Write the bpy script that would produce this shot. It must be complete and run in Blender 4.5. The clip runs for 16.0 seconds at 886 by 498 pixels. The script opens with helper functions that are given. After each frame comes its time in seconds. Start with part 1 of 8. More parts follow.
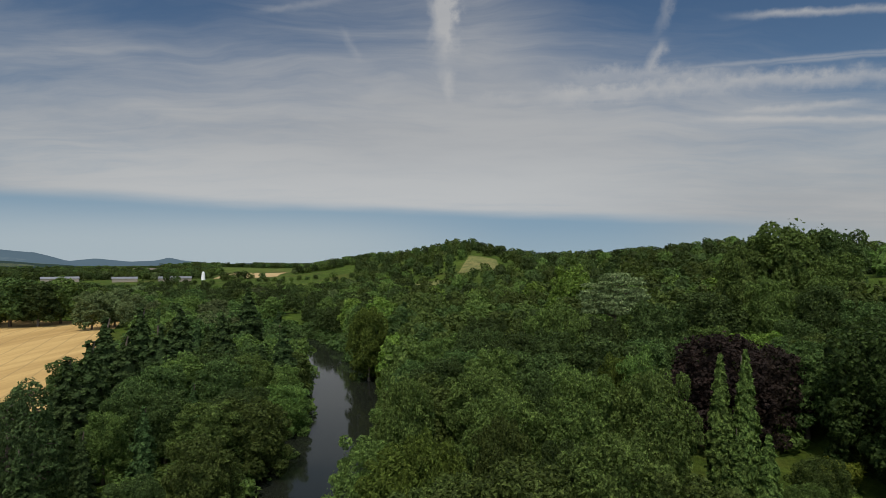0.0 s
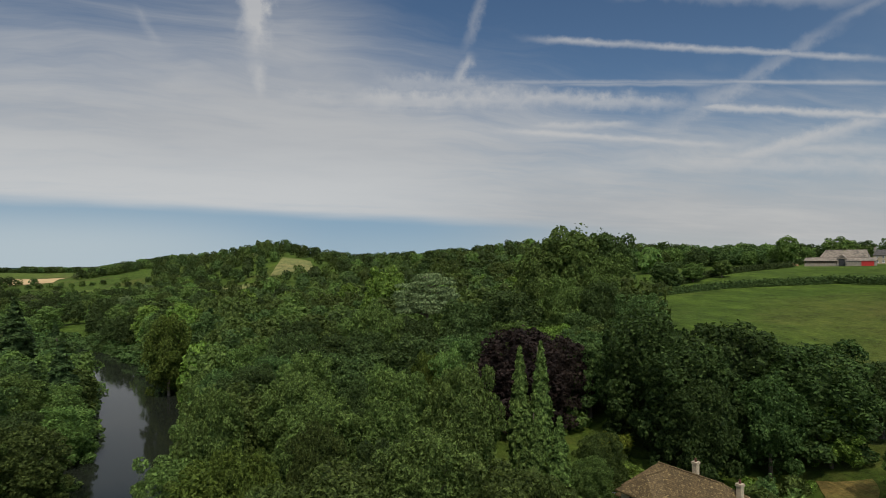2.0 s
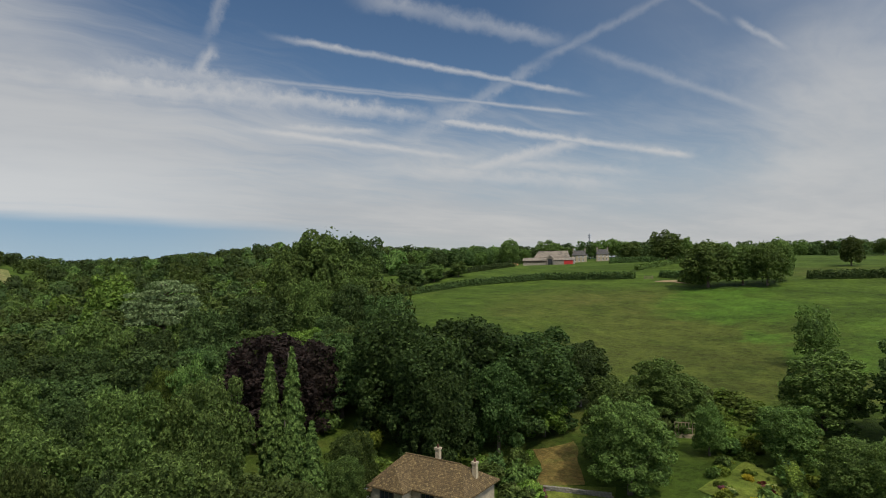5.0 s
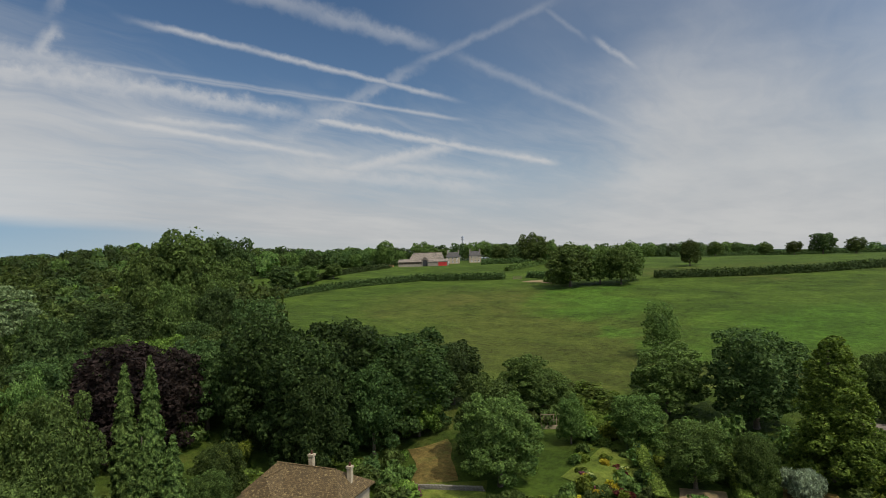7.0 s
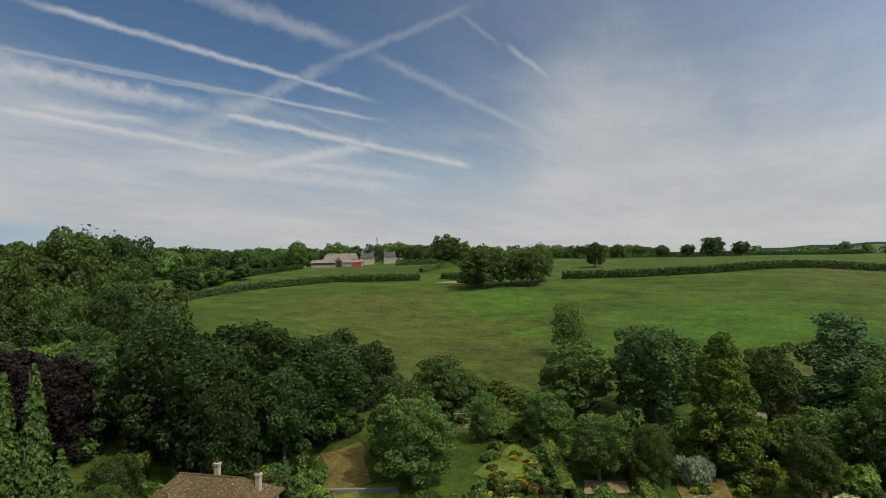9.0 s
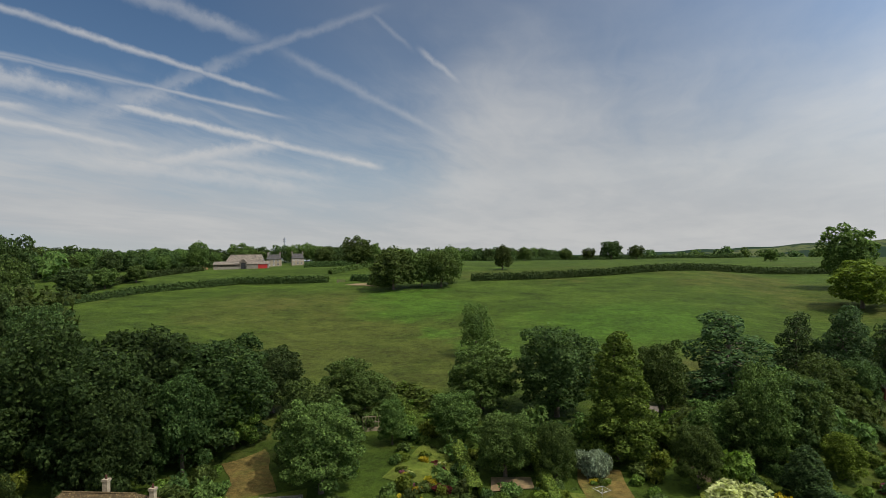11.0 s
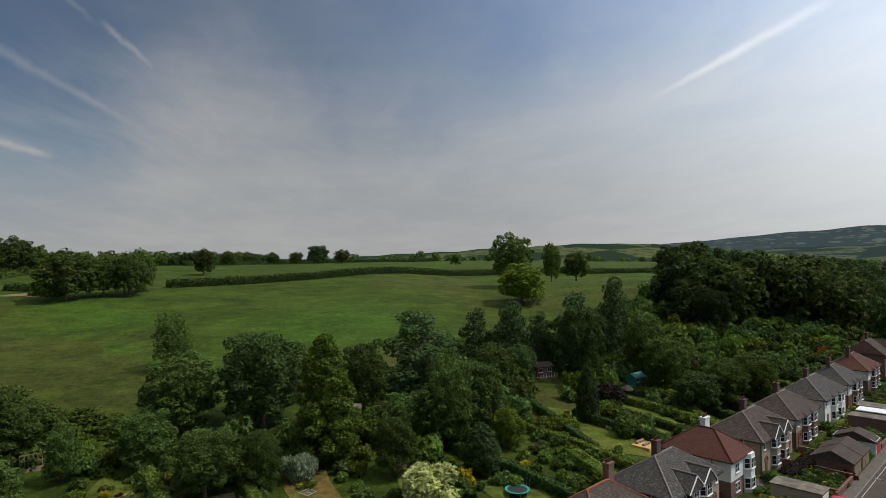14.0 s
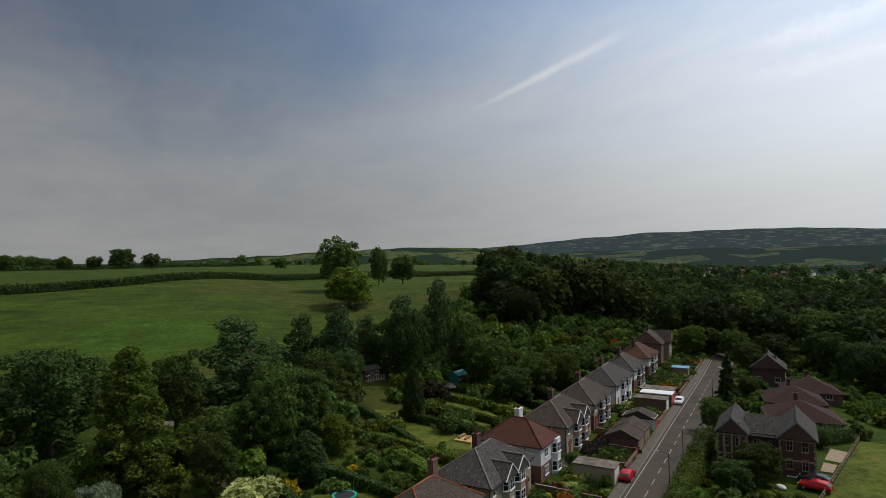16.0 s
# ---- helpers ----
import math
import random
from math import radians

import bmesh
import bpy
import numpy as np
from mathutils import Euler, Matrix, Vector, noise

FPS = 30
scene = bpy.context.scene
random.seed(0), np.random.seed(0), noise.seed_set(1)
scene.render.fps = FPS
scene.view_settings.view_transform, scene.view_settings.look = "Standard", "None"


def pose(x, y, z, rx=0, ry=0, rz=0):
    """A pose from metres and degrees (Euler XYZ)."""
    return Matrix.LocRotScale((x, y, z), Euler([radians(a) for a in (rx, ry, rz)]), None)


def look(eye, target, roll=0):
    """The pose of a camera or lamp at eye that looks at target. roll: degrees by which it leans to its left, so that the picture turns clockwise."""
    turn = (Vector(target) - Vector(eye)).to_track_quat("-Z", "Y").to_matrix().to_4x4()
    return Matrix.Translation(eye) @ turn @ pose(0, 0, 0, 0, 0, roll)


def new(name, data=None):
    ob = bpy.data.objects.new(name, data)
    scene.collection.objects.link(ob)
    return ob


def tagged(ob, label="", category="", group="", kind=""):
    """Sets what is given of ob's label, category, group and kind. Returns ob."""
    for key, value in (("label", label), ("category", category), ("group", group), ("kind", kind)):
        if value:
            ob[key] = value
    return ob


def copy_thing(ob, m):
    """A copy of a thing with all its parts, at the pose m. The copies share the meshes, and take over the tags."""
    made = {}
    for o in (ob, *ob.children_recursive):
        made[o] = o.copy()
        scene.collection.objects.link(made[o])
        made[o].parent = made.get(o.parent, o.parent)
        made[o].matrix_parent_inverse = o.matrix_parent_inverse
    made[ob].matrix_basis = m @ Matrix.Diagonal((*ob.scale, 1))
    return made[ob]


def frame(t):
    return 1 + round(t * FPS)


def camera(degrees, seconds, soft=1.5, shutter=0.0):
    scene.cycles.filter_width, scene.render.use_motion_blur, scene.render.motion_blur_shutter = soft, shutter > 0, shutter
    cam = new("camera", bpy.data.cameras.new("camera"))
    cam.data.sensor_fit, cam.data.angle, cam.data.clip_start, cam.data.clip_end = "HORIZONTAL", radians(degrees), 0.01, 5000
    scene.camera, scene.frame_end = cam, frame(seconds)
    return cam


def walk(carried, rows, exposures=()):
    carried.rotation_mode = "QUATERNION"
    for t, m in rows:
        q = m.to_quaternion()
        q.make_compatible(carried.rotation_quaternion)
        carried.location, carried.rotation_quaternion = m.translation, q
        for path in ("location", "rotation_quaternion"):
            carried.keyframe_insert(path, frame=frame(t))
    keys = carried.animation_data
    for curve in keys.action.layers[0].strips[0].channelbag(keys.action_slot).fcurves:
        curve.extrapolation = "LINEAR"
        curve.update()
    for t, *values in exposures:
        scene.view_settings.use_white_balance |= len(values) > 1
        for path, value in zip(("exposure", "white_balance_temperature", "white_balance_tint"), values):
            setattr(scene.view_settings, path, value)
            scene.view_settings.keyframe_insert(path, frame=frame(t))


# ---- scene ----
# The drone hovers 33 m above the street and turns to its right.
EYE = (0.0, 0.0, 33.0)
TURN = (  # seconds, yaw, pitch, roll
    (0, -0.06, 0.84, -0.15),
    (0.5, -4.89, 0.89, -0.08),
    (1, -9.35, 0.92, -0.08),
    (1.5, -13.62, 0.93, -0.02),
    (2, -17.67, 0.98, 0.20),
    (2.5, -21.71, 0.98, 0.31),
    (3, -25.42, 0.99, 0.38),
    (3.5, -29.58, 1.01, 0.47),
    (4, -33.96, 1.03, 0.77),
    (6.5, -50.23, 1.01, 1.14),
    (7, -53.17, 0.96, 1.22),
    (7.5, -55.47, 0.92, 1.26),
    (8, -57.46, 0.90, 1.18),
    (10.5, -67.63, 0.95, 0.78),
    (11, -69.94, 0.97, 0.73),
    (11.5, -72.52, 1.00, 0.66),
    (12, -76.63, 1.01, 0.60),
    (12.5, -82.54, 1.00, 0.69),
    (13, -88.20, 0.97, 0.71),
    (13.5, -93.64, 0.96, 0.76),
    (14, -97.51, 0.98, 0.86),
    (14.5, -100.78, 0.98, 0.82),
    (15, -104.58, 0.99, 0.85),
    (15.5, -109.13, 1.05, 0.93),
    (16, -113.97, 1.06, 1.08),
)
cam = camera(73.2, 16.0, soft=0.8)
EXPOSURES = ((0, -0.24), (2, -0.08), (4, 0.02), (8, 0.06), (12, 0.0), (13.5, -0.34), (14, -0.42), (16, -0.80))
walk(cam, [(t, pose(*EYE, 90 + p, r, y)) for t, y, p, r in TURN], EXPOSURES)

# ---------------------------------------------------------------- node helper
def node(nt, kind, ins=None, operation=None, use_clamp=False, interpolation_type=None, data_type=None):
    """One shader node; ins maps socket names or numbers to values or to sockets."""
    n = nt.nodes.new(kind)
    if operation:
        n.operation = operation
    if use_clamp:
        n.use_clamp = True
    if interpolation_type:
        n.interpolation_type = interpolation_type
    if data_type:
        n.data_type = data_type
    for key, value in (ins or {}).items():
        sock = n.inputs[key]
        if isinstance(value, bpy.types.NodeSocket):
            nt.links.new(value, sock)
        else:
            sock.default_value = value
    return n


def maths(nt, op, a, b=0.0, c=0.0, clamp=False):
    return node(nt, "ShaderNodeMath", {0: a, 1: b, 2: c}, operation=op, use_clamp=clamp).outputs[0]


def ramp01(nt, value, lo, hi):
    """0 below lo, 1 above hi, smooth between (lo may be above hi)."""
    return node(nt, "ShaderNodeMapRange", {"Value": value, "From Min": lo, "From Max": hi},
                interpolation_type="SMOOTHSTEP").outputs[0]


def mixed(nt, fac, a, b):
    n = node(nt, "ShaderNodeMix", {0: fac}, data_type="RGBA")
    for sock, value in ((n.inputs[6], a), (n.inputs[7], b)):
        if isinstance(value, bpy.types.NodeSocket):
            nt.links.new(value, sock)
        else:
            sock.default_value = (*value, 1.0)
    return n.outputs[2]


def heading(az, el):
    """Unit vector to an azimuth (clockwise from +y) and an elevation in degrees."""
    a, e = radians(az), radians(el)
    return Vector((math.sin(a) * math.cos(e), math.cos(a) * math.cos(e), math.sin(e)))


# ---------------------------------------------------------------- sky and sun
SUN_AZ, SUN_EL = 192.0, 56.0
world = bpy.data.worlds.new("sky")
scene.world = world
world.use_nodes = True
wt = world.node_tree
wt.nodes.clear()
sky = node(wt, "ShaderNodeTexSky")
sky.sky_type, sky.sun_disc, sky.sun_elevation, sky.sun_rotation = "NISHITA", False, radians(SUN_EL), radians(SUN_AZ)
sky.altitude, sky.air_density, sky.dust_density, sky.ozone_density = 60.0, 1.0, 0.3, 2.0
view = node(wt, "ShaderNodeTexCoord").outputs["Generated"]
sep = node(wt, "ShaderNodeSeparateXYZ", {0: view})
up = maths(wt, "MAXIMUM", sep.outputs[2], 0.0)


def toward(vec):
    return node(wt, "ShaderNodeVectorMath", {0: view, 1: vec}, operation="DOT_PRODUCT").outputs["Value"]


# the cloud sheet is flat: divide by the height of the ray so that it closes up towards the horizon
lift = maths(wt, "ADD", up, 0.10)
flat = node(wt, "ShaderNodeCombineXYZ", {0: maths(wt, "DIVIDE", sep.outputs[0], lift),
                                         1: maths(wt, "DIVIDE", sep.outputs[1], lift), 2: 0.0}).outputs[0]
warp = node(wt, "ShaderNodeTexNoise", {"Vector": flat, "Scale": 1.3, "Detail": 3.0})
swirl = node(wt, "ShaderNodeVectorMath", {0: flat, 1: node(wt, "ShaderNodeVectorMath", {0: warp.outputs["Color"], 3: 0.6},
             operation="SCALE").outputs[0]}, operation="ADD").outputs[0]
wisps = node(wt, "ShaderNodeTexNoise", {"Vector": node(wt, "ShaderNodeMapping", {0: swirl, 2: (0, 0, radians(28)), 3: (0.7, 1.5, 1.0)}).outputs[0],
                                        "Scale": 1.3, "Detail": 7.0, "Roughness": 0.55}).outputs[0]
banks = node(wt, "ShaderNodeTexNoise", {"Vector": node(wt, "ShaderNodeMapping", {0: flat, 1: (3.1, 0.4, 0), 3: (0.5, 0.8, 1.0)}).outputs[0],
                                        "Scale": 0.8, "Detail": 4.0}).outputs[0]
fine = node(wt, "ShaderNodeTexNoise", {"Vector": view, "Scale": 55.0, "Detail": 5.0, "Roughness": 0.6}).outputs[0]
patchy = node(wt, "ShaderNodeTexNoise", {"Vector": view, "Scale": 7.0, "Detail": 3.0}).outputs[0]
puffs = node(wt, "ShaderNodeTexNoise", {"Vector": view, "Scale": 24.0, "Detail": 4.0}).outputs[0]

# veil of cirrus: thick from 5 to 16 degrees, thinning upwards, drawn out sideways near the horizon
bands = node(wt, "ShaderNodeTexNoise", {"Vector": node(wt, "ShaderNodeMapping", {0: view, 1: (0.3, 0.1, 0.0), 2: (radians(1.2), radians(-2.0), 0), 3: (1.3, 1.3, 12.0)}).outputs[0],
                                        "Scale": 1.5, "Detail": 5.0, "Roughness": 0.5}).outputs[0]
veil = maths(wt, "MULTIPLY", ramp01(wt, up, 0.52, 0.12), 0.92)
streaks = node(wt, "ShaderNodeTexNoise", {"Vector": node(wt, "ShaderNodeMapping", {0: swirl, 2: (0, 0, radians(-38)), 3: (0.5, 3.2, 1.0)}).outputs[0],
                                          "Scale": 2.6, "Detail": 9.0, "Roughness": 0.62}).outputs[0]
# towards the sun the sheet is smooth, elsewhere it is drawn out into wisps
calm = ramp01(wt, toward(heading(134, 14)), 0.25, 0.92)
texture = maths(wt, "ADD", maths(wt, "MULTIPLY", maths(wt, "SUBTRACT", wisps, 0.5), 0.85), maths(wt, "MULTIPLY", maths(wt, "SUBTRACT", streaks, 0.48), 0.55))
texture = maths(wt, "ADD", texture, maths(wt, "MULTIPLY", maths(wt, "SUBTRACT", banks, 0.5), 0.55))
veil = maths(wt, "ADD", veil, maths(wt, "MULTIPLY", texture, maths(wt, "SUBTRACT", 1.0, maths(wt, "MULTIPLY", calm, 0.50))))
veil = maths(wt, "ADD", veil, maths(wt, "MULTIPLY", maths(wt, "SUBTRACT", bands, 0.5), 0.15))
# openings in it (positive) and thicker parts (negative)
for az, el, size, amount in ((-40, 26, 12, 0.35), (-14, 27, 9, 0.35), (28, 25, 12, 0.42), (44, 20, 9, 0.26), (57, 14, 9, 0.40),
                             (64, 10.5, 6, 0.30), (92, 29, 14, 0.3), (108, 27, 16, 0.24), (70, 26, 8, 0.1),
                             (5, 12, 16, -0.25), (138, 12, 22, -0.14)):
    near = ramp01(wt, toward(heading(az, el)), math.cos(radians(size * 2.0)), 1.0)
    veil = maths(wt, "SUBTRACT", veil, maths(wt, "MULTIPLY", near, amount))
veil = ramp01(wt, veil, -0.14, 1.12)
# eastwards a thin even haze lies behind the wisps
east = maths(wt, "MULTIPLY", ramp01(wt, toward(heading(116, 10)), 0.50, 0.98), maths(wt, "MULTIPLY", ramp01(wt, up, 0.38, 0.08), maths(wt, "ADD", 0.25, maths(wt, "MULTIPLY", streaks, 0.40))))
veil = maths(wt, "SUBTRACT", 1.0, maths(wt, "MULTIPLY", maths(wt, "SUBTRACT", 1.0, veil), maths(wt, "SUBTRACT", 1.0, east)))
thin = maths(wt, "MULTIPLY", ramp01(wt, toward(heading(116, 22)), 0.40, 0.92), maths(wt, "ADD", 0.12, maths(wt, "MULTIPLY", wisps, 0.34)))
veil = maths(wt, "SUBTRACT", 1.0, maths(wt, "MULTIPLY", maths(wt, "SUBTRACT", 1.0, veil), maths(wt, "SUBTRACT", 1.0, thin)))
# high up, out of view, an added bright veil serves as fill light
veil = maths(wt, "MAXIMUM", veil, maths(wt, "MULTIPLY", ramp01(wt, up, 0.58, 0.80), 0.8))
# clear strip under the sheet's northern edge
edge_n = heading(-36, 4.9).cross(heading(24, 3.2)).normalized()
if edge_n.z < 0:
    edge_n = -edge_n
edge = maths(wt, "ADD", toward(edge_n), maths(wt, "MULTIPLY", maths(wt, "SUBTRACT", bands, 0.5), 0.035))
edge = ramp01(wt, edge, -0.010, 0.012)
veil = maths(wt, "MULTIPLY", veil, maths(wt, "ADD", 0.12, maths(wt, "MULTIPLY", edge, 0.88)))


def contrail(cover, a, b, width, strength, ragged=0.5, soft=6.0, end=None):
    """A straight trail from heading a to heading b; width in degrees (end: its width at b), ragged 0 to 1, ends fade over soft degrees."""
    a, b = heading(*a), heading(*b)
    n = a.cross(b).normalized()
    mid = (a + b).normalized()
    t_axis = n.cross(mid).normalized()
    half = math.sin(a.angle(b) / 2)
    place = toward(t_axis)
    w0, w1 = radians(width) * 0.46, radians(width if end is None else end) * 0.46
    w = node(wt, "ShaderNodeMapRange", {"Value": place, "From Min": -half, "From Max": half, "To Min": w0, "To Max": w1}).outputs[0]
    shift = maths(wt, "ADD", maths(wt, "MULTIPLY", maths(wt, "SUBTRACT", puffs, 0.5), 1.9 * ragged), maths(wt, "MULTIPLY", maths(wt, "SUBTRACT", fine, 0.5), 2.4 * ragged))
    off = maths(wt, "ADD", maths(wt, "DIVIDE", toward(n), w), shift)
    body = ramp01(wt, maths(wt, "ABSOLUTE", off), 1.3, -0.1)
    reach = ramp01(wt, maths(wt, "ABSOLUTE", place), half, half - min(half * 0.8, math.sin(radians(soft))))
    front = ramp01(wt, toward(mid), 0.0, 0.2)
    grain = maths(wt, "ADD", 1.0 - 0.75 * ragged, maths(wt, "MULTIPLY", fine, 1.5 * ragged))
    body = maths(wt, "MULTIPLY", maths(wt, "MULTIPLY", body, reach), maths(wt, "MULTIPLY", front, grain))
    uneven = maths(wt, "ADD", 0.6, maths(wt, "MULTIPLY", ramp01(wt, patchy, 0.3, 0.62), 0.4))
    body = maths(wt, "MULTIPLY", maths(wt, "MULTIPLY", body, strength), uneven, clamp=True)
    return maths(wt, "MAXIMUM", cover, body, clamp=True)


trails = maths(wt, "ADD", 0.0, 0.0)
for row in (
        ((0.3, 30), (0.15, 17), 4.2, 1.25, 0.6, 3, 2.6),
        ((0.1, 18.5), (0.9, 14.2), 2.6, 1.15, 0.6, 2.0, 0.7),
        ((0.9, 15.0), (9.0, 14.9), 1.6, 0.5, 0.8, 3),
        ((22.4, 26), (19.6, 18.6), 1.4, 0.5, 0.8, 3),
        ((20.9, 19.4), (18.5, 15.7), 1.3, 0.8, 0.8, 1.5),
        ((7.0, 15.0), (30.0, 14.6), 2.2, 0.85, 0.7, 5),
        ((16.0, 15.6), (42.5, 13.2), 2.5, 0.85, 0.7, 6, 1.6),
        ((10.0, 16.9), (28, 15.3), 2.0, 0.6, 0.8, 4),
        ((23.5, 20.4), (56.8, 14.4), 0.85, 0.85, 0.55, 6, 0.6),
        ((18.0, 16.6), (57.0, 12.9), 0.5, 0.5, 0.35, 8),
        ((41.0, 15.3), (57.0, 12.8), 0.5, 0.75, 0.35, 4),
        ((26.0, 16.2), (45.0, 14.6), 0.45, 0.5, 0.4, 6),
        ((40.3, 13.3), (64.8, 8.6), 0.8, 1.1, 0.55, 2.0),
        ((31.5, 24.2), (55.0, 19.1), 2.4, 0.55, 0.5, 5, 1.6),
        ((53.0, 19.7), (71.5, 11.1), 1.5, 0.42, 0.5, 5, 0.7),
        ((66, 23.4), (49, 17.4), 0.8, 0.34, 0.6, 4, 1.2),
        ((53, 18.8), (36.5, 10.6), 1.4, 0.42, 0.8, 4, 2.6),
        ((25.5, 12.5), (37, 12.0), 0.8, 0.8, 0.7, 3),
        ((21, 12.3), (46, 9.3), 0.7, 1.1, 0.4, 6),
        ((42.5, 8.2), (56, 11.1), 1.2, 0.95, 0.6, 3, 2.2),
        ((36, 8.6), (60, 6.4), 1.6, 0.75, 0.5, 6),
        ((44, 9.3), (62, 7.4), 1.0, 0.6, 0.5, 6),
        ((67.3, 19.9), (72.2, 16.2), 0.9, 0.55, 0.6, 2.0, 0.5),
        ((62, 23.5), (68, 18.8), 0.6, 0.22, 0.6, 3),
        ((133, 20.4), (115.5, 13.3), 1.3, 0.72, 0.4, 7, 0.6),
        ((140, 17.0), (156, 19.0), 2.2, 0.26, 0.8, 5),
        ((138, 14.5), (160, 15.5), 1.8, 0.18, 0.8, 6),
        ((-19, 21.3), (-8, 23.4), 0.8, 0.4, 0.6, 4),
        ((-10, 21.4), (-7.6, 17.6), 1.0, 0.3, 0.8, 3)):
    trails = contrail(trails, *row)

glare = maths(wt, "POWER", maths(wt, "MAXIMUM", toward(heading(164, 36)), 0.0), 4.2)
wide = maths(wt, "POWER", maths(wt, "MAXIMUM", toward(heading(164, 38)), 0.0), 3.0)
air = node(wt, "ShaderNodeVectorMath", {0: sky.outputs[0], 3: maths(wt, "ADD", 0.066, maths(wt, "MULTIPLY", wide, 0.25))}, operation="SCALE").outputs[0]
air = node(wt, "ShaderNodeHueSaturation", {"Saturation": 1.12, "Value": 1.0, "Color": air}).outputs[0]
air = mixed(wt, maths(wt, "MULTIPLY", ramp01(wt, up, 0.20, 0.04), 0.85), air, (0.175, 0.33, 0.50))
air = mixed(wt, maths(wt, "MULTIPLY", ramp01(wt, up, 0.075, 0.0), 0.7), air, (0.34, 0.475, 0.57))
west = maths(wt, "MULTIPLY", ramp01(wt, up, 0.10, 0.02), ramp01(wt, toward(heading(-32, 2)), 0.76, 0.97))
air = mixed(wt, maths(wt, "MULTIPLY", west, 0.8), air, (0.47, 0.555, 0.60))
haze = maths(wt, "MULTIPLY", ramp01(wt, up, 0.20, 0.02), ramp01(wt, toward(heading(95, 2)), 0.15, 0.60))
air = mixed(wt, maths(wt, "MULTIPLY", haze, 0.85), air, (0.45, 0.46, 0.455))
tex = maths(wt, "ADD", maths(wt, "MULTIPLY", wisps, 0.55), maths(wt, "MULTIPLY", bands, 0.45))
body = mixed(wt, ramp01(wt, tex, 0.32, 0.66), (0.448, 0.456, 0.466), (0.53, 0.53, 0.525))
# the sheet is thickest along its lower northern edge
rim = maths(wt, "MULTIPLY", ramp01(wt, up, 0.22, 0.09), ramp01(wt, toward(heading(-8, 7)), 0.80, 0.99))
body = mixed(wt, maths(wt, "MULTIPLY", rim, 0.75), body, (0.66, 0.655, 0.645))
# the unseen upper part of the sheet is brightened to fill the shade below
overhead_fill = ramp01(wt, up, 0.52, 0.85)
body = mixed(wt, overhead_fill, body, (1.15, 1.15, 1.16))
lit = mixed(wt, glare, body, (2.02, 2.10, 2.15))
# extra glow round the unseen sun, added as fill light
aureole_fill = maths(wt, "MULTIPLY", maths(wt, "POWER", maths(wt, "MAXIMUM", toward(heading(SUN_AZ, SUN_EL)), 0.0), 14.0), 3.0)
lit = node(wt, "ShaderNodeVectorMath", {0: lit, 1: node(wt, "ShaderNodeVectorMath", {0: (1.0, 0.98, 0.95), 3: aureole_fill}, operation="SCALE").outputs[0]}, operation="ADD").outputs[0]
white = mixed(wt, glare, (0.55, 0.55, 0.55), (2.9, 2.95, 2.95))
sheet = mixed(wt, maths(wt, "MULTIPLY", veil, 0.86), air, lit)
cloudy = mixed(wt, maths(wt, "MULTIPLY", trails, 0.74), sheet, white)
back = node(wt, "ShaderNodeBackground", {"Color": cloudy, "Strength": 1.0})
wt.links.new(back.outputs[0], node(wt, "ShaderNodeOutputWorld").inputs[0])

sun = new("sun", bpy.data.lights.new("sun", "SUN"))
sun.data.energy, sun.data.angle, sun.data.color = 2.8, radians(0.6), (1.0, 0.94, 0.84)
sun.matrix_world = look(heading(SUN_AZ, SUN_EL) * 300, (0, 0, 0))

# ---------------------------------------------------------------- materials
def material(name):
    m = bpy.data.materials.new(name)
    m.use_nodes = True
    nt = m.node_tree
    nt.nodes.clear()
    out = node(nt, "ShaderNodeOutputMaterial")
    return m, nt, out


def noise_at(nt, scale, detail=4.0, rough=0.55, stretch=None, source="Object"):
    vec = node(nt, "ShaderNodeTexCoord").outputs[source]
    if stretch:
        vec = node(nt, "ShaderNodeMapping", {0: vec, 3: stretch}).outputs[0]
    return node(nt, "ShaderNodeTexNoise", {"Vector": vec, "Scale": scale, "Detail": detail, "Roughness": rough}).outputs[0]


def plain(name, colour, rough=0.8, metal=0.0, vary=0.15, scale=3.0, bump=0.0, bump_scale=20.0, alt=None, alt_scale=0.6):
    """A painted, plastered, tiled or stone surface: two scales of variation and a fine relief."""
    m, nt, out = material(name)
    grain = noise_at(nt, scale, 6.0, 0.65)
    dark, pale = [c * (1 - vary) for c in colour], [min(1, c * (1 + vary)) for c in colour]
    col = mixed(nt, ramp01(nt, grain, 0.3, 0.7), dark, pale)
    if alt:
        col = mixed(nt, ramp01(nt, noise_at(nt, alt_scale, 5.0, 0.6), 0.48, 0.68), col, alt)
    ob_rand = node(nt, "ShaderNodeObjectInfo").outputs["Random"]
    col = node(nt, "ShaderNodeHueSaturation", {"Value": maths(nt, "ADD", 0.93, maths(nt, "MULTIPLY", ob_rand, 0.14)), "Color": col}).outputs[0]
    b = node(nt, "ShaderNodeBsdfPrincipled", {"Base Color": col, "Roughness": rough, "Metallic": metal})
    if bump:
        bn = node(nt, "ShaderNodeBump", {"Height": noise_at(nt, bump_scale, 3.0), "Strength": 0.6, "Distance": bump})
        nt.links.new(bn.outputs[0], b.inputs["Normal"])
    nt.links.new(b.outputs[0], out.inputs[0])
    return m


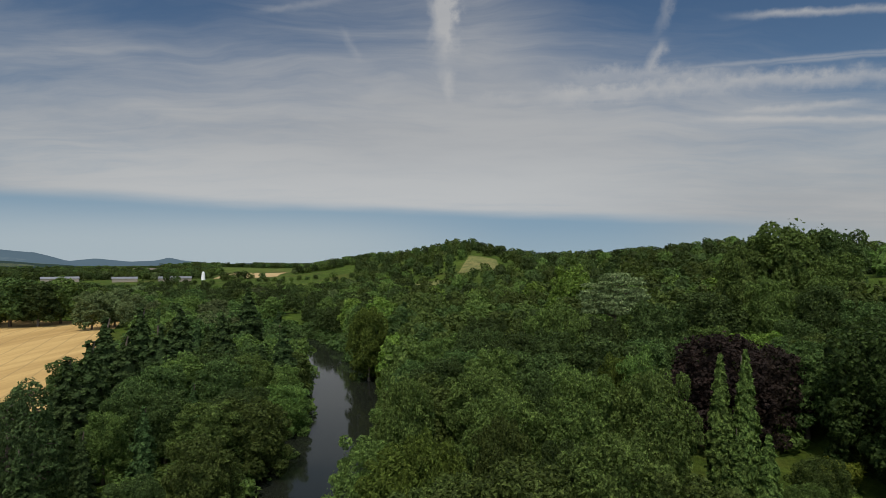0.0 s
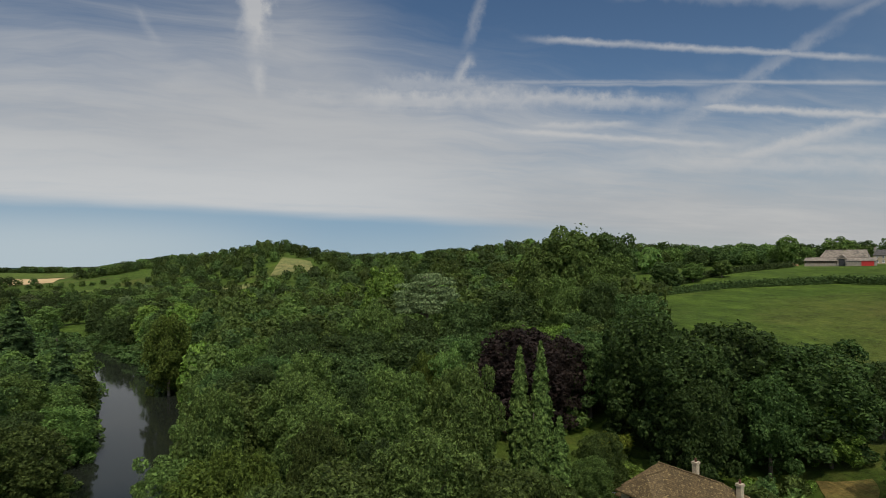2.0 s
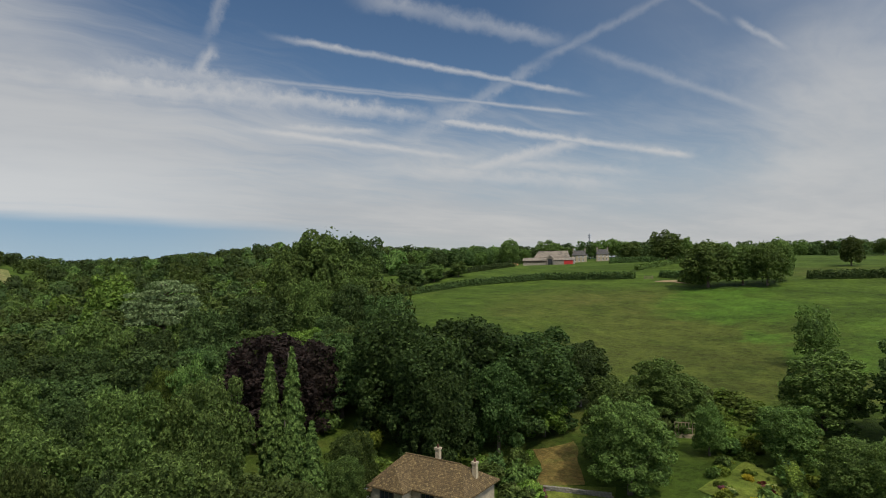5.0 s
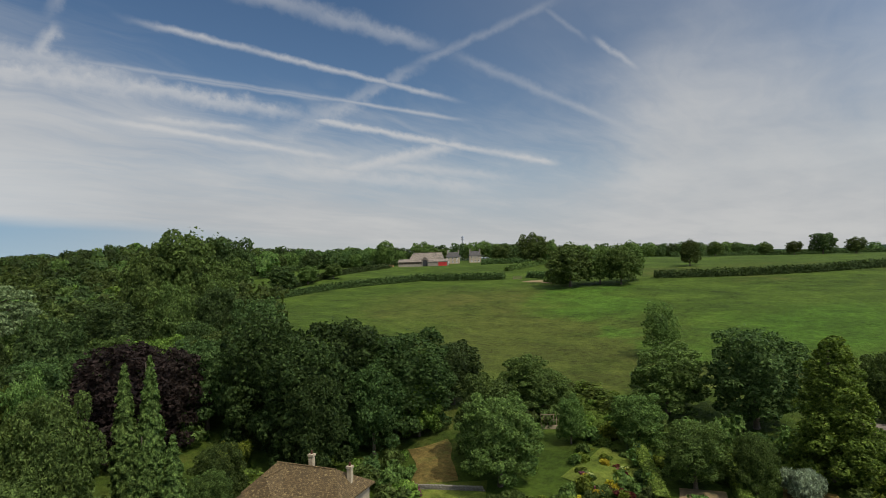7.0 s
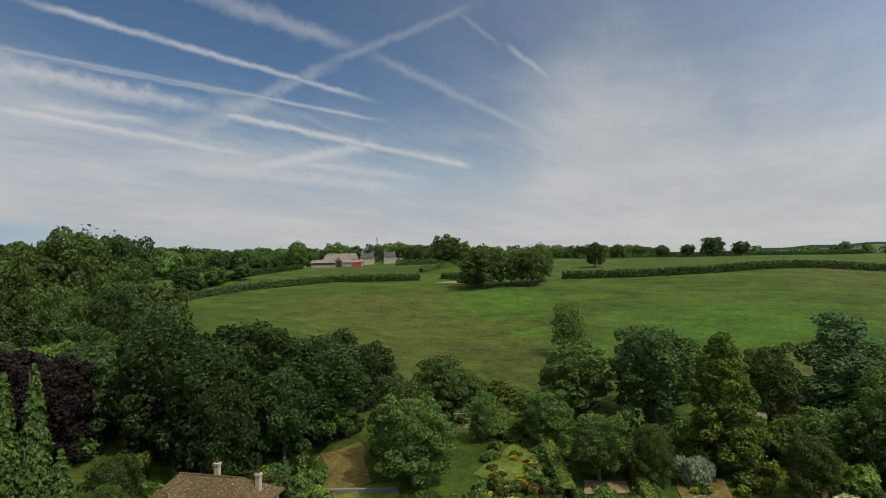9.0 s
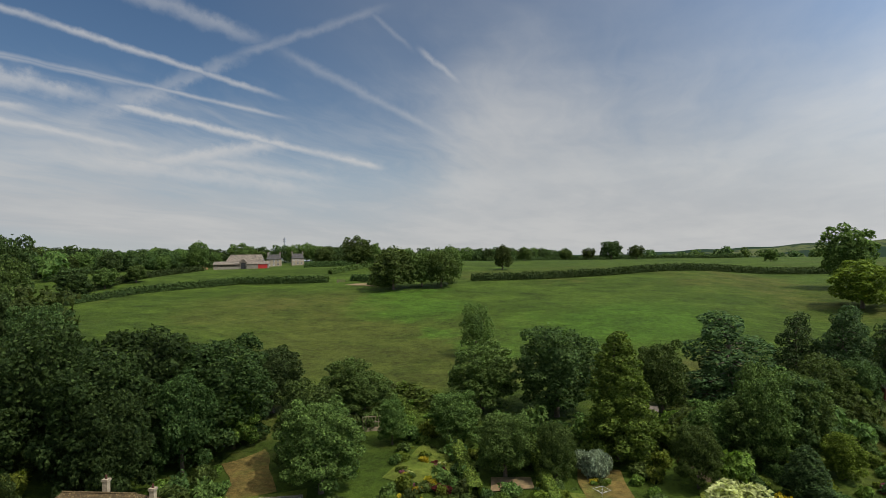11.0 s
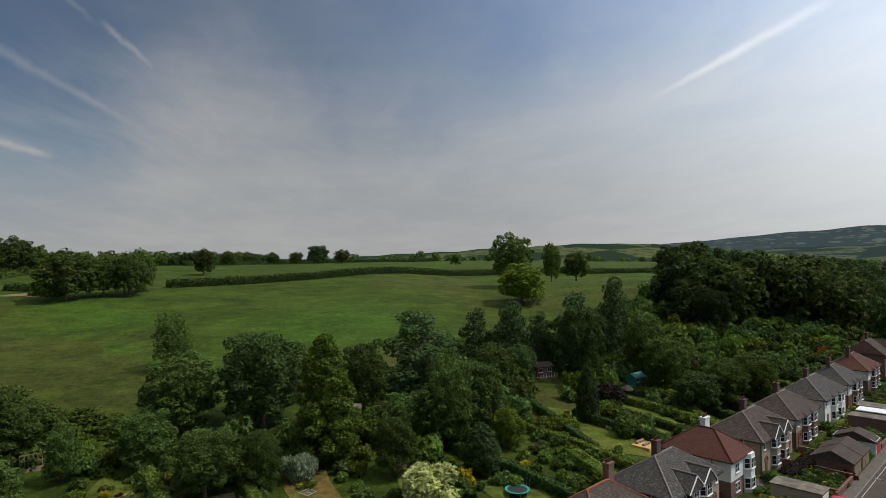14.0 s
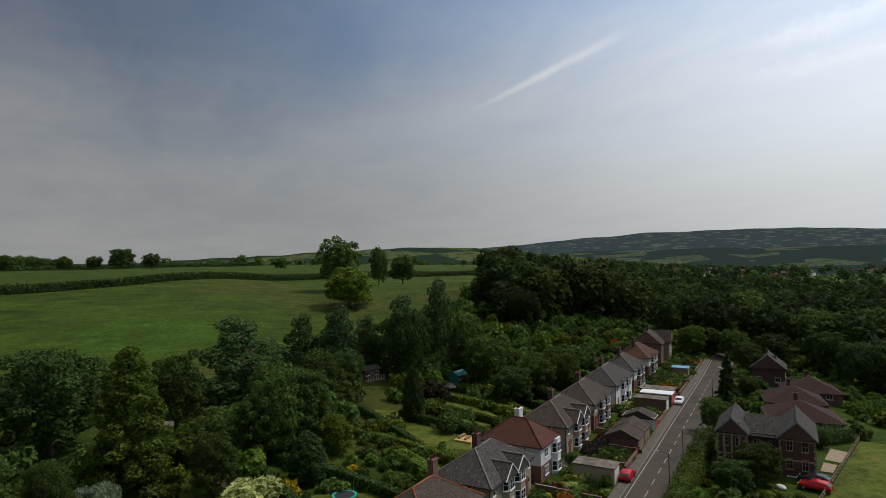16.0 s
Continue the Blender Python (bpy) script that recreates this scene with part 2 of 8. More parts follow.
def leaf(name, colour, alt, spread=0.4, through_light=0.34):
    """Foliage: each leaf clump and each plant varies between two colours; fleck and mottle put the leaves' light and
    dark into the colour, with relief; some light passes through.
    """
    m, nt, out = material(name)
    island = node(nt, "ShaderNodeNewGeometry").outputs["Random Per Island"]
    tone = nt.nodes.new("ShaderNodeAttribute")
    tone.attribute_name = "tone"
    tree = maths(nt, "ADD", node(nt, "ShaderNodeObjectInfo").outputs["Random"], tone.outputs["Fac"], clamp=True)
    patch = noise_at(nt, 0.55, 3.0)
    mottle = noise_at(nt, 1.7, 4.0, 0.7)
    fleck = noise_at(nt, 5.0, 3.0, 0.7)
    fac = maths(nt, "ADD", maths(nt, "MULTIPLY", island, 0.3), maths(nt, "ADD", maths(nt, "MULTIPLY", patch, 0.35), maths(nt, "MULTIPLY", mottle, 0.35)))
    col = mixed(nt, ramp01(nt, fac, 0.25, 0.8), colour, alt)
    val = maths(nt, "ADD", 1.0 - spread, maths(nt, "MULTIPLY", tree, 2 * spread))
    # value noise paints the light-dark contrast of small leaves and clumps
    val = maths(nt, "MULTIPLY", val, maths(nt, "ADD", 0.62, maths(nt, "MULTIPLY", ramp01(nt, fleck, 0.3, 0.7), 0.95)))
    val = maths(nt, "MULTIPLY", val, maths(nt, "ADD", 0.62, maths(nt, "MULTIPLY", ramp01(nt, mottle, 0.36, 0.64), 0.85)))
    hue = maths(nt, "ADD", 0.486, maths(nt, "MULTIPLY", tree, 0.026))
    col = node(nt, "ShaderNodeHueSaturation", {"Hue": hue, "Value": val, "Color": col}).outputs[0]
    rough = node(nt, "ShaderNodeBump", {"Height": fleck, "Strength": 0.8, "Distance": 0.16}).outputs[0]
    d = node(nt, "ShaderNodeBsdfPrincipled", {"Base Color": col, "Roughness": 0.65, "Specular IOR Level": 0.08, "Normal": rough})
    bright = node(nt, "ShaderNodeHueSaturation", {"Saturation": 1.08, "Value": 1.35, "Color": col}).outputs[0]
    t = node(nt, "ShaderNodeBsdfTranslucent", {"Color": bright, "Normal": rough})
    mix = node(nt, "ShaderNodeMixShader", {0: through_light, 1: d.outputs[0], 2: t.outputs[0]})
    nt.links.new(mix.outputs[0], out.inputs[0])
    return m


def grass(name, a, b, c, scale=0.03, patch=0.012, rough_grass=1.0, spots=(), lush=()):
    """Pasture: broad patches of two greens, dry brown areas, tussocks and fine blades."""
    m, nt, out = material(name)
    broad = noise_at(nt, patch, 6.0, 0.62)
    tuft = noise_at(nt, 0.8, 8.0, 0.85)
    mid = noise_at(nt, scale * 3, 6.0, 0.7, (1.0, 0.35, 1.0))
    clump = noise_at(nt, 0.22, 6.0, 0.7, (1.0, 0.5, 1.0))
    col = mixed(nt, ramp01(nt, mid, 0.38, 0.60), a, b)
    dry = maths(nt, "ADD", broad, maths(nt, "MULTIPLY", maths(nt, "SUBTRACT", clump, 0.5), 0.35))
    col = mixed(nt, maths(nt, "MULTIPLY", ramp01(nt, dry, 0.50, 0.68), 0.6), col, c)
    if spots:
        # grazed, browner areas and lusher strips, ragged at the edge
        vec = node(nt, "ShaderNodeTexCoord").outputs["Object"]
        wobble = node(nt, "ShaderNodeTexNoise", {"Vector": vec, "Scale": 0.035, "Detail": 6.0, "Roughness": 0.7})
        push = node(nt, "ShaderNodeVectorMath", {0: wobble.outputs["Color"], 1: (0.5, 0.5, 0.5)}, operation="SUBTRACT").outputs[0]
        vec = node(nt, "ShaderNodeVectorMath", {0: vec, 1: node(nt, "ShaderNodeVectorMath", {0: push, 3: 70.0}, operation="SCALE").outputs[0]}, operation="ADD").outputs[0]
        flat_vec = node(nt, "ShaderNodeVectorMath", {0: vec, 1: (1, 1, 0)}, operation="MULTIPLY").outputs[0]
        for x, y, r, amount in spots:
            far = node(nt, "ShaderNodeVectorMath", {0: flat_vec, 1: (x, y, 0)}, operation="DISTANCE").outputs["Value"]
            col = mixed(nt, maths(nt, "MULTIPLY", ramp01(nt, far, r, r * 0.35), amount), col, c)
        for x, y, r in lush:
            far = node(nt, "ShaderNodeVectorMath", {0: flat_vec, 1: (x, y, 0)}, operation="DISTANCE").outputs["Value"]
            col = mixed(nt, maths(nt, "MULTIPLY", ramp01(nt, far, r, r * 0.3), 0.7), col, (0.052, 0.108, 0.010))
    tall = ramp01(nt, noise_at(nt, 0.11, 6.0, 0.72, (1.0, 0.6, 1.0)), 0.52, 0.66)
    col = mixed(nt, maths(nt, "MULTIPLY", tall, 0.5 * rough_grass), col, [x * 0.55 for x in a])
    v = maths(nt, "ADD", ramp01(nt, tuft, 0.36, 0.64), maths(nt, "MULTIPLY", ramp01(nt, clump, 0.3, 0.7), 0.8))
    v = maths(nt, "ADD", 0.42, maths(nt, "MULTIPLY", v, 0.64))
    col = node(nt, "ShaderNodeHueSaturation", {"Value": v, "Color": col}).outputs[0]
    p = node(nt, "ShaderNodeBsdfPrincipled", {"Base Color": col, "Roughness": 0.9, "Specular IOR Level": 0.1})
    bn = node(nt, "ShaderNodeBump", {"Height": tuft, "Strength": 0.9, "Distance": 0.45})
    nt.links.new(bn.outputs[0], p.inputs["Normal"])
    nt.links.new(p.outputs[0], out.inputs[0])
    return m


def water():
    m, nt, out = material("river_water")
    rip = noise_at(nt, 0.8, 4.0, 0.6, (1.0, 0.45, 1.0))
    bn = node(nt, "ShaderNodeBump", {"Height": rip, "Strength": 0.25, "Distance": 0.05})
    p = node(nt, "ShaderNodeBsdfPrincipled", {"Base Color": (0.012, 0.014, 0.010, 1), "Roughness": 0.06, "IOR": 1.33, "Specular IOR Level": 0.32, "Normal": bn.outputs[0]})
    nt.links.new(p.outputs[0], out.inputs[0])
    return m


def wheat():
    m, nt, out = material("ripe_wheat")
    rows = noise_at(nt, 0.12, 5.0, 0.6, (1.0, 0.06, 1.0))
    tuft = noise_at(nt, 1.2, 6.0, 0.7)
    col = mixed(nt, ramp01(nt, rows, 0.35, 0.65), (0.36, 0.22, 0.065), (0.50, 0.33, 0.115))
    vec = node(nt, "ShaderNodeTexCoord").outputs["Object"]
    lines = node(nt, "ShaderNodeTexWave", {"Vector": node(nt, "ShaderNodeMapping", {0: vec, 2: (0, 0, radians(-22))}).outputs[0],
                                           "Scale": 0.042, "Distortion": 0.6, "Detail": 1.0}).outputs["Fac"]
    col = mixed(nt, maths(nt, "MULTIPLY", ramp01(nt, lines, 0.965, 0.995), 0.55), col, (0.26, 0.17, 0.06))
    v = maths(nt, "ADD", 0.75, maths(nt, "MULTIPLY", tuft, 0.5))
    col = node(nt, "ShaderNodeHueSaturation", {"Value": v, "Color": col}).outputs[0]
    p = node(nt, "ShaderNodeBsdfPrincipled", {"Base Color": col, "Roughness": 0.9})
    nt.links.new(p.outputs[0], out.inputs[0])
    return m


M_GRASS = grass("pasture", (0.0375, 0.062, 0.0070), (0.0575, 0.090, 0.0105), (0.078, 0.069, 0.017),
                spots=((140, 74, 60, 0.42), (176, 126, 48, 0.34)), lush=((188, 76, 26), (140, 38, 14), (160, 56, 14), (210, 92, 16), (170, 10, 40)))
M_LAWN = grass("garden_lawn", (0.088, 0.120, 0.017), (0.125, 0.150, 0.024), (0.165, 0.135, 0.034), 0.12, 0.06)
M_DRY = grass("dry_lawn", (0.125, 0.100, 0.028), (0.175, 0.122, 0.036), (0.075, 0.098, 0.018), 0.35, 0.16)
M_WATER, M_WHEAT = water(), wheat()
M_BARK = plain("bark", (0.11, 0.085, 0.06), 0.95, vary=0.4, scale=6.0, bump=0.05)

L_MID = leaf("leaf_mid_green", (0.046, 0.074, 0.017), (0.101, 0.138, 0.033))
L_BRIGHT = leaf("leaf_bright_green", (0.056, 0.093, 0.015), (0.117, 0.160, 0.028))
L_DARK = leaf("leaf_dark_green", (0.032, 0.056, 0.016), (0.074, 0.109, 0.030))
# darker leaf copy: the deep shade of dense woods put into the colour
L_SHADED = leaf("leaf_deep_green", (0.023, 0.044, 0.012), (0.057, 0.089, 0.022))
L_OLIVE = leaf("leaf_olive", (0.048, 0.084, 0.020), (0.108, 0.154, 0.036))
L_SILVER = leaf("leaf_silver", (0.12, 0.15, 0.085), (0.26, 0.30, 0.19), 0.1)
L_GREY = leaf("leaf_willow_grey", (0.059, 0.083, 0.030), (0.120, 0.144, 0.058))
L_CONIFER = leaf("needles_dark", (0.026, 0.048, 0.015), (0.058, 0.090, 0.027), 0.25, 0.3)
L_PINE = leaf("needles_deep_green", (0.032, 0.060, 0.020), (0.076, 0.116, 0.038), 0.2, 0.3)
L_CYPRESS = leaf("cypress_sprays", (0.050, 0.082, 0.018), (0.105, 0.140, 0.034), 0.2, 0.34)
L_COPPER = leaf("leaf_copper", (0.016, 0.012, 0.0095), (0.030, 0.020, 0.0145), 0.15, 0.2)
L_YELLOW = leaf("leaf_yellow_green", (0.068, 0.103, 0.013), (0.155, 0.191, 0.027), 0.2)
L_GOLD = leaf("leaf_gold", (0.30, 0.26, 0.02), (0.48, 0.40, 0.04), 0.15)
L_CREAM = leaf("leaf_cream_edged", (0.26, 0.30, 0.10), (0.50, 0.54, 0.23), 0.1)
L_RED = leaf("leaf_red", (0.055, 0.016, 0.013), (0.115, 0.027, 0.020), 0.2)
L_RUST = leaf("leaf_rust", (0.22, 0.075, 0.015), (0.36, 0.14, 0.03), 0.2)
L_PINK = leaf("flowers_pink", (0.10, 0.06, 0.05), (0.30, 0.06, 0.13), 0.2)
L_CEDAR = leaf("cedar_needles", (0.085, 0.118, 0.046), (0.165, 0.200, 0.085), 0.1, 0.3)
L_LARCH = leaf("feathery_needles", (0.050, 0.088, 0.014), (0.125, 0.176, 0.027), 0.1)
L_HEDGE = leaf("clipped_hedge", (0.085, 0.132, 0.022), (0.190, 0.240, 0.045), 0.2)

def tiled(name, colour, alt, row=0.30, col=0.28, moss=None, rough=0.85, relief=0.03):
    """Roof covering in courses along the slope, with single tiles of differing tone."""
    m, nt, out = material(name)
    vec = node(nt, "ShaderNodeTexCoord").outputs["Object"]
    sp = node(nt, "ShaderNodeSeparateXYZ", {0: vec})
    flat = node(nt, "ShaderNodeCombineXYZ", {0: maths(nt, "ADD", sp.outputs[0], sp.outputs[1]), 1: maths(nt, "MULTIPLY", sp.outputs[2], 1.6), 2: 0.0}).outputs[0]
    br = node(nt, "ShaderNodeTexBrick", {"Vector": flat, "Color1": (*colour, 1), "Color2": (*alt, 1), "Mortar": (*[c * 0.45 for c in colour], 1),
                                         "Scale": 1.0, "Mortar Size": 0.02, "Mortar Smooth": 0.4, "Bias": 0.0, "Brick Width": col, "Row Height": row})
    colr = br.outputs["Color"]
    colr = node(nt, "ShaderNodeHueSaturation", {"Value": maths(nt, "ADD", 0.65, maths(nt, "MULTIPLY", noise_at(nt, 1.1, 6.0, 0.7), 0.7)), "Color": colr}).outputs[0]
    if moss:
        colr = mixed(nt, maths(nt, "MULTIPLY", ramp01(nt, noise_at(nt, 3.6, 8.0, 0.78), 0.54, 0.62), 0.75), colr, moss)
    p = node(nt, "ShaderNodeBsdfPrincipled", {"Base Color": colr, "Roughness": rough, "Specular IOR Level": 0.2})
    bn = node(nt, "ShaderNodeBump", {"Height": br.outputs["Fac"], "Strength": 0.8, "Distance": relief})
    bn.invert = True
    nt.links.new(bn.outputs[0], p.inputs["Normal"])
    nt.links.new(p.outputs[0], out.inputs[0])
    return m


def bricks(name, a, b, mortar):
    m, nt, out = material(name)
    vec = node(nt, "ShaderNodeTexCoord").outputs["Object"]
    sp = node(nt, "ShaderNodeSeparateXYZ", {0: vec})
    flat = node(nt, "ShaderNodeCombineXYZ", {0: maths(nt, "ADD", sp.outputs[0], sp.outputs[1]), 1: sp.outputs[2], 2: 0.0}).outputs[0]
    br = node(nt, "ShaderNodeTexBrick", {"Vector": flat, "Color1": (*a, 1), "Color2": (*b, 1), "Mortar": (*mortar, 1), "Scale": 1.0,
                                         "Mortar Size": 0.008, "Brick Width": 0.225, "Row Height": 0.075})
    colr = node(nt, "ShaderNodeHueSaturation", {"Value": maths(nt, "ADD", 0.75, maths(nt, "MULTIPLY", noise_at(nt, 0.9, 6.0), 0.5)), "Color": br.outputs["Color"]}).outputs[0]
    p = node(nt, "ShaderNodeBsdfPrincipled", {"Base Color": colr, "Roughness": 0.9})
    nt.links.new(p.outputs[0], out.inputs[0])
    return m


def glass():
    m, nt, out = material("window_glass")
    p = node(nt, "ShaderNodeBsdfPrincipled", {"Base Color": (0.02, 0.025, 0.03, 1), "Roughness": 0.05, "IOR": 1.5, "Specular IOR Level": 0.6})
    nt.links.new(p.outputs[0], out.inputs[0])
    return m


R_SLATE = tiled("grey_slate", (0.085, 0.077, 0.068), (0.050, 0.047, 0.044), 0.25, 0.3, (0.20, 0.185, 0.155))
R_BROWN = tiled("brown_tile", (0.088, 0.064, 0.050), (0.056, 0.044, 0.036), 0.28, 0.3, (0.17, 0.145, 0.112))
R_DARKRED = tiled("dark_red_tile", (0.062, 0.030, 0.024), (0.042, 0.023, 0.019), 0.28, 0.28, (0.075, 0.045, 0.034))
R_RED = tiled("red_tile", (0.125, 0.050, 0.034), (0.088, 0.038, 0.027), 0.28, 0.26, (0.13, 0.068, 0.042))
R_ORANGE = tiled("orange_ridge_tile", (0.36, 0.13, 0.055), (0.28, 0.10, 0.045), 0.28, 0.26, (0.22, 0.12, 0.06))
R_STONE = tiled("mossy_stone_tile", (0.125, 0.084, 0.036), (0.068, 0.047, 0.022), 0.20, 0.26, (0.30, 0.222, 0.098), relief=0.05)
R_SHEET = plain("weathered_roof_sheet", (0.165, 0.135, 0.10), 0.9, vary=0.4, scale=0.9, alt=(0.085, 0.07, 0.052), alt_scale=0.35)
W_BEIGE = plain("pebbledash_beige", (0.34, 0.285, 0.20), 0.95, vary=0.18, scale=9.0, bump=0.02, bump_scale=60)
W_WHITE = plain("white_render", (0.74, 0.73, 0.70), 0.9, vary=0.06, scale=2.0)
W_STONE = plain("cream_stone_wall", (0.36, 0.29, 0.185), 0.95, vary=0.22, scale=4.0, bump=0.03, alt=(0.27, 0.22, 0.145))
W_BRICK = bricks("red_brown_brick", (0.19, 0.075, 0.05), (0.145, 0.06, 0.042), (0.22, 0.19, 0.16))
W_DARKBRICK = bricks("dark_red_brick", (0.115, 0.046, 0.036), (0.085, 0.037, 0.030), (0.11, 0.09, 0.08))
W_BARN = plain("grey_barn_stone", (0.25, 0.215, 0.165), 0.95, vary=0.25, scale=1.2)
W_TIMBER = plain("dark_timber", (0.045, 0.03, 0.024), 0.7, vary=0.2)
W_PLANK = plain("red_brown_boards", (0.17, 0.055, 0.03), 0.8, vary=0.25, scale=5.0)
P_WHITE = plain("white_paint", (0.80, 0.80, 0.78), 0.45, vary=0.04)
P_TEAL = plain("teal_paint", (0.03, 0.20, 0.20), 0.6, vary=0.15)
P_RED = plain("red_paint", (0.42, 0.025, 0.02), 0.5, vary=0.1)
P_BLUE = plain("pale_blue_sheet", (0.16, 0.42, 0.58), 0.5, vary=0.1)
P_DEEPBLUE = plain("blue_sheet", (0.02, 0.06, 0.42), 0.5, vary=0.1)
P_GREEN = plain("green_net", (0.02, 0.16, 0.11), 0.7, vary=0.15)
P_BLACK = plain("black_plastic", (0.02, 0.02, 0.02), 0.6, vary=0.1)
P_GREY = plain("galvanised_steel", (0.32, 0.33, 0.34), 0.45, 0.7, vary=0.08)
C_RED = plain("car_red", (0.45, 0.012, 0.015), 0.22, vary=0.02)
C_WHITE = plain("car_white", (0.78, 0.79, 0.80), 0.25, vary=0.02)
C_DARK = plain("car_dark", (0.03, 0.032, 0.036), 0.22, vary=0.05)
M_TYRE = plain("tyre_rubber", (0.02, 0.02, 0.02), 0.85, vary=0.1)
M_GLASS = glass()
M_ROAD = plain("asphalt", (0.072, 0.056, 0.039), 0.95, vary=0.14, scale=0.8, bump=0.01, bump_scale=70, alt=(0.044, 0.035, 0.026), alt_scale=0.25)
M_PATH = plain("paving", (0.115, 0.098, 0.076), 0.92, vary=0.18, scale=2.2, alt=(0.085, 0.075, 0.056))
M_KERB = plain("kerb_stone", (0.17, 0.155, 0.135), 0.9, vary=0.15, scale=3)
M_LINE = plain("road_paint", (0.40, 0.38, 0.34), 0.8, vary=0.2, scale=5)
M_RIDGE = plain("ridge_mortar", (0.19, 0.165, 0.14), 0.95, vary=0.25, scale=2.0)
M_SOIL = plain("bare_soil", (0.21, 0.145, 0.068), 0.97, vary=0.25, scale=1.5, alt=(0.12, 0.10, 0.045))
M_WOOD = plain("weathered_wood", (0.24, 0.175, 0.115), 0.85, vary=0.25, scale=5.0)
M_DECK = plain("yellow_new_timber", (0.58, 0.36, 0.12), 0.75, vary=0.12, scale=4.0)
M_DRYSTONE = plain("garden_stone", (0.19, 0.17, 0.13), 0.95, vary=0.3, scale=5.0, bump=0.05, bump_scale=8)

# ---------------------------------------------------------------- lie of the land
def smooth(a, b, v):
    t = np.clip((v - a) / (b - a), 0, 1)
    return t * t * (3 - 2 * t)


HILL_U = (-60, -12, 0, 20, 45, 60, 80, 103, 150, 190, 244, 300, 400, 600, 1000, 1600)
HILL_Z = (-5, -4.5, -2.5, -0.3, 0, 0.2, 2.0, 4.4, 11.0, 17.0, 23.5, 28.2, 31.0, 31.0, 22, 10)
RIVER_Y = (-400, 60, 103, 126, 160, 200, 238, 282, 330, 480)
RIVER_X = (-60, -24, -22, -23, -25, -33, -46, -62, -92, -190)


def hill_u(x, y):
    """Distance up the valley's eastern side: it runs north from the house and south-east along the street."""
    north = x + 0.15 * np.maximum(y - 60, 0)
    south = 0.81 * x + 0.59 * y + 25
    return north + (south - north) * smooth(10, -50, y)


def bump(x, y, cx, cy, height, sx, sy=None, turn=0.0):
    c, s = math.cos(radians(turn)), math.sin(radians(turn))
    dx, dy = x - cx, y - cy
    a, b = (dx * c + dy * s) / sx, (dy * c - dx * s) / (sy or sx)
    return height * np.exp(-(a * a + b * b))


def land(x, y):
    """Height of the ground."""
    x, y = np.asarray(x, float), np.asarray(y, float)
    u = hill_u(x, y)
    z = np.interp(u, HILL_U, HILL_Z)
    r = np.hypot(x, y)
    z = z * (1 - 0.75 * smooth(500, 1300, r))
    z = z + bump(x, y, 92, 150, 9, 45) + bump(x, y, 222, -132, 13, 62)
    z = z + bump(x, y, 25, 830, 29, 72, 190, 0) + bump(x, y, -70, 930, 15, 100, 170) + bump(x, y, 300, 900, 10, 330, 200, -10) + bump(x, y, -130, 1150, 25, 130, 200) + bump(x, y, 318, 640, 10, 70, 110)
    z = z + bump(x, y, -430, 1510, 9, 190, 150) + bump(x, y, -545, 1340, 9, 110, 120)
    z = z + bump(x, y, 560, 700, 8, 260, 200)
    z = z - 0.008 * np.maximum(r - 1400, 0)
    # river bed
    away = np.abs(x - np.interp(y, RIVER_Y, RIVER_X))
    z = z - 5.5 * smooth(22, 9, away) * smooth(520, 440, y)
    z = z + 0.5 * np.sin(x * 0.043 + 1.0) * np.cos(y * 0.037) * smooth(80, 160, r)
    return z


def land_at(x, y):
    return float(land(x, y))

def mesh_from(name, verts, faces, material, smooth_faces=False):
    """A mesh from arrays; faces is an (n, 3) or (n, 4) array."""
    me = bpy.data.meshes.new(name)
    verts, faces = np.asarray(verts, np.float32), np.asarray(faces, np.int32)
    me.vertices.add(len(verts))
    me.vertices.foreach_set("co", verts.ravel())
    k = faces.shape[1]
    me.loops.add(faces.size)
    me.loops.foreach_set("vertex_index", faces.ravel())
    me.polygons.add(len(faces))
    me.polygons.foreach_set("loop_start", np.arange(0, faces.size, k, dtype=np.int32))
    if smooth_faces:
        me.polygons.foreach_set("use_smooth", np.ones(len(faces), bool))
    me.update(calc_edges=True)
    me.materials.append(material)
    return me


def build_ground():
    n_az = 600
    radii = [0.0, 0.05]
    while radii[-1] < 5000:
        radii.append(radii[-1] + max(3.0, radii[-1] * 0.025))
    radii = np.array(radii)
    az = np.linspace(0, 2 * math.pi, n_az, endpoint=False)
    rr, aa = np.meshgrid(radii[1:], az, indexing="ij")
    x, y = 6.0 + rr * np.sin(aa), 4.0 + rr * np.cos(aa)
    verts = np.stack([x.ravel(), y.ravel(), land(x, y).ravel()], 1)
    rows = len(radii) - 1
    i, j = np.meshgrid(np.arange(rows - 1), np.arange(n_az), indexing="ij")
    j2 = (j + 1) % n_az
    faces = np.stack([i * n_az + j, i * n_az + j2, (i + 1) * n_az + j2, (i + 1) * n_az + j], -1).reshape(-1, 4)[:, ::-1]
    ob = new("ground", mesh_from("ground", verts, faces, M_GRASS, True))
    tagged(ob, "green grassy valley floor and hillside pasture", "ground", kind="structure")
    return ob


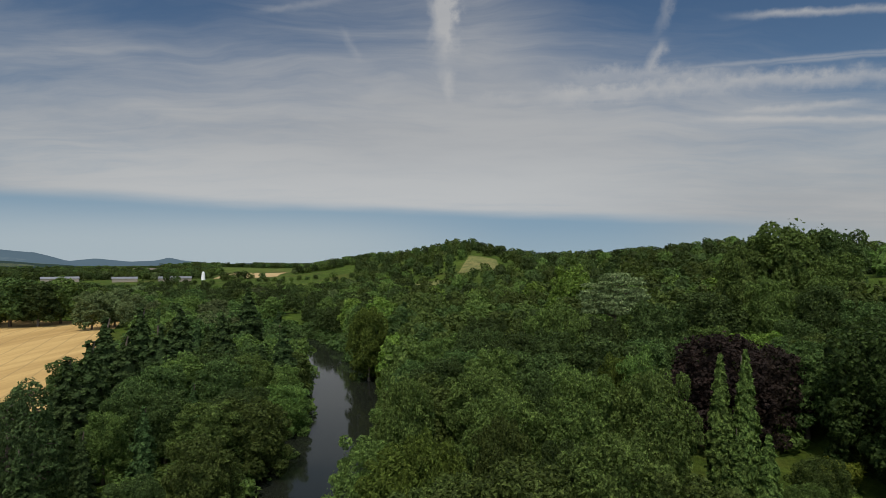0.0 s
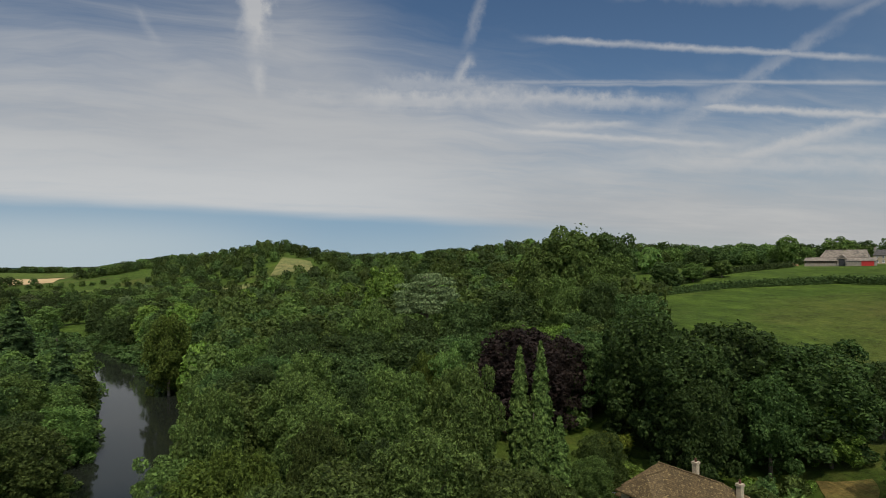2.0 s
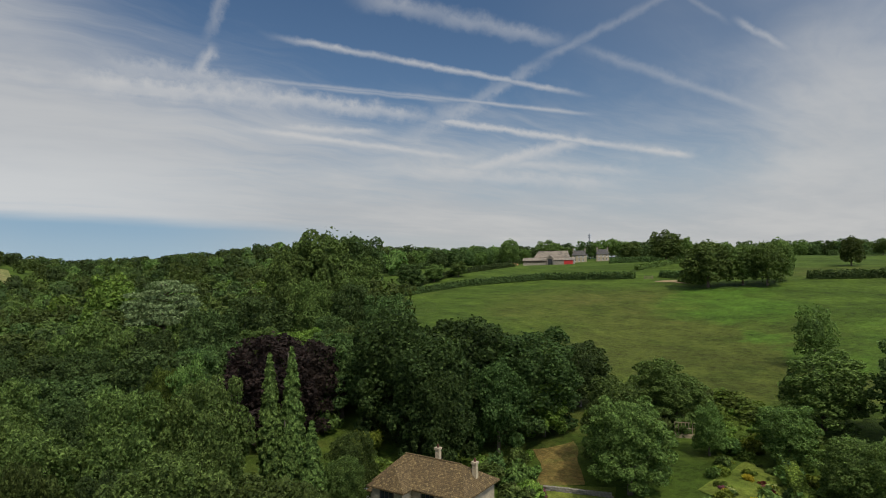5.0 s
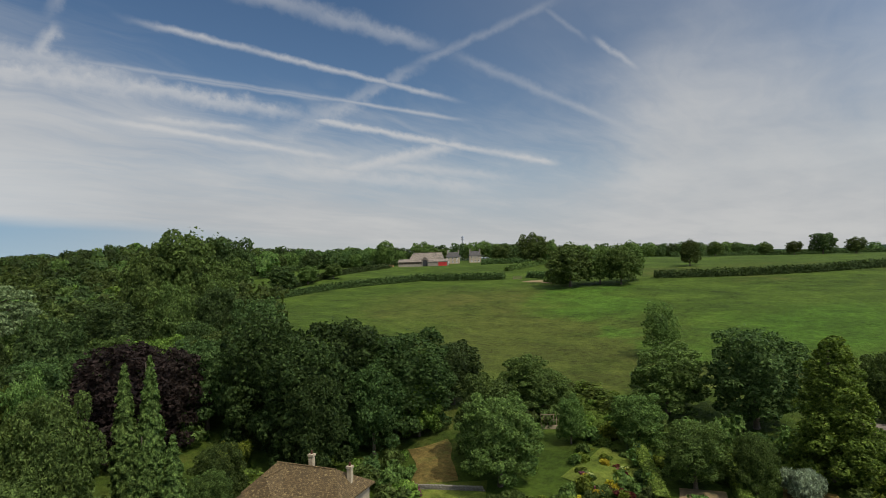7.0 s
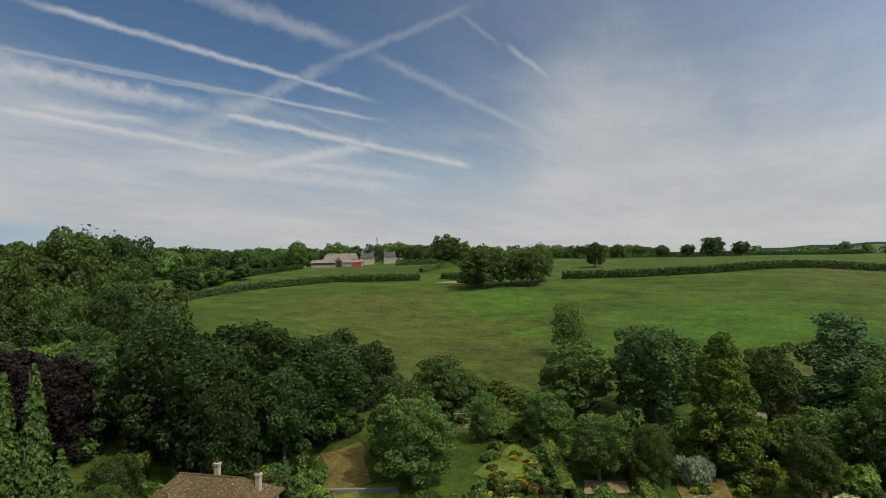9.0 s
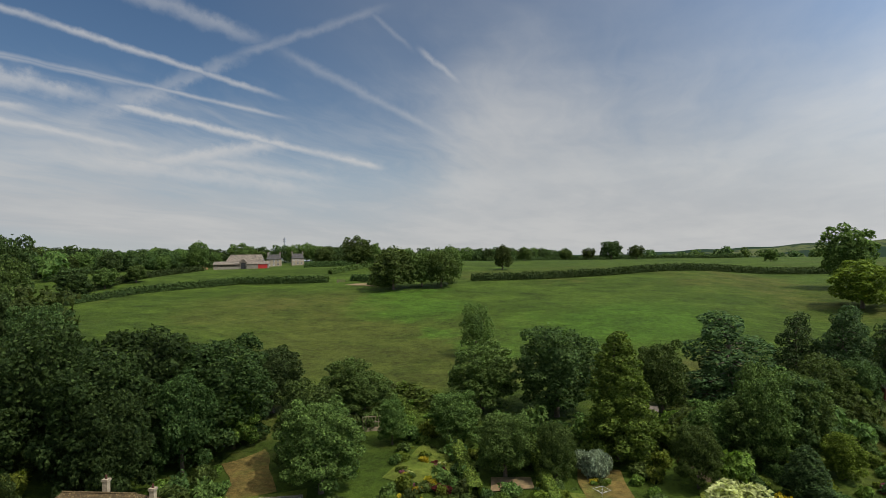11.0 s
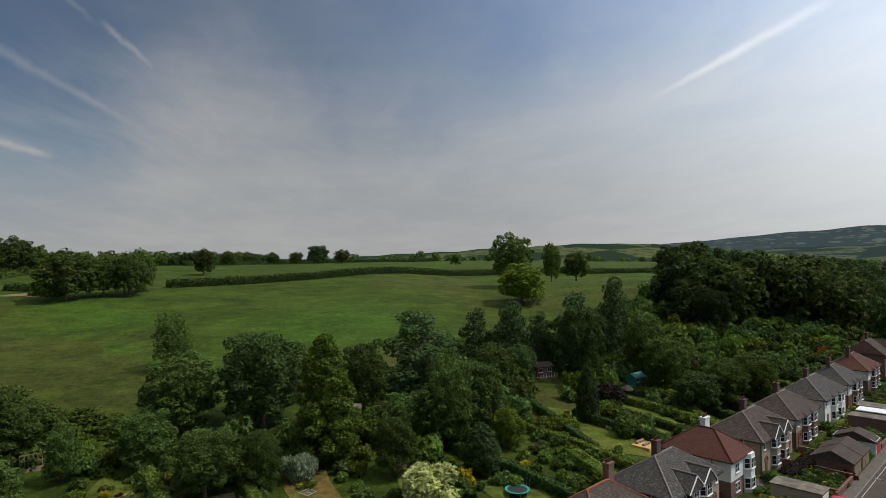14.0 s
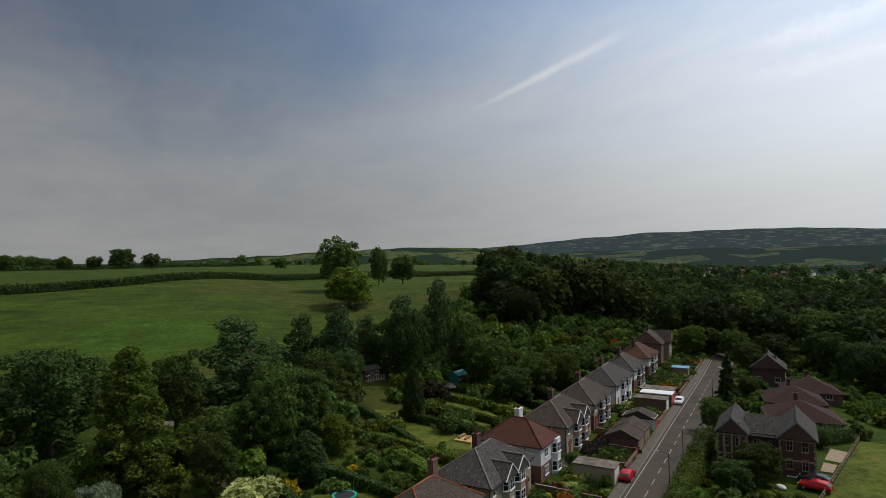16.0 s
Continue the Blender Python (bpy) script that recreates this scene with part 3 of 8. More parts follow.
def drape(name, quad, nu, nv, material, above, label, category, kind="structure", wave=0.0):
    """A patch of ground cover over the four corners (x, y) of quad, lying just above the land."""
    q = [Vector(p) for p in quad]
    vs = []
    for i in range(nu + 1):
        for j in range(nv + 1):
            u, v = i / nu, j / nv
            p = (q[0] * (1 - u) + q[1] * u) * (1 - v) + (q[3] * (1 - u) + q[2] * u) * v
            if wave and (i in (0, nu) or j in (0, nv)):
                p = p + Vector((noise.noise((p.x * 0.15, p.y * 0.15, 1.0)), noise.noise((p.x * 0.15, p.y * 0.15, 7.0)))) * wave
            vs.append(p)
    xs, ys = np.array([p.x for p in vs]), np.array([p.y for p in vs])
    verts = np.stack([xs, ys, land(xs, ys) + above], 1)
    i, j = np.meshgrid(np.arange(nu), np.arange(nv), indexing="ij")
    a = i * (nv + 1) + j
    faces = np.stack([a, a + nv + 1, a + nv + 2, a + 1], -1).reshape(-1, 4)
    n = (verts[faces[0][1]] - verts[faces[0][0]])
    m = (verts[faces[0][3]] - verts[faces[0][0]])
    if n[0] * m[1] - n[1] * m[0] < 0:
        faces = faces[:, ::-1]
    ob = new(name, mesh_from(name, verts, faces, material, True))
    return tagged(ob, label, category, kind=kind)


ground = build_ground()

# river
def build_river():
    ys = np.linspace(20, 480, 120)
    cx = np.interp(ys, RIVER_Y, RIVER_X)
    left, right = np.stack([cx - 17, ys, ys * 0 - 8.0], 1), np.stack([cx + 17, ys, ys * 0 - 8.0], 1)
    verts = np.vstack([left, right])
    i = np.arange(len(ys) - 1)
    faces = np.stack([i, i + len(ys), i + len(ys) + 1, i + 1], 1)
    ob = new("river", mesh_from("river", verts, faces, M_WATER, True))
    tagged(ob, "dark calm river between wooded banks", "water", kind="structure")


build_river()
drape("wheat_field", ((-97, 146), (-190, 354), (-420, 352), (-330, 148)), 40, 40, M_WHEAT, 0.25,
      "ripe golden wheat field with tractor lines", "field")

# ---------------------------------------------------------------- plants
RNG = np.random.default_rng(11)


def unit_rows(v):
    return v / np.maximum(np.linalg.norm(v, axis=1, keepdims=True), 1e-6)


def leaf_quads(points, normals, size, rng, long=1.3, tilt=0.7, droop=0.0):
    """A three-cornered leaf spray at each point, facing roughly along its normal."""
    n = unit_rows(normals + rng.normal(0, tilt, points.shape))
    a = unit_rows(np.cross(n, rng.normal(0, 1, points.shape)))
    b = np.cross(n, a)
    if droop:
        b = unit_rows(b * (1 - droop) + np.array([0, 0, -1.0]) * droop)
        a = unit_rows(np.cross(n, b))
    s = (size * rng.uniform(0.6, 1.35, len(points)))[:, None]
    v = np.stack([points - b * s * long * 0.5, points + a * s * 0.5 + b * s * long * 0.35, points - a * s * 0.5 + b * s * long * 0.5], 1)
    return v.reshape(-1, 3)


def icosphere(level):
    bm = bmesh.new()
    bmesh.ops.create_icosphere(bm, subdivisions=level, radius=1.0)
    v = np.array([p.co[:] for p in bm.verts])
    f = np.array([[p.index for p in q.verts] for q in bm.faces])
    bm.free()
    return v, f


ICO1 = icosphere(1)


def crown_from_lobes(name, lobes, count, size, mat, rng, core=0.74, tilt=0.5, long=1.3, droop=0.0, lower=0.35):
    """lobes: rows of centre and radii. Leaves cover the outside of every lobe; a solid heart deep inside closes the crown."""
    lobes = np.asarray(lobes, float)
    c, rad = lobes[:, :3], lobes[:, 3:6]
    area = (rad.prod(1)) ** (2 / 3)
    pick = rng.choice(len(lobes), int(count * 2.6), p=area / area.sum())
    d = unit_rows(rng.normal(0, 1, (len(pick), 3)))
    keep = (d[:, 2] > -0.55) | (rng.random(len(d)) < lower)
    pick, d = pick[keep], d[keep]
    depth = 1.02 - np.abs(rng.normal(0, 0.10, len(d)))[:, None] + (rng.random((len(d), 1)) < 0.10) * rng.uniform(0, 0.2, (len(d), 1))
    pts = c[pick] + d * rad[pick] * depth
    inside = np.zeros(len(pts), bool)
    for k in range(len(lobes)):
        q = (pts - c[k]) / rad[k]
        inside |= ((q * q).sum(1) < 0.70) & (pick != k)
    pts, nrm = pts[~inside][:count], unit_rows(d / rad[pick])[~inside][:count]
    quads = leaf_quads(pts, nrm * 0.75 + np.array([0, 0, 0.55]), size, rng, long, tilt, droop)
    iv, jf = ICO1
    hearts = lobes[:1]
    rough = rng.uniform(0.75, 1.1, (len(hearts), len(iv), 1))
    cv = (hearts[:, None, :3] + iv[None] * rough * hearts[:, None, 3:6] * core).reshape(-1, 3)
    cf = (jf[None] + (np.arange(len(hearts)) * len(iv))[:, None, None]).reshape(-1, 3)
    verts = np.vstack([quads, cv])
    tri = np.vstack([np.arange(len(quads)).reshape(-1, 3), cf + len(quads)])
    return mesh_from(name, verts, tri, mat)


def tube(path, radii, sides=7):
    """Rings along a path of points."""
    path = [Vector(p) for p in path]
    vs, fs = [], []
    for i, p in enumerate(path):
        d = (path[min(i + 1, len(path) - 1)] - path[max(i - 1, 0)]).normalized()
        a = d.orthogonal().normalized()
        b = d.cross(a)
        for k in range(sides):
            w = 2 * math.pi * k / sides
            vs.append(p + (a * math.cos(w) + b * math.sin(w)) * radii[i])
    for i in range(len(path) - 1):
        for k in range(sides):
            k2 = (k + 1) % sides
            fs.append((i * sides + k, i * sides + k2, (i + 1) * sides + k2, (i + 1) * sides + k))
    return [tuple(v) for v in vs], fs


def trunk_mesh(name, height, girth, limbs, rng, reach=3.0, sides=7):
    """A tapered, slightly bent trunk with limbs that rise into the crown."""
    bend = rng.normal(0, 0.025 * height, (5, 2))
    bend[0] = 0
    path = [(bend[i][0] * i / 4, bend[i][1] * i / 4, -0.4 + (height + 0.4) * i / 4) for i in range(5)]
    vs, fs = tube(path, [girth * g for g in (1.35, 0.9, 0.75, 0.55, 0.3)], sides)
    for k in range(limbs):
        h = height * rng.uniform(0.35, 0.85)
        a = rng.uniform(0, 2 * math.pi)
        out = reach * rng.uniform(0.6, 1.1)
        base = (0, 0, h)
        v2, f2 = tube([base, (math.cos(a) * out * 0.5, math.sin(a) * out * 0.5, h + out * 0.35),
                       (math.cos(a) * out, math.sin(a) * out, h + out * 0.85)], [girth * 0.4, girth * 0.25, girth * 0.08], 5)
        n = len(vs)
        vs += v2
        fs += [tuple(i + n for i in f) for f in f2]
    return mesh_from(name, vs, fs, M_BARK)


def broadleaf_lobes(height, radius, rng, n=22, base=0.2, top=0.55, flat=1.0):
    """A domed crown: lobes over an ellipsoid, larger below, smaller at the top."""
    zc = height * (base + (1 - base) * 0.46)
    rz = height * (1 - base) * 0.5
    rows = [(0, 0, zc, radius * 0.72, radius * 0.72, rz * 0.8)]
    for k in range(n):
        t = (k + 0.5) / n
        # broad shoulders: wider than a plain ellipsoid towards the top
        el = math.asin(max(-0.98, min(0.985, -0.95 + 1.95 * t)))
        a = k * 2.39996 + rng.uniform(-0.4, 0.4)
        shrink = rng.uniform(0.58, 0.92)
        s = radius * rng.uniform(0.8, 1.45) * 1.25 / math.sqrt(n) * (1.06 - 0.12 * t)
        wide = radius * shrink * math.cos(el) ** (0.62 if el > 0 else 0.34)
        rows.append((math.cos(a) * wide, math.sin(a) * wide,
                     zc + math.sin(el) * rz * shrink * 0.97, s, s, s * rng.uniform(0.7, 0.95) * flat))
    return rows


def make_broadleaf(name, height, radius, mat, count, size, seed, n=22, base=0.2, limbs=5, tilt=0.5, label="", droop=0.0, long=1.3):
    rng = np.random.default_rng(seed)
    root = new(name)
    t = new("trunk", trunk_mesh("trunk", height * 0.62, height * 0.017 + 0.06, limbs, rng, radius * 0.5))
    cr = new("crown", crown_from_lobes("crown", broadleaf_lobes(height, radius, rng, n, base), count, size, mat, rng, tilt=tilt, droop=droop, long=long))
    t.parent = cr.parent = root
    return tagged(root, label, "tree")


def make_conifer(name, height, radius, mat, whorls, per, size, seed, label="", column=False, gap=0.0):
    """A spruce or cypress: whorls of drooping boughs on a straight trunk."""
    rng = np.random.default_rng(seed)
    root = new(name)
    t = new("trunk", trunk_mesh("trunk", height * 0.96, height * 0.014 + 0.05, 0, rng))
    pts, nrm = [], []
    for w in range(whorls):
        f = w / whorls
        z = height * (0.06 + 0.93 * f)
        if column:
            r = radius * (0.55 + 0.45 * math.sin(min(1.0, f * 2.2) * 1.5)) * (1 - max(0, f - 0.35) / 0.66) ** 0.75
        else:
            r = radius * (1 - f) ** 0.85 * rng.uniform(0.78, 1.12)
        boughs = max(4, int(9 * (1 - f) + 4))
        for b in range(boughs):
            a = rng.uniform(0, 2 * math.pi)
            long = r * rng.uniform(0.7, 1.15)
            m = max(3, int(per * long / radius))
            s = rng.uniform(0.25, 1.0, m) ** 0.7
            side = rng.normal(0, 0.16 * long, m) * (1.1 - s)
            x = math.cos(a) * s * long - math.sin(a) * side
            y = math.sin(a) * s * long + math.cos(a) * side
            zz = z + (long * 0.25 * s if column else -long * 0.42 * s ** 1.6) + rng.normal(0, 0.05 * height / whorls, m)
            pts.append(np.stack([x, y, zz], 1))
            nrm.append(np.stack([np.cos(a) * 0.6 + 0 * x, np.sin(a) * 0.6 + 0 * x, 0.8 + 0 * x], 1))
    pts, nrm = np.vstack(pts), np.vstack(nrm)
    quads = leaf_quads(pts, nrm, size, rng, 1.6, 0.4)
    q = np.arange(len(quads)).reshape(-1, 3)
    # solid heart
    ring, levels, k = 9, 8, len(quads)
    hv, hf = [], []
    for i in range(levels + 1):
        f = i / levels
        rr = radius * (0.62 * (1 - f) ** 0.9 if not column else 0.8 * (0.6 + 0.4 * math.sin(min(1, f * 2.2) * 1.5)) * (1 - max(0, f - 0.35) / 0.66) ** 0.8) + 0.03
        for j in range(ring):
            w = 2 * math.pi * j / ring + i * 0.3
            g = rr * rng.uniform(0.75, 1.1)
            hv.append((math.cos(w) * g, math.sin(w) * g, height * (0.05 + 0.92 * f)))
    for i in range(levels):
        for j in range(ring):
            a, b = i * ring + j, i * ring + (j + 1) % ring
            hf += [(a + k, b + k, b + ring + k), (a + k, b + ring + k, a + ring + k)]
    tri = np.vstack([q, np.array(hf)])
    cr = new("crown", mesh_from("crown", np.vstack([quads, np.array(hv)]), tri, mat))
    t.parent = cr.parent = root
    return tagged(root, label, "tree")


def make_layered(name, height, radius, mat, tiers, count, size, seed, label="", start=0.35, dome=True, thin=0.22):
    """A pine or cedar: flat plates of needles on spreading limbs."""
    rng = np.random.default_rng(seed)
    root = new(name)
    rows = []
    vs, fs = tube([(0, 0, -0.4), (0.1, 0, height * 0.4), (-0.1, 0.1, height * 0.7), (0, 0, height * 0.94)],
                  [height * 0.026, height * 0.02, height * 0.014, height * 0.005], 8)
    for k in range(tiers):
        f = k / max(1, tiers - 1)
        z = height * (start + (0.96 - start) * f)
        reach = radius * (math.sqrt(max(0.12, 1 - (f * 0.93) ** 3)) if dome else (1 - 0.72 * f))
        for b in range(max(3, int(8 * (1.15 - f)))):
            a = rng.uniform(0, 2 * math.pi)
            o = reach * rng.uniform(0.25, 0.8)
            s = radius * rng.uniform(0.26, 0.44) * (1.1 - 0.3 * f)
            p = (math.cos(a) * o, math.sin(a) * o, z + rng.normal(0, 0.02 * height))
            rows.append((*p, s, s, s * thin * rng.uniform(0.8, 1.5)))
            v2, f2 = tube([(0, 0, p[2] - 0.25 * o), (p[0] * 0.5, p[1] * 0.5, p[2] - 0.1 * o), (p[0], p[1], p[2] - s * thin * 0.4)],
                          [height * 0.008, height * 0.006, height * 0.003], 5)
            n = len(vs)
            vs += v2
            fs += [tuple(i + n for i in g) for g in f2]
    t = new("trunk", mesh_from("trunk", vs, fs, M_BARK))
    cr = new("crown", crown_from_lobes("crown", rows, count, size, mat, rng, core=0.8, tilt=0.5, lower=0.6))
    t.parent = cr.parent = root
    return tagged(root, label, "tree")


def make_shrub(name, radius, height, mat, count, size, seed, label="", category="shrub", n=9, tilt=0.7, droop=0.0, long=1.3):
    rng = np.random.default_rng(seed)
    rows = [(0, 0, height * 0.42, radius * 0.7, radius * 0.7, height * 0.45)]
    for k in range(n):
        a, o = k * 2.4 + rng.uniform(-0.6, 0.6), radius * rng.uniform(0.3, 0.85)
        s = radius * rng.uniform(0.2, 0.48)
        rows.append((math.cos(a) * o, math.sin(a) * o, height * rng.uniform(0.15, 0.8), s, s, min(s, height * 0.32)))
    ob = new(name, crown_from_lobes(name, rows, count, size, mat, rng, tilt=tilt, droop=droop, long=long))
    return tagged(ob, label, category)


def make_spire(name, height, radius, mat, count, size, seed, label=""):
    """A tall feathery conifer: many small rounded sprays that taper upwards."""
    rng = np.random.default_rng(seed)
    root = new(name)
    t = new("trunk", trunk_mesh("trunk", height * 0.9, height * 0.016 + 0.06, 0, rng))
    rows = [(0, 0, height * 0.42, radius * 0.5, radius * 0.5, height * 0.38)]
    for k in range(90):
        f = (k + 0.5) / 90
        reach = radius * (1 - f) ** 0.55 * (0.72 + 0.28 * min(1.0, f * 6)) * rng.uniform(0.55, 0.95)
        a = k * 2.39996 + rng.uniform(-0.5, 0.5)
        r = radius * rng.uniform(0.16, 0.30) * (1.15 - 0.5 * f)
        rows.append((math.cos(a) * reach, math.sin(a) * reach, height * (0.05 + 0.92 * f), r, r, r * rng.uniform(0.6, 1.0)))
    cr = new("crown", crown_from_lobes("crown", rows, count, size, mat, rng, tilt=0.6))
    t.parent = cr.parent = root
    return tagged(root, label, "tree")


def make_column(name, height, radius, mat, count, size, seed, label=""):
    """A dense clipped-looking cypress: an upright egg with a pointed top and a finely broken surface."""
    rng = np.random.default_rng(seed)
    root = new(name)
    t = new("trunk", trunk_mesh("trunk", height * 0.8, height * 0.014 + 0.05, 0, rng))
    rows = [(0, 0, height * 0.45, radius * 0.75, radius * 0.75, height * 0.40)]
    for k in range(70):
        f = (k + 0.5) / 70
        reach = radius * (math.sin(math.pi * min(1.0, 0.16 + f * 0.84)) ** 0.62) * 0.78 * (1 - 0.25 * f)
        a = k * 2.39996 + rng.uniform(-0.4, 0.4)
        r = radius * rng.uniform(0.2, 0.3) * (1.15 - 0.55 * f)
        rows.append((math.cos(a) * reach, math.sin(a) * reach, height * (0.03 + 0.94 * f), r, r, r * 1.9))
    cr = new("crown", crown_from_lobes("crown", rows, count, size, mat, rng, tilt=0.5))
    t.parent = cr.parent = root
    return tagged(root, label, "tree")


# models of each kind; they are copied to their places and then removed
NEAR, MID, FAR = {}, {}, {}
KINDS = {
    "mid": (L_MID, "broad green deciduous tree in full leaf"),
    "bright": (L_BRIGHT, "bright green deciduous tree with lobed crown"),
    "dark": (L_DARK, "dark green deciduous tree with dense crown"),
    "olive": (L_OLIVE, "dull olive-green deciduous tree"),
    "grey": (L_GREY, "silvery grey-green willow tree"),
    "copper": (L_COPPER, "dark purple copper beech tree"),
    "yellow": (L_YELLOW, "tall yellow-green garden tree"),
    "deep": (L_SHADED, "deep green tree with dense dark crown"),
}
models = []
GROVE, CLOSE = {}, {}
for i, (key, (mat, text)) in enumerate(KINDS.items()):
    two = 2 if key in ("mid", "bright", "dark") else 1
    NEAR[key] = [make_broadleaf("tree", 16, 6.0, mat, 20000, 0.27, 100 + 7 * i + v, 72 + 10 * v, 0.02 + 0.04 * v, tilt=0.75, label=text) for v in range(two)]
    CLOSE[key] = [make_broadleaf("tree", 16, 6.0, mat, 11500, 0.36, 150 + 7 * i + v, 58 + 8 * v, 0.02 + 0.04 * v, 4, tilt=0.75, label=text) for v in range(two)]
    MID[key] = [make_broadleaf("tree", 16, 6.0, mat, 4200, 0.60, 200 + 7 * i + v, 40 + 5 * v, 0.05 + 0.04 * v, 3, label=text) for v in range(two)]
    GROVE[key] = [make_broadleaf("tree", 16, 6.0, mat, 1200, 0.95, 250 + 7 * i, 30, 0.02, 0, label=text)]
    FAR[key] = [make_broadleaf("tree", 16, 6.5, mat, 250, 2.0, 300 + 7 * i, 10, 0.02, 0, label=text)]
NEAR["spruce"] = [make_conifer("conifer", 18, 4.2, L_CONIFER, 34, 44, 0.50, 401, "dark green spruce with drooping boughs")]
MID["spruce"] = [make_conifer("conifer", 18, 4.2, L_CONIFER, 30, 40, 0.58, 402, "dark green spruce with drooping boughs")]
GROVE["spruce"] = [make_conifer("conifer", 18, 4.2, L_CONIFER, 18, 14, 1.2, 404, "dark green spruce with drooping boughs")]
FAR["spruce"] = [make_conifer("conifer", 18, 4.2, L_CONIFER, 14, 8, 1.5, 403, "dark green spruce with drooping boughs")]
NEAR["cypress"] = [make_conifer("cypress", 16, 2.2, L_CYPRESS, 80, 40, 0.42, 411, "tall narrow green cypress tree", True)]
MID["cypress"] = NEAR["cypress"]
NEAR["larch"] = [make_spire("conifer", 18, 4.6, L_LARCH, 22000, 0.27, 415, "tall yellow-green conifer with feathery sprays")]
MID["larch"] = NEAR["larch"]
NEAR["fir"] = [make_column("cypress", 12, 2.4, L_CONIFER, 9000, 0.22, 412, "dark upright cypress with pointed top")]
MID["fir"] = NEAR["fir"]
NEAR["pine"] = [make_layered("pine", 17, 6.0, L_PINE, 15, 20000, 0.29, 421 + v, "dark green pine with dense flat boughs", 0.06, True, 0.62) for v in range(2)]
MID["pine"] = [make_layered("pine", 17, 6.0, L_PINE, 14, 8000, 0.46, 425, "dark green pine with dense flat boughs", 0.06, True, 0.62)]
NEAR["slender"] = [make_broadleaf("tree", 12, 4.2, L_OLIVE, 5200, 0.27, 441, 46, 0.04, 7, tilt=1.0, label="slender open-crowned grey-green tree")]
MID["cedar"] = [make_layered("cedar", 18, 8.0, L_CEDAR, 9, 9000, 0.45, 431, "pale grey-green cedar with tiered horizontal boughs", 0.62, True, 0.14)]
NEAR["cedar"] = MID["cedar"]


def plant(key, x, y, height, radius, sink=0.0):
    """Stand a tree of a kind at x, y; its detail follows its distance from the hover point."""
    r = math.hypot(x, y)
    book = NEAR if r < 92 else CLOSE if r < 205 else MID if r < 460 else FAR
    options = book.get(key) or MID.get(key) or NEAR[key]
    model = options[int(RNG.integers(len(options)))]
    if model not in models:
        models.append(model)
    base_h, base_r = SIZE[model.name]
    t = copy_thing(model, pose(x, y, land_at(x, y) - sink, 0, 0, RNG.uniform(0, 360)))
    t.scale = (radius / base_r, radius / base_r, height / base_h)
    return t


SIZE = {}
PATTERN = {}


def pattern(model):
    """Corner and face arrays of a model's crown, for woods that are built as one mesh."""
    if model.name not in PATTERN:
        me = [c for c in model.children if c.name.startswith("crown")][0].data
        co = np.empty(len(me.vertices) * 3, np.float32)
        me.vertices.foreach_get("co", co)
        fa = np.empty(len(me.loops), np.int32)
        me.loops.foreach_get("vertex_index", fa)
        PATTERN[model.name] = (co.reshape(-1, 3), fa.reshape(-1, 3))
    return PATTERN[model.name]


def woodland(name, key, rows, label, book=None, category="woodland"):
    """Many trees of one kind as a single mesh; each has a tone of its own."""
    if not rows:
        return None
    model = (book or FAR)[key][0]
    co, fa = pattern(model)
    base_h, base_r = SIZE[model.name]
    vs, fs, tones = [], [], []
    for k, (x, y, h, r) in enumerate(rows):
        a = RNG.uniform(0, 2 * math.pi)
        c, s = math.cos(a), math.sin(a)
        q = np.stack([(co[:, 0] * c - co[:, 1] * s) * r / base_r + x, (co[:, 0] * s + co[:, 1] * c) * r / base_r + y,
                      co[:, 2] * h / base_h + land_at(x, y) - 0.3], 1)
        vs.append(q)
        fs.append(fa + k * len(co))
        tones.append(np.full(len(co), RNG.uniform(-0.5, 0.5), np.float32))
    leafy = [c for c in model.children if c.name.startswith("crown")] or [model]
    me = mesh_from(name, np.vstack(vs), np.vstack(fs), leafy[0].data.materials[0])
    me.attributes.new("tone", "FLOAT", "POINT").data.foreach_set("value", np.concatenate(tones))
    ob = new(name, me)
    return tagged(ob, label, category, kind="stuff")


for book in (NEAR, CLOSE, MID, GROVE, FAR):
    for options in book.values():
        for m in options:
            top = [c for c in m.children if c.name.startswith("crown")][0]
            co = np.empty(len(top.data.vertices) * 3, np.float32)
            top.data.vertices.foreach_get("co", co)
            co = co.reshape(-1, 3)
            SIZE[m.name] = (float(np.percentile(co[:, 2], 99.7)), float(np.percentile(np.hypot(co[:, 0], co[:, 1]), 97)))

# ---------------------------------------------------------------- woods
def river_x(y):
    return float(np.interp(y, RIVER_Y, RIVER_X))


def az_of(x, y):
    return math.degrees(math.atan2(x, y))

# single trees that stand out: x, y, height, crown radius
KNOWN = []


def stand(key, *rows):
    for x, y, h, r in rows:
        plant(key, x, y, h, r)
        KNOWN.append((x, y, r * 0.8))


stand("pine",
      (-63.1, 92.6, 18.8, 5.7), (-58.7, 80.9, 19.1, 4.6), (121.5, -11.4, 15.6, 8.8), (133.8, -24.6, 14, 4.2),
      (132.2, -32, 16.5, 5.8), (137.8, -34.3, 14.5, 4.6), (139.5, -49.4, 18.9, 6), (149, -63.5, 21.9, 5.7), (141.5, -41.8, 13.2, 3.8))
stand("spruce",
      (-66.4, 105.9, 19.3, 5.8), (-82.3, 146.5, 22.5, 7.65), (-83.4, 165.1, 23.4, 7.956), (-78.3, 178.6, 22.7, 7.718), (-70, 132.6, 19.9, 6.766),
      (-68.2, 144.7, 21.1, 7.174), (-71.2, 218.7, 25.5, 8.67), (-65.6, 178.3, 20.7, 7.038), (-68.6, 116.3, 20.8, 6.4), (-42.7, 159.4, 20.6, 6.6))
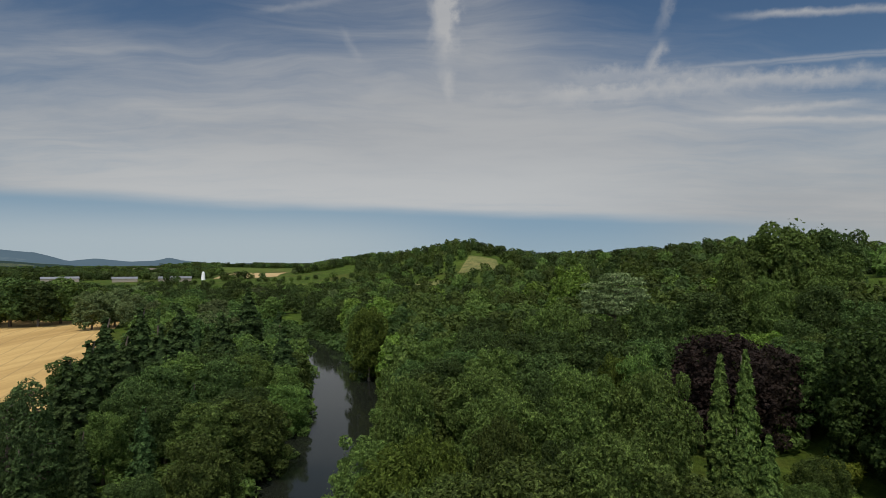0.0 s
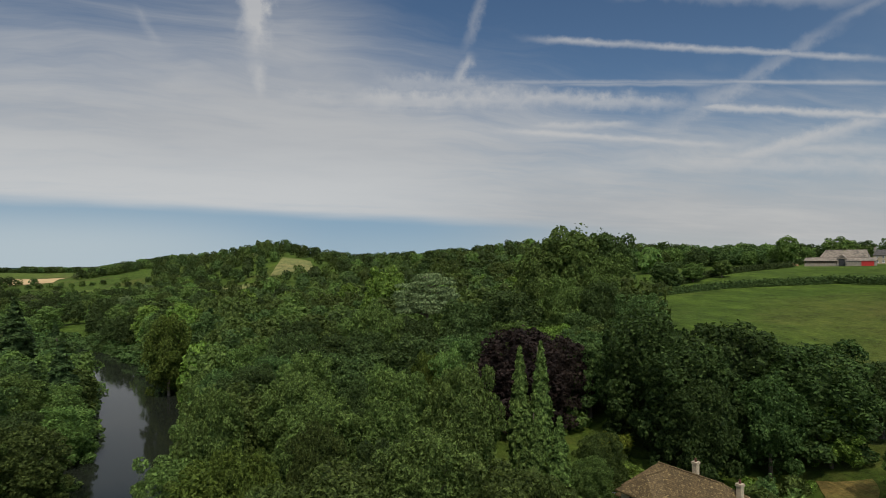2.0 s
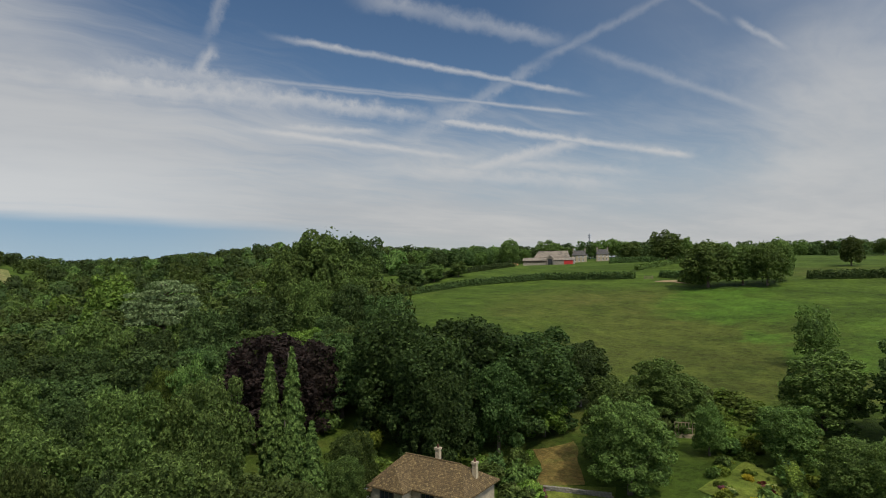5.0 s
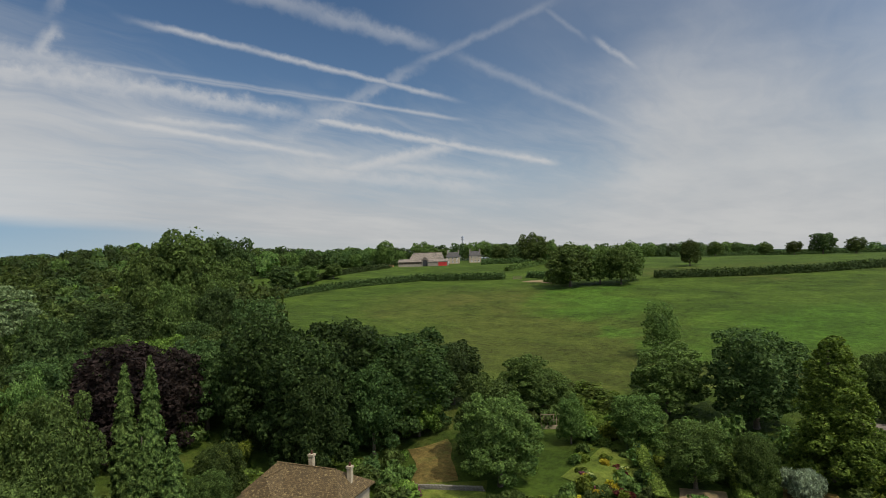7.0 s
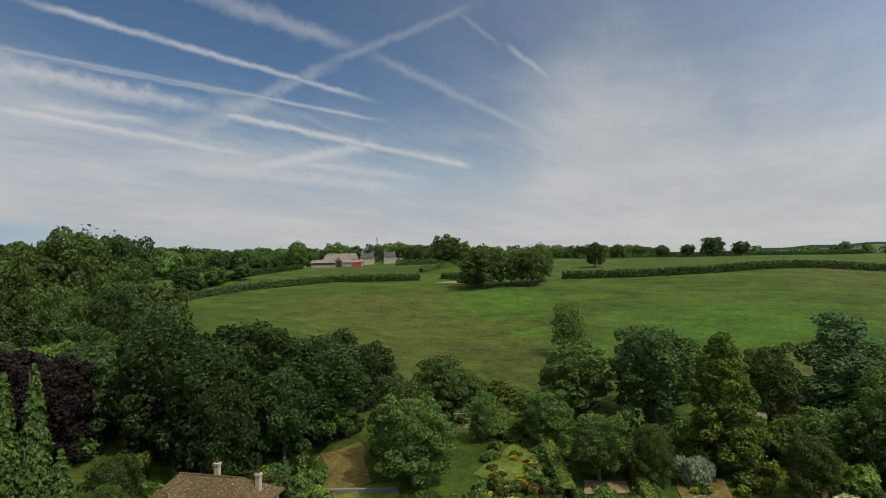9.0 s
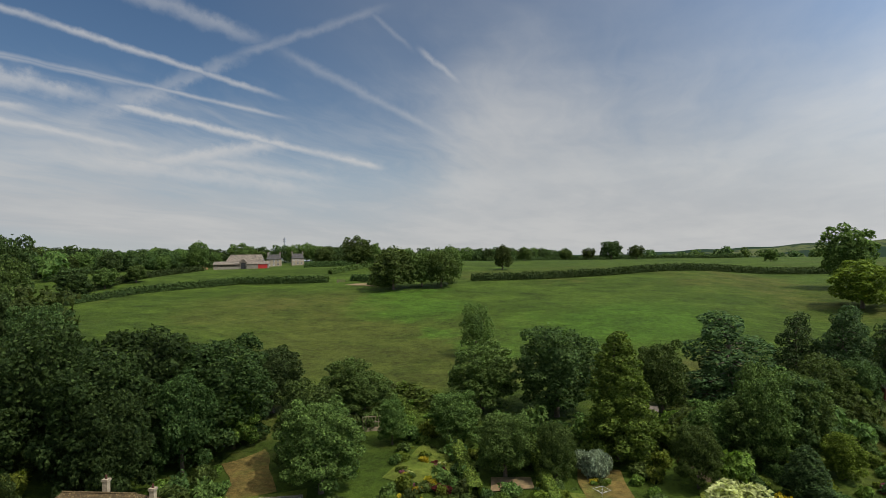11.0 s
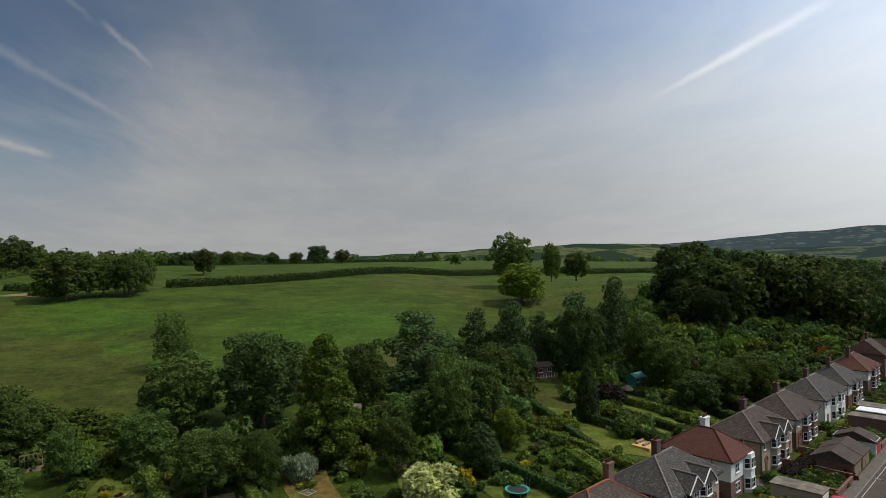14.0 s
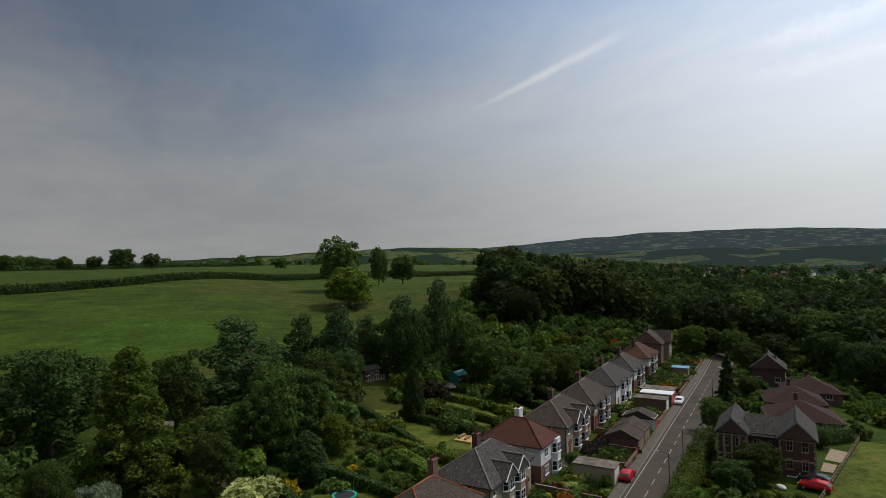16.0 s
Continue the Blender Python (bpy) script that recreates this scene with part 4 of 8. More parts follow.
stand("dark",
      (-234.4, 324.1, 26.6, 13.8), (-221.2, 327.3, 24.3, 10.8), (-176.5, 424.8, 15.9, 8), (45.8, 127, 21, 6.8), (61, 137.1, 18.6, 8.4),
      (61.5, 100.7, 16.5, 6.7), (96.7, 149.5, 26.2, 8.4), (95.3, 69.6, 12.2, 6.1), 
      (131.2, -48.9, 17.3, 5), (98.5, -17, 11.7, 5.4), (124, -32.5, 8.6, 3.6))
stand("deep",
      (64.2, 86.8, 22.2, 8.3), (72.5, 77.3, 20.5, 9.4), (63, 75.1, 19.6, 7.7), (80.6, 68.8, 17.7, 9), (81, 77.4, 16.2, 7.9),
      (70.8, 67.8, 14.9, 5.1), (60.3, 69.5, 15.6, 5.1))
stand("dark",
      (106.5, 17.8, 15.6, 7.6), (110.4, -64.8, 7.8, 4.68), (418.8, 31.6, 12.6, 7.56), (185, 236.2, 11.9, 7.14), (109, 172.5, 25.5, 5.4))
stand("mid",
      (-217.8, 341.4, 26.4, 12.9), (-5, 83.8, 20.1, 4.8), (24.3, 137.9, 20.6, 5.9), (6.6, 65.7, 17.1, 3.7), (25.3, 71.7, 19.6, 5.2), (8.7, 104.6, 17.9, 5.4),
      (27.2, 137.3, 21.7, 6.6), (77, 151.5, 26.2, 7.2), (86.5, 148.7, 29.1, 9.8), (90, 137.5, 21.7, 6.8), (86.2, 134.8, 18.5, 6.8),
      (72.2, 131.5, 20.4, 5.7), (107.4, 31.8, 12.2, 7.0), (99.5, 55.6, 10.3, 4.8), (98.8, 51.8, 8.5, 5.1), (82.3, 21.1, 8.8, 4.6),
      (99.1, -13.6, 13.3, 3.7), (84.9, -4.1, 8.3, 3.1), (142, -33.9, 5.5, 3.3))
stand("mid",
      (98.2, -18.7, 12, 4.2), (94.3, -11.5, 9.6, 4.2), (115.4, -24.7, 10.9, 5), (134.9, -65.6, 14.7, 5.1), (124, -65, 12, 5.3),
      (123.4, -85.3, 9.3, 4.9), (113.8, -72.6, 9.8, 4.4), (276.1, -88.6, 18.5, 4.5), (281.8, -102.9, 14.6, 6.7), (290.6, 74.4, 12.2, 4.7),
      (381, 83.1, 8.8, 5.28), (290.8, 156, 17.3, 8.7), (299.5, 150.1, 13.3, 4.7), (419.7, 15.5, 9.6, 5.76), (427.4, 47.5, 8.6, 5.16),
      (425.4, 62.8, 7.8, 4.68), (298, 272, 17.0, 7.0), (312.3, 250, 15.6, 9.36))
stand("mid",
      (341, 268, 13.0, 5.4), (386, 250, 14.6, 7.4), (315.9, 192.6, 11.7, 6.3), (200.8, 236.2, 9.4, 5.64), (217.1, 235.1, 8.3, 4.98),
      (134, 198, 21.5, 3.8), (99.5, 153, 17.6, 5.2))
stand("mid",
      (254, -64.4, 23.1, 9.4), (71.2, 44.2, 12.4, 5.9), (216, 100, 16.7, 9.2), (222.3, 90.4, 14.5, 6.3), (223.3, 82.4, 15, 6.3), (231.2, 81, 15.4, 5.5))
stand("grey",
      (-182, 310.6, 20.4, 8.8), (-177.8, 324.5, 21.2, 9.2), (-161.3, 310.6, 18.8, 7.3), (-117.8, 308.3, 16.1, 8.8))
stand("bright",
      (-0.8, 62, 17.2, 4.1), (-24.2, 198.5, 24.9, 7.5), (50.3, 234.7, 28.3, 10), (8.1, 54.4, 14.9, 3.1), (27.7, 96.1, 17.6, 3.3),
      (80.2, 66.0, 9.8, 4.3), (114.8, -80.1, 9.3, 3.9))
stand("olive",
      (20.2, 92.8, 16.8, 4), (30.6, 93.1, 18.8, 3.7), (77.2, 50.1, 13.5, 4.8), (88.8, 41.6, 7.7, 2.3),
      (91.7, 31.7, 8.5, 4.1), (82.8, 14, 8, 2.7), (112, 0.2, 12.5, 4.5), (94, -13.5, 13, 4),
      (95.8, -6.8, 8, 4.3), (420, -64.4, 8.1, 4.6))
stand("olive",
      (44.5, 70.5, 9.5, 3.6), (41, 66.5, 8.0, 3.0))
stand("slender",
      (139.5, 42.6, 12.6, 4.4))
stand("cedar",
      (45.9, 158.5, 25.6, 9))
stand("cypress",
      (35.4, 76.1, 20.0, 1.7), (38, 74.9, 20.6, 1.7), (32.1, 64.4, 14.7, 1.3), (34, 62.3, 14.2, 1.5))
stand("copper",
      (46.4, 101.4, 19.2, 8.8), (55.2, 100.5, 17.0, 6.4))
stand("larch",
      (91.8, 6.2, 18.5, 5.4))
stand("fir",
      (105.6, -40.3, 10.2, 2.1), (84.4, -16.3, 7, 2.7))
stand("yellow",
      (93.3, -22.4, 6.2, 2.8), (214.5, -57.4, 14.6, 9.4))

TAKEN = list(KNOWN)
WOOD = (("mid", 5), ("bright", 1.2), ("dark", 4.0), ("olive", 1.3), ("spruce", 0.3))
RIVERSIDE = (("mid", 4), ("dark", 5), ("bright", 0.5), ("spruce", 1.4), ("grey", 0.4), ("olive", 1.0))


def spots(count, inside, spacing, low, high, wide, box, taken):
    """Random places with a height and a crown radius, inside a region of the plan."""
    rows, tries = [], 0
    while len(rows) < count and tries < count * 60:
        tries += 1
        x, y = RNG.uniform(box[0], box[1]), RNG.uniform(box[2], box[3])
        if not inside(x, y) or any((x - a) ** 2 + (y - b) ** 2 < (spacing * 0.5 + c) ** 2 for a, b, c in taken):
            continue
        h = RNG.uniform(low, high)
        rows.append((x, y, h, h * wide * RNG.uniform(0.85, 1.2)))
        taken.append((x, y, spacing * 0.5))
    return rows


def forest(name, rows, kinds, label, split=0.0, book=None):
    """Trees nearer than split are things of their own; the others join into one mesh of each kind."""
    names, weights = zip(*kinds)
    w = np.array(weights, float) / sum(weights)
    heaps = {}
    for x, y, h, r in rows:
        key = names[int(RNG.choice(len(names), p=w))]
        if math.hypot(x, y) < split:
            plant(key, x, y, h, min(r, h * 0.24) if key == "spruce" else r)
        else:
            heaps.setdefault(key, []).append((x, y, h, min(r, h * 0.24) if key == "spruce" else r))
    for key, part_rows in heaps.items():
        woodland(name, key, part_rows, label, book)


def over_river(x, y):
    """The open reach of the river, where no tree stands in the line of the water."""
    a, r = az_of(x, y), math.hypot(x, y)
    return (-12.6 < a < -10.4 and 95 < r < 250) or (-14.2 < a < -12.4 and 245 < r < 345)


def east_wood(x, y):
    """From the river's right bank up to the pasture and the house's garden."""
    if y < 30 or x < river_x(y) + 14 or over_river(x, y):
        return False
    a, r = az_of(x, y), math.hypot(x, y)
    if r < 44 or r > 330:
        return False
    if a > 28 and r < 106 or 19 < a < 30 and 56 < r < 118:
        return False
    if a > 36 or (a > 33.0 and r > 165):
        return False
    return True


def west_wood(x, y):
    """Between the wheat and the river's left bank."""
    edge = np.interp(y, (50, 152, 187, 243, 349, 420), (-62, -90, -99, -122, -174, -214))
    if over_river(x, y):
        return False
    return x < river_x(y) - 11 and x > edge and y > 48


def half(fn, lo, hi):
    return lambda x, y: lo <= math.hypot(x, y) < hi and fn(x, y)


BOX_E, BOX_W = (-80, 180, 30, 330), (-240, -25, 48, 420)
forest("woodland", spots(110, half(east_wood, 0, 150), 7.6, 13, 18.5, 0.37, BOX_E, TAKEN), WOOD, "wood of mixed green deciduous trees", 150)
forest("woodland", spots(170, half(east_wood, 150, 330), 9.0, 14, 19, 0.38, BOX_E, TAKEN), WOOD, "wooded slope of mixed green deciduous trees", 0, GROVE)
forest("woodland", spots(70, half(west_wood, 0, 160), 7.6, 11, 16, 0.38, BOX_W, TAKEN), RIVERSIDE, "riverside wood of deciduous trees and firs", 160)
forest("woodland", spots(120, half(west_wood, 160, 460), 8.6, 11, 16, 0.40, BOX_W, TAKEN), RIVERSIDE, "riverside wood of deciduous trees and firs", 0, GROVE)


def bend_wood(x, y):
    a, r = az_of(x, y), math.hypot(x, y)
    return -26 < a < -3 and 300 < r < 640 and abs(x - river_x(y)) > 13 and not over_river(x, y) and not (x < -150 and y < 350)


forest("woodland", spots(170, bend_wood, 10, 10, 15, 0.46, (-270, -10, 280, 640), TAKEN), RIVERSIDE, "trees round the river bend", 0, GROVE)


def north_wood(x, y):
    a, r = az_of(x, y), math.hypot(x, y)
    if not (-8 < a < 38 and 325 < r < 1000) or x < river_x(y) + 14:
        return False
    if 13 < x - (y - 640) * 0.13 < 66 and 606 < y < 755:
        return False  # the hill's open field
    if -60 < x < 5 and 560 < y < 620:
        return False
    return not (120 < x < 200 and 560 < y < 640)


FARWOOD = (("mid", 3), ("dark", 6), ("olive", 1))
forest("woodland", spots(520, north_wood, 14, 12, 17, 0.48, (-140, 420, 290, 1000), TAKEN), FARWOOD, "far wooded hill with dense green canopy")


def south_wood(x, y):
    a, r = az_of(x, y), math.hypot(x, y)
    if not 118.3 < a < 156 or r < 150:
        return False
    if a > 131:
        return 215 < r < 560
    if a > 124:
        return 228 < r < 460
    return 195 < r < 330 and hill_u(x, y) > 72


forest("woodland", spots(70, half(south_wood, 0, 235), 8.6, 14, 19, 0.42, (60, 460, -560, -40), TAKEN), (("mid", 3), ("dark", 4), ("deep", 3)), "dark green wood beside the pasture", 200, GROVE)
forest("woodland", spots(260, half(south_wood, 235, 560), 11.5, 13, 18, 0.42, (60, 460, -560, -40), TAKEN), (("mid", 0.7), ("dark", 3), ("deep", 7)), "wide dark wood on the valley floor", 0, GROVE)


# trees and hedges behind the farm and along the skyline
def farm_belt(x, y):
    a, r = az_of(x, y), math.hypot(x, y)
    return (33 < a < 49.5 and 390 < r < 560) or (49 < a < 63 and (442 if a < 58 else 400) < r < 480) or (63 < a < 82 and 560 < r < 640)


def east_horizon(x, y):
    a, r = az_of(x, y), math.hypot(x, y)
    return (84 < a < 122 and 620 < r < 1100) and noise.noise((x * 0.012, y * 0.012, 5.0)) > 0.0


forest("woodland", spots(120, east_horizon, 11, 8, 13, 0.6, (350, 1100, -640, 120), TAKEN), FARWOOD, "hedgerow trees on the far slope")


def wood_knoll(x, y):
    a, r = az_of(x, y), math.hypot(x, y)
    return 120 < a < 129 and 215 < r < 330


forest("woodland", spots(54, wood_knoll, 8.5, 17, 22.5, 0.44, (120, 320, -230, -90), TAKEN), (("mid", 4), ("dark", 4)), "tall dark wood rising behind the gardens", 0, GROVE)
forest("woodland", spots(190, farm_belt, 10, 9, 14, 0.5, (150, 620, 60, 520), TAKEN), FARWOOD, "belt of trees behind the farm", 0, GROVE)


def wheat_belt(x, y):
    a, r = az_of(x, y), math.hypot(x, y)
    return -40 < a < -16 and 395 < r < 640 and noise.noise((x * 0.01, y * 0.02, 9.0)) > -0.25


forest("woodland", spots(170, wheat_belt, 11, 9, 15, 0.5, (-420, -100, 300, 620), TAKEN), (("dark", 5), ("mid", 3), ("grey", 1.2)), "belt of trees beyond the wheat field", 0, GROVE)


def valley_field(a, r):
    """Open ground of the valley floor: the meadow, the harvested field by the mill, and the green hillside behind it."""
    return (-25.5 < a < -11.5 and 640 < r < 790) or (-21.2 < a < -14.2 and 985 < r < 1300) or (-20.4 < a < -11.5 and 1290 < r < 1500)


def plain_trees(x, y):
    a, r = az_of(x, y), math.hypot(x, y)
    if not (-44 < a < -5 and 400 < r < 2600):
        return False
    n = noise.noise((x * 0.004, y * 0.006, 3.0))
    if valley_field(a, r) or 780 < r < 1010 and a < -11 and n < 0.25:
        return False
    return n > -0.3


forest("woodland", spots(800, plain_trees, 14, 8, 13, 0.66, (-1700, -60, 330, 2500), TAKEN), FARWOOD + (("grey", 0.5),), "hedgerow trees and copses across the valley floor")


def hill_wood(x, y):
    a, r = az_of(x, y), math.hypot(x, y)
    return -13.5 < a < -2.5 and 1000 < r < 1330 and not (-140 < x < -50 and 1080 < y < 1190)


forest("woodland", spots(230, hill_wood, 13, 10, 15, 0.6, (-330, -40, 980, 1330), TAKEN), FARWOOD, "wooded hill beyond the river bend")


# hedgerows and shelter belts across the valley floor, one behind another
belt_rng = np.random.default_rng(17)
belt_rows = []
for r0 in (560, 640, 730, 810, 860, 1040, 1090, 1140, 1200, 1260, 1330, 1400, 1480, 1560, 1660, 1800):
    a = -43.0
    while a < -11.5:
        run, gap = belt_rng.uniform(2.0, 7.0), belt_rng.uniform(0.1, 0.9) if r0 > 800 else belt_rng.uniform(0.3, 2.0)
        slope, end = belt_rng.normal(0, 10), a + run
        while a < end:
            r = r0 + slope * (a - end) + belt_rng.normal(0, 6)
            h = belt_rng.uniform(9, 14) if r0 > 1000 else belt_rng.uniform(4.5, 8)
            if not valley_field(a, r) and not (r0 < 1000 and a < -27 and 800 < r):
                belt_rows.append((r * math.sin(radians(a)), r * math.cos(radians(a)), h, h * belt_rng.uniform(0.55, 0.8)))
            a += math.degrees(11.0 / r0)
        a += gap
forest("woodland", belt_rows, FARWOOD, "hedgerows and tree belts across the valley floor")


# woods that crown the two low hills behind the mill
def mill_hills(x, y):
    a, r = az_of(x, y), math.hypot(x, y)
    return (-25.2 < a < -20.6 and 1190 < r < 1480) or (-17.6 < a < -12.4 and 1505 < r < 1640)


forest("woodland", spots(260, mill_hills, 15, 11, 15, 0.62, (-640, -310, 1050, 1620), []), FARWOOD, "dark wood crowning a low hill in the valley")


# undergrowth closes the woods towards the ground
def under(fn, lo, hi, n, box, h0, h1, key, label):
    loose = []
    woodland("undergrowth", key, spots(n, half(fn, lo, hi), 4.6, h0, h1, 0.75, box, loose), label, FAR, "undergrowth")


under(east_wood, 40, 180, 170, BOX_E, 3, 6, "mid", "low green undergrowth beneath the trees")
under(west_wood, 40, 220, 150, BOX_W, 3, 5, "mid", "low green undergrowth beneath the trees")
under(lambda x, y: abs(river_x(y) - x - 12.5) < 2.6 and y < 330, 60, 330, 90, (-110, 10, 50, 330), 3, 5.5, "olive", "bushes overhanging the river banks")
under(lambda x, y: 9.0 < x - river_x(y) < 17 and 205 < y < 345, 60, 400, 110, (-110, 10, 200, 345), 4, 6.5, "dark", "bushes overhanging the river banks")

woodland("undergrowth", "bright", [(105.5 + 1.1 * i + 0.8 * (i % 3), 41.5 + 1.5 * i, 2.1 + 0.25 * (i % 4), 2.5 + 0.3 * (i % 3)) for i in range(7)],
         "bright green bramble thicket at the pasture's edge", FAR, "undergrowth")

# ---------------------------------------------------------------- building kit
def part(name, bm, mat, parent, label="", smooth_faces=False):
    me = bpy.data.meshes.new(name)
    bmesh.ops.recalc_face_normals(bm, faces=bm.faces)
    bm.to_mesh(me)
    bm.free()
    me.materials.append(mat)
    if smooth_faces:
        me.polygons.foreach_set("use_smooth", np.ones(len(me.polygons), bool))
    ob = new(name, me)
    ob.parent = parent
    if label:
        ob["label"] = label
    return ob


def box(bm, x0, x1, y0, y1, z0, z1, bevel=0.0):
    r = bmesh.ops.create_cube(bm, size=1.0, matrix=Matrix.Translation(((x0 + x1) / 2, (y0 + y1) / 2, (z0 + z1) / 2)) @ Matrix.Diagonal((x1 - x0, y1 - y0, z1 - z0, 1)))
    if bevel:
        edges = list({e for v in r["verts"] for e in v.link_edges})
        bmesh.ops.bevel(bm, geom=edges, offset=bevel, segments=2, affect="EDGES", profile=0.6)


def boxed(*args, bevel=0.0):
    bm = bmesh.new()
    box(bm, *args, bevel=bevel)
    return bm


def poly_faces(bm, verts, faces):
    vs = [bm.verts.new(v) for v in verts]
    for f in faces:
        bm.faces.new([vs[i] for i in f])


def pole_bm(x, y, z0, z1, r0, r1=None, sides=10):
    bm = bmesh.new()
    bmesh.ops.create_cone(bm, cap_ends=True, segments=sides, radius1=r0, radius2=r0 if r1 is None else r1, depth=z1 - z0,
                          matrix=Matrix.Translation((x, y, (z0 + z1) / 2)))
    return bm


def roof_bm(x0, x1, y0, y1, z, rise, over=0.4, hip0=1.0, hip1=1.0, along="x", thick=0.16):
    """A roof with its ridge along x or y; hip 1: fully hipped end, 0: gable end."""
    x0, x1, y0, y1 = x0 - over, x1 + over, y0 - over, y1 + over
    drop = z - over * 0.5
    bm = bmesh.new()
    if along == "x":
        half, ym = (y1 - y0) / 2, (y0 + y1) / 2
        run = min(half, (x1 - x0) / 2 - 0.05)
        a, b = (x0 + run * hip0, ym), (x1 - run * hip1, ym)
    else:
        half, xm = (x1 - x0) / 2, (x0 + x1) / 2
        run = min(half, (y1 - y0) / 2 - 0.05)
        a, b = (xm, y0 + run * hip0), (xm, y1 - run * hip1)
    top = z + rise
    vs = [(x0, y0, drop), (x1, y0, drop), (x1, y1, drop), (x0, y1, drop), (*a, top), (*b, top)]
    lo = [(v[0], v[1], v[2] - thick) for v in vs[:4]]
    vs += lo
    if along == "x":
        fs = [(0, 1, 5, 4), (2, 3, 4, 5), (3, 0, 4), (1, 2, 5)]
    else:
        fs = [(1, 2, 5, 4), (3, 0, 4, 5), (0, 1, 4), (2, 3, 5)]
    fs += [(0, 6, 7, 1), (1, 7, 8, 2), (2, 8, 9, 3), (3, 9, 6, 0), (6, 9, 8, 7)]
    poly_faces(bm, vs, fs)
    return bm, a, b, top


def ridge_tiles(parent, a, b, top, mat, label=""):
    """A row of rounded tiles along the ridge."""
    bm = bmesh.new()
    d = Vector((b[0] - a[0], b[1] - a[1], 0))
    if d.length < 0.3:
        return
    m = Matrix.Translation(((a[0] + b[0]) / 2, (a[1] + b[1]) / 2, top)) @ d.to_track_quat("Z", "Y").to_matrix().to_4x4()
    bmesh.ops.create_cone(bm, cap_ends=True, segments=8, radius1=0.13, radius2=0.13, depth=d.length, matrix=m)
    part("ridge", bm, mat, parent, label)


def hip_tiles(parent, x0, x1, y0, y1, z, a, b, top, mat, over=0.4):
    """Rounded tiles down the hips, from the ridge's ends to the corners of the eaves."""
    x0, x1, y0, y1, low = x0 - over, x1 + over, y0 - over, y1 + over, z - over * 0.5
    for cx, cy in ((x0, y0), (x1, y0), (x1, y1), (x0, y1)):
        e = a if (Vector(a) - Vector((cx, cy))).length < (Vector(b) - Vector((cx, cy))).length else b
        vs, fs = tube([(cx, cy, low + 0.03), (e[0], e[1], top + 0.0)], [0.11, 0.11], 6)
        bm = bmesh.new()
        poly_faces(bm, vs, fs)
        part("hip", bm, mat, parent)


WIN = {}


def one_mesh(name, bm, mat):
    me = bpy.data.meshes.new(name)
    bm.to_mesh(me)
    bm.free()
    me.materials.append(mat)
    return me


def window_meshes(w, h, cols, rows, frame_mat):
    """Frame, pane, sill and glazing bars of one size of window; alike windows share them."""
    key = (round(w, 2), round(h, 2), cols, rows, frame_mat.name)
    if key not in WIN:
        b = 0.07
        bm = bmesh.new()
        outer = ((-w / 2, 0), (w / 2, 0), (w / 2, h), (-w / 2, h))
        inner = ((-w / 2 + b, b), (w / 2 - b, b), (w / 2 - b, h - b), (-w / 2 + b, h - b))
        vs = [(x, y, z) for y in (-0.05, 0.04) for ring in (outer, inner) for x, z in ring]
        fs = []
        for k in range(4):
            n = (k + 1) % 4
            fs += [(k, n, 4 + n, 4 + k), (8 + n, 8 + k, 12 + k, 12 + n), (k, 8 + k, 8 + n, n), (4 + n, 12 + n, 12 + k, 4 + k)]
        poly_faces(bm, vs, fs)
        cw, ch = (w - 2 * b) / cols, (h - 2 * b) / rows
        WIN[key] = (one_mesh("window", bm, frame_mat), one_mesh("pane", boxed(0.02, cw - 0.02, -0.012, 0.012, 0.02, ch - 0.02), M_GLASS),
                    one_mesh("sill", boxed(-w / 2 - 0.06, w / 2 + 0.06, -0.14, 0.03, -0.08, 0.0), frame_mat),
                    one_mesh("mullion", boxed(-0.03, 0.03, -0.045, 0.035, b, h - b), frame_mat), one_mesh("glazing_bar", boxed(-w / 2 + b, w / 2 - b, -0.03, 0.03, -0.024, 0.024), frame_mat))
    return WIN[key]


def window(parent, x, y, z, w, h, turn=0.0, cols=2, rows=1, frame_mat=None):
    """A glazed window whose outside faces -y before it is turned."""
    f, p, s, mull, bar = window_meshes(w, h, cols, rows, frame_mat or P_WHITE)
    wob = new("window", f)
    wob.parent = parent
    wob.matrix_local = pose(x, y, z, 0, 0, turn)
    b = 0.07
    cw, ch = (w - 2 * b) / cols, (h - 2 * b) / rows
    pieces = [("sill", s, 0, 0)]
    pieces += [("pane", p, -w / 2 + b + cw * i, b + ch * j) for i in range(cols) for j in range(rows)]
    pieces += [("mullion", mull, -w / 2 + b + cw * i, 0) for i in range(1, cols)]
    pieces += [("glazing_bar", bar, 0, b + ch * j) for j in range(1, rows)]
    for name, me, px, pz in pieces:
        o = new(name, me)
        o.parent = wob
        o.location = (px, 0, pz)
    return wob


def chimney(parent, x, y, z0, z1, mat, w=0.9, d=0.6, pots=3):
    bm = boxed(x - w / 2, x + w / 2, y - d / 2, y + d / 2, z0, z1 - 0.25)
    box(bm, x - w / 2 - 0.07, x + w / 2 + 0.07, y - d / 2 - 0.07, y + d / 2 + 0.07, z1 - 0.25, z1)
    c = part("chimney", bm, mat, parent)
    for i in range(pots):
        px = x - w / 2 + w * (i + 0.5) / pots
        part("chimney_pot", pole_bm(px, y, z1, z1 + 0.4, 0.11, 0.09), R_RED, c)


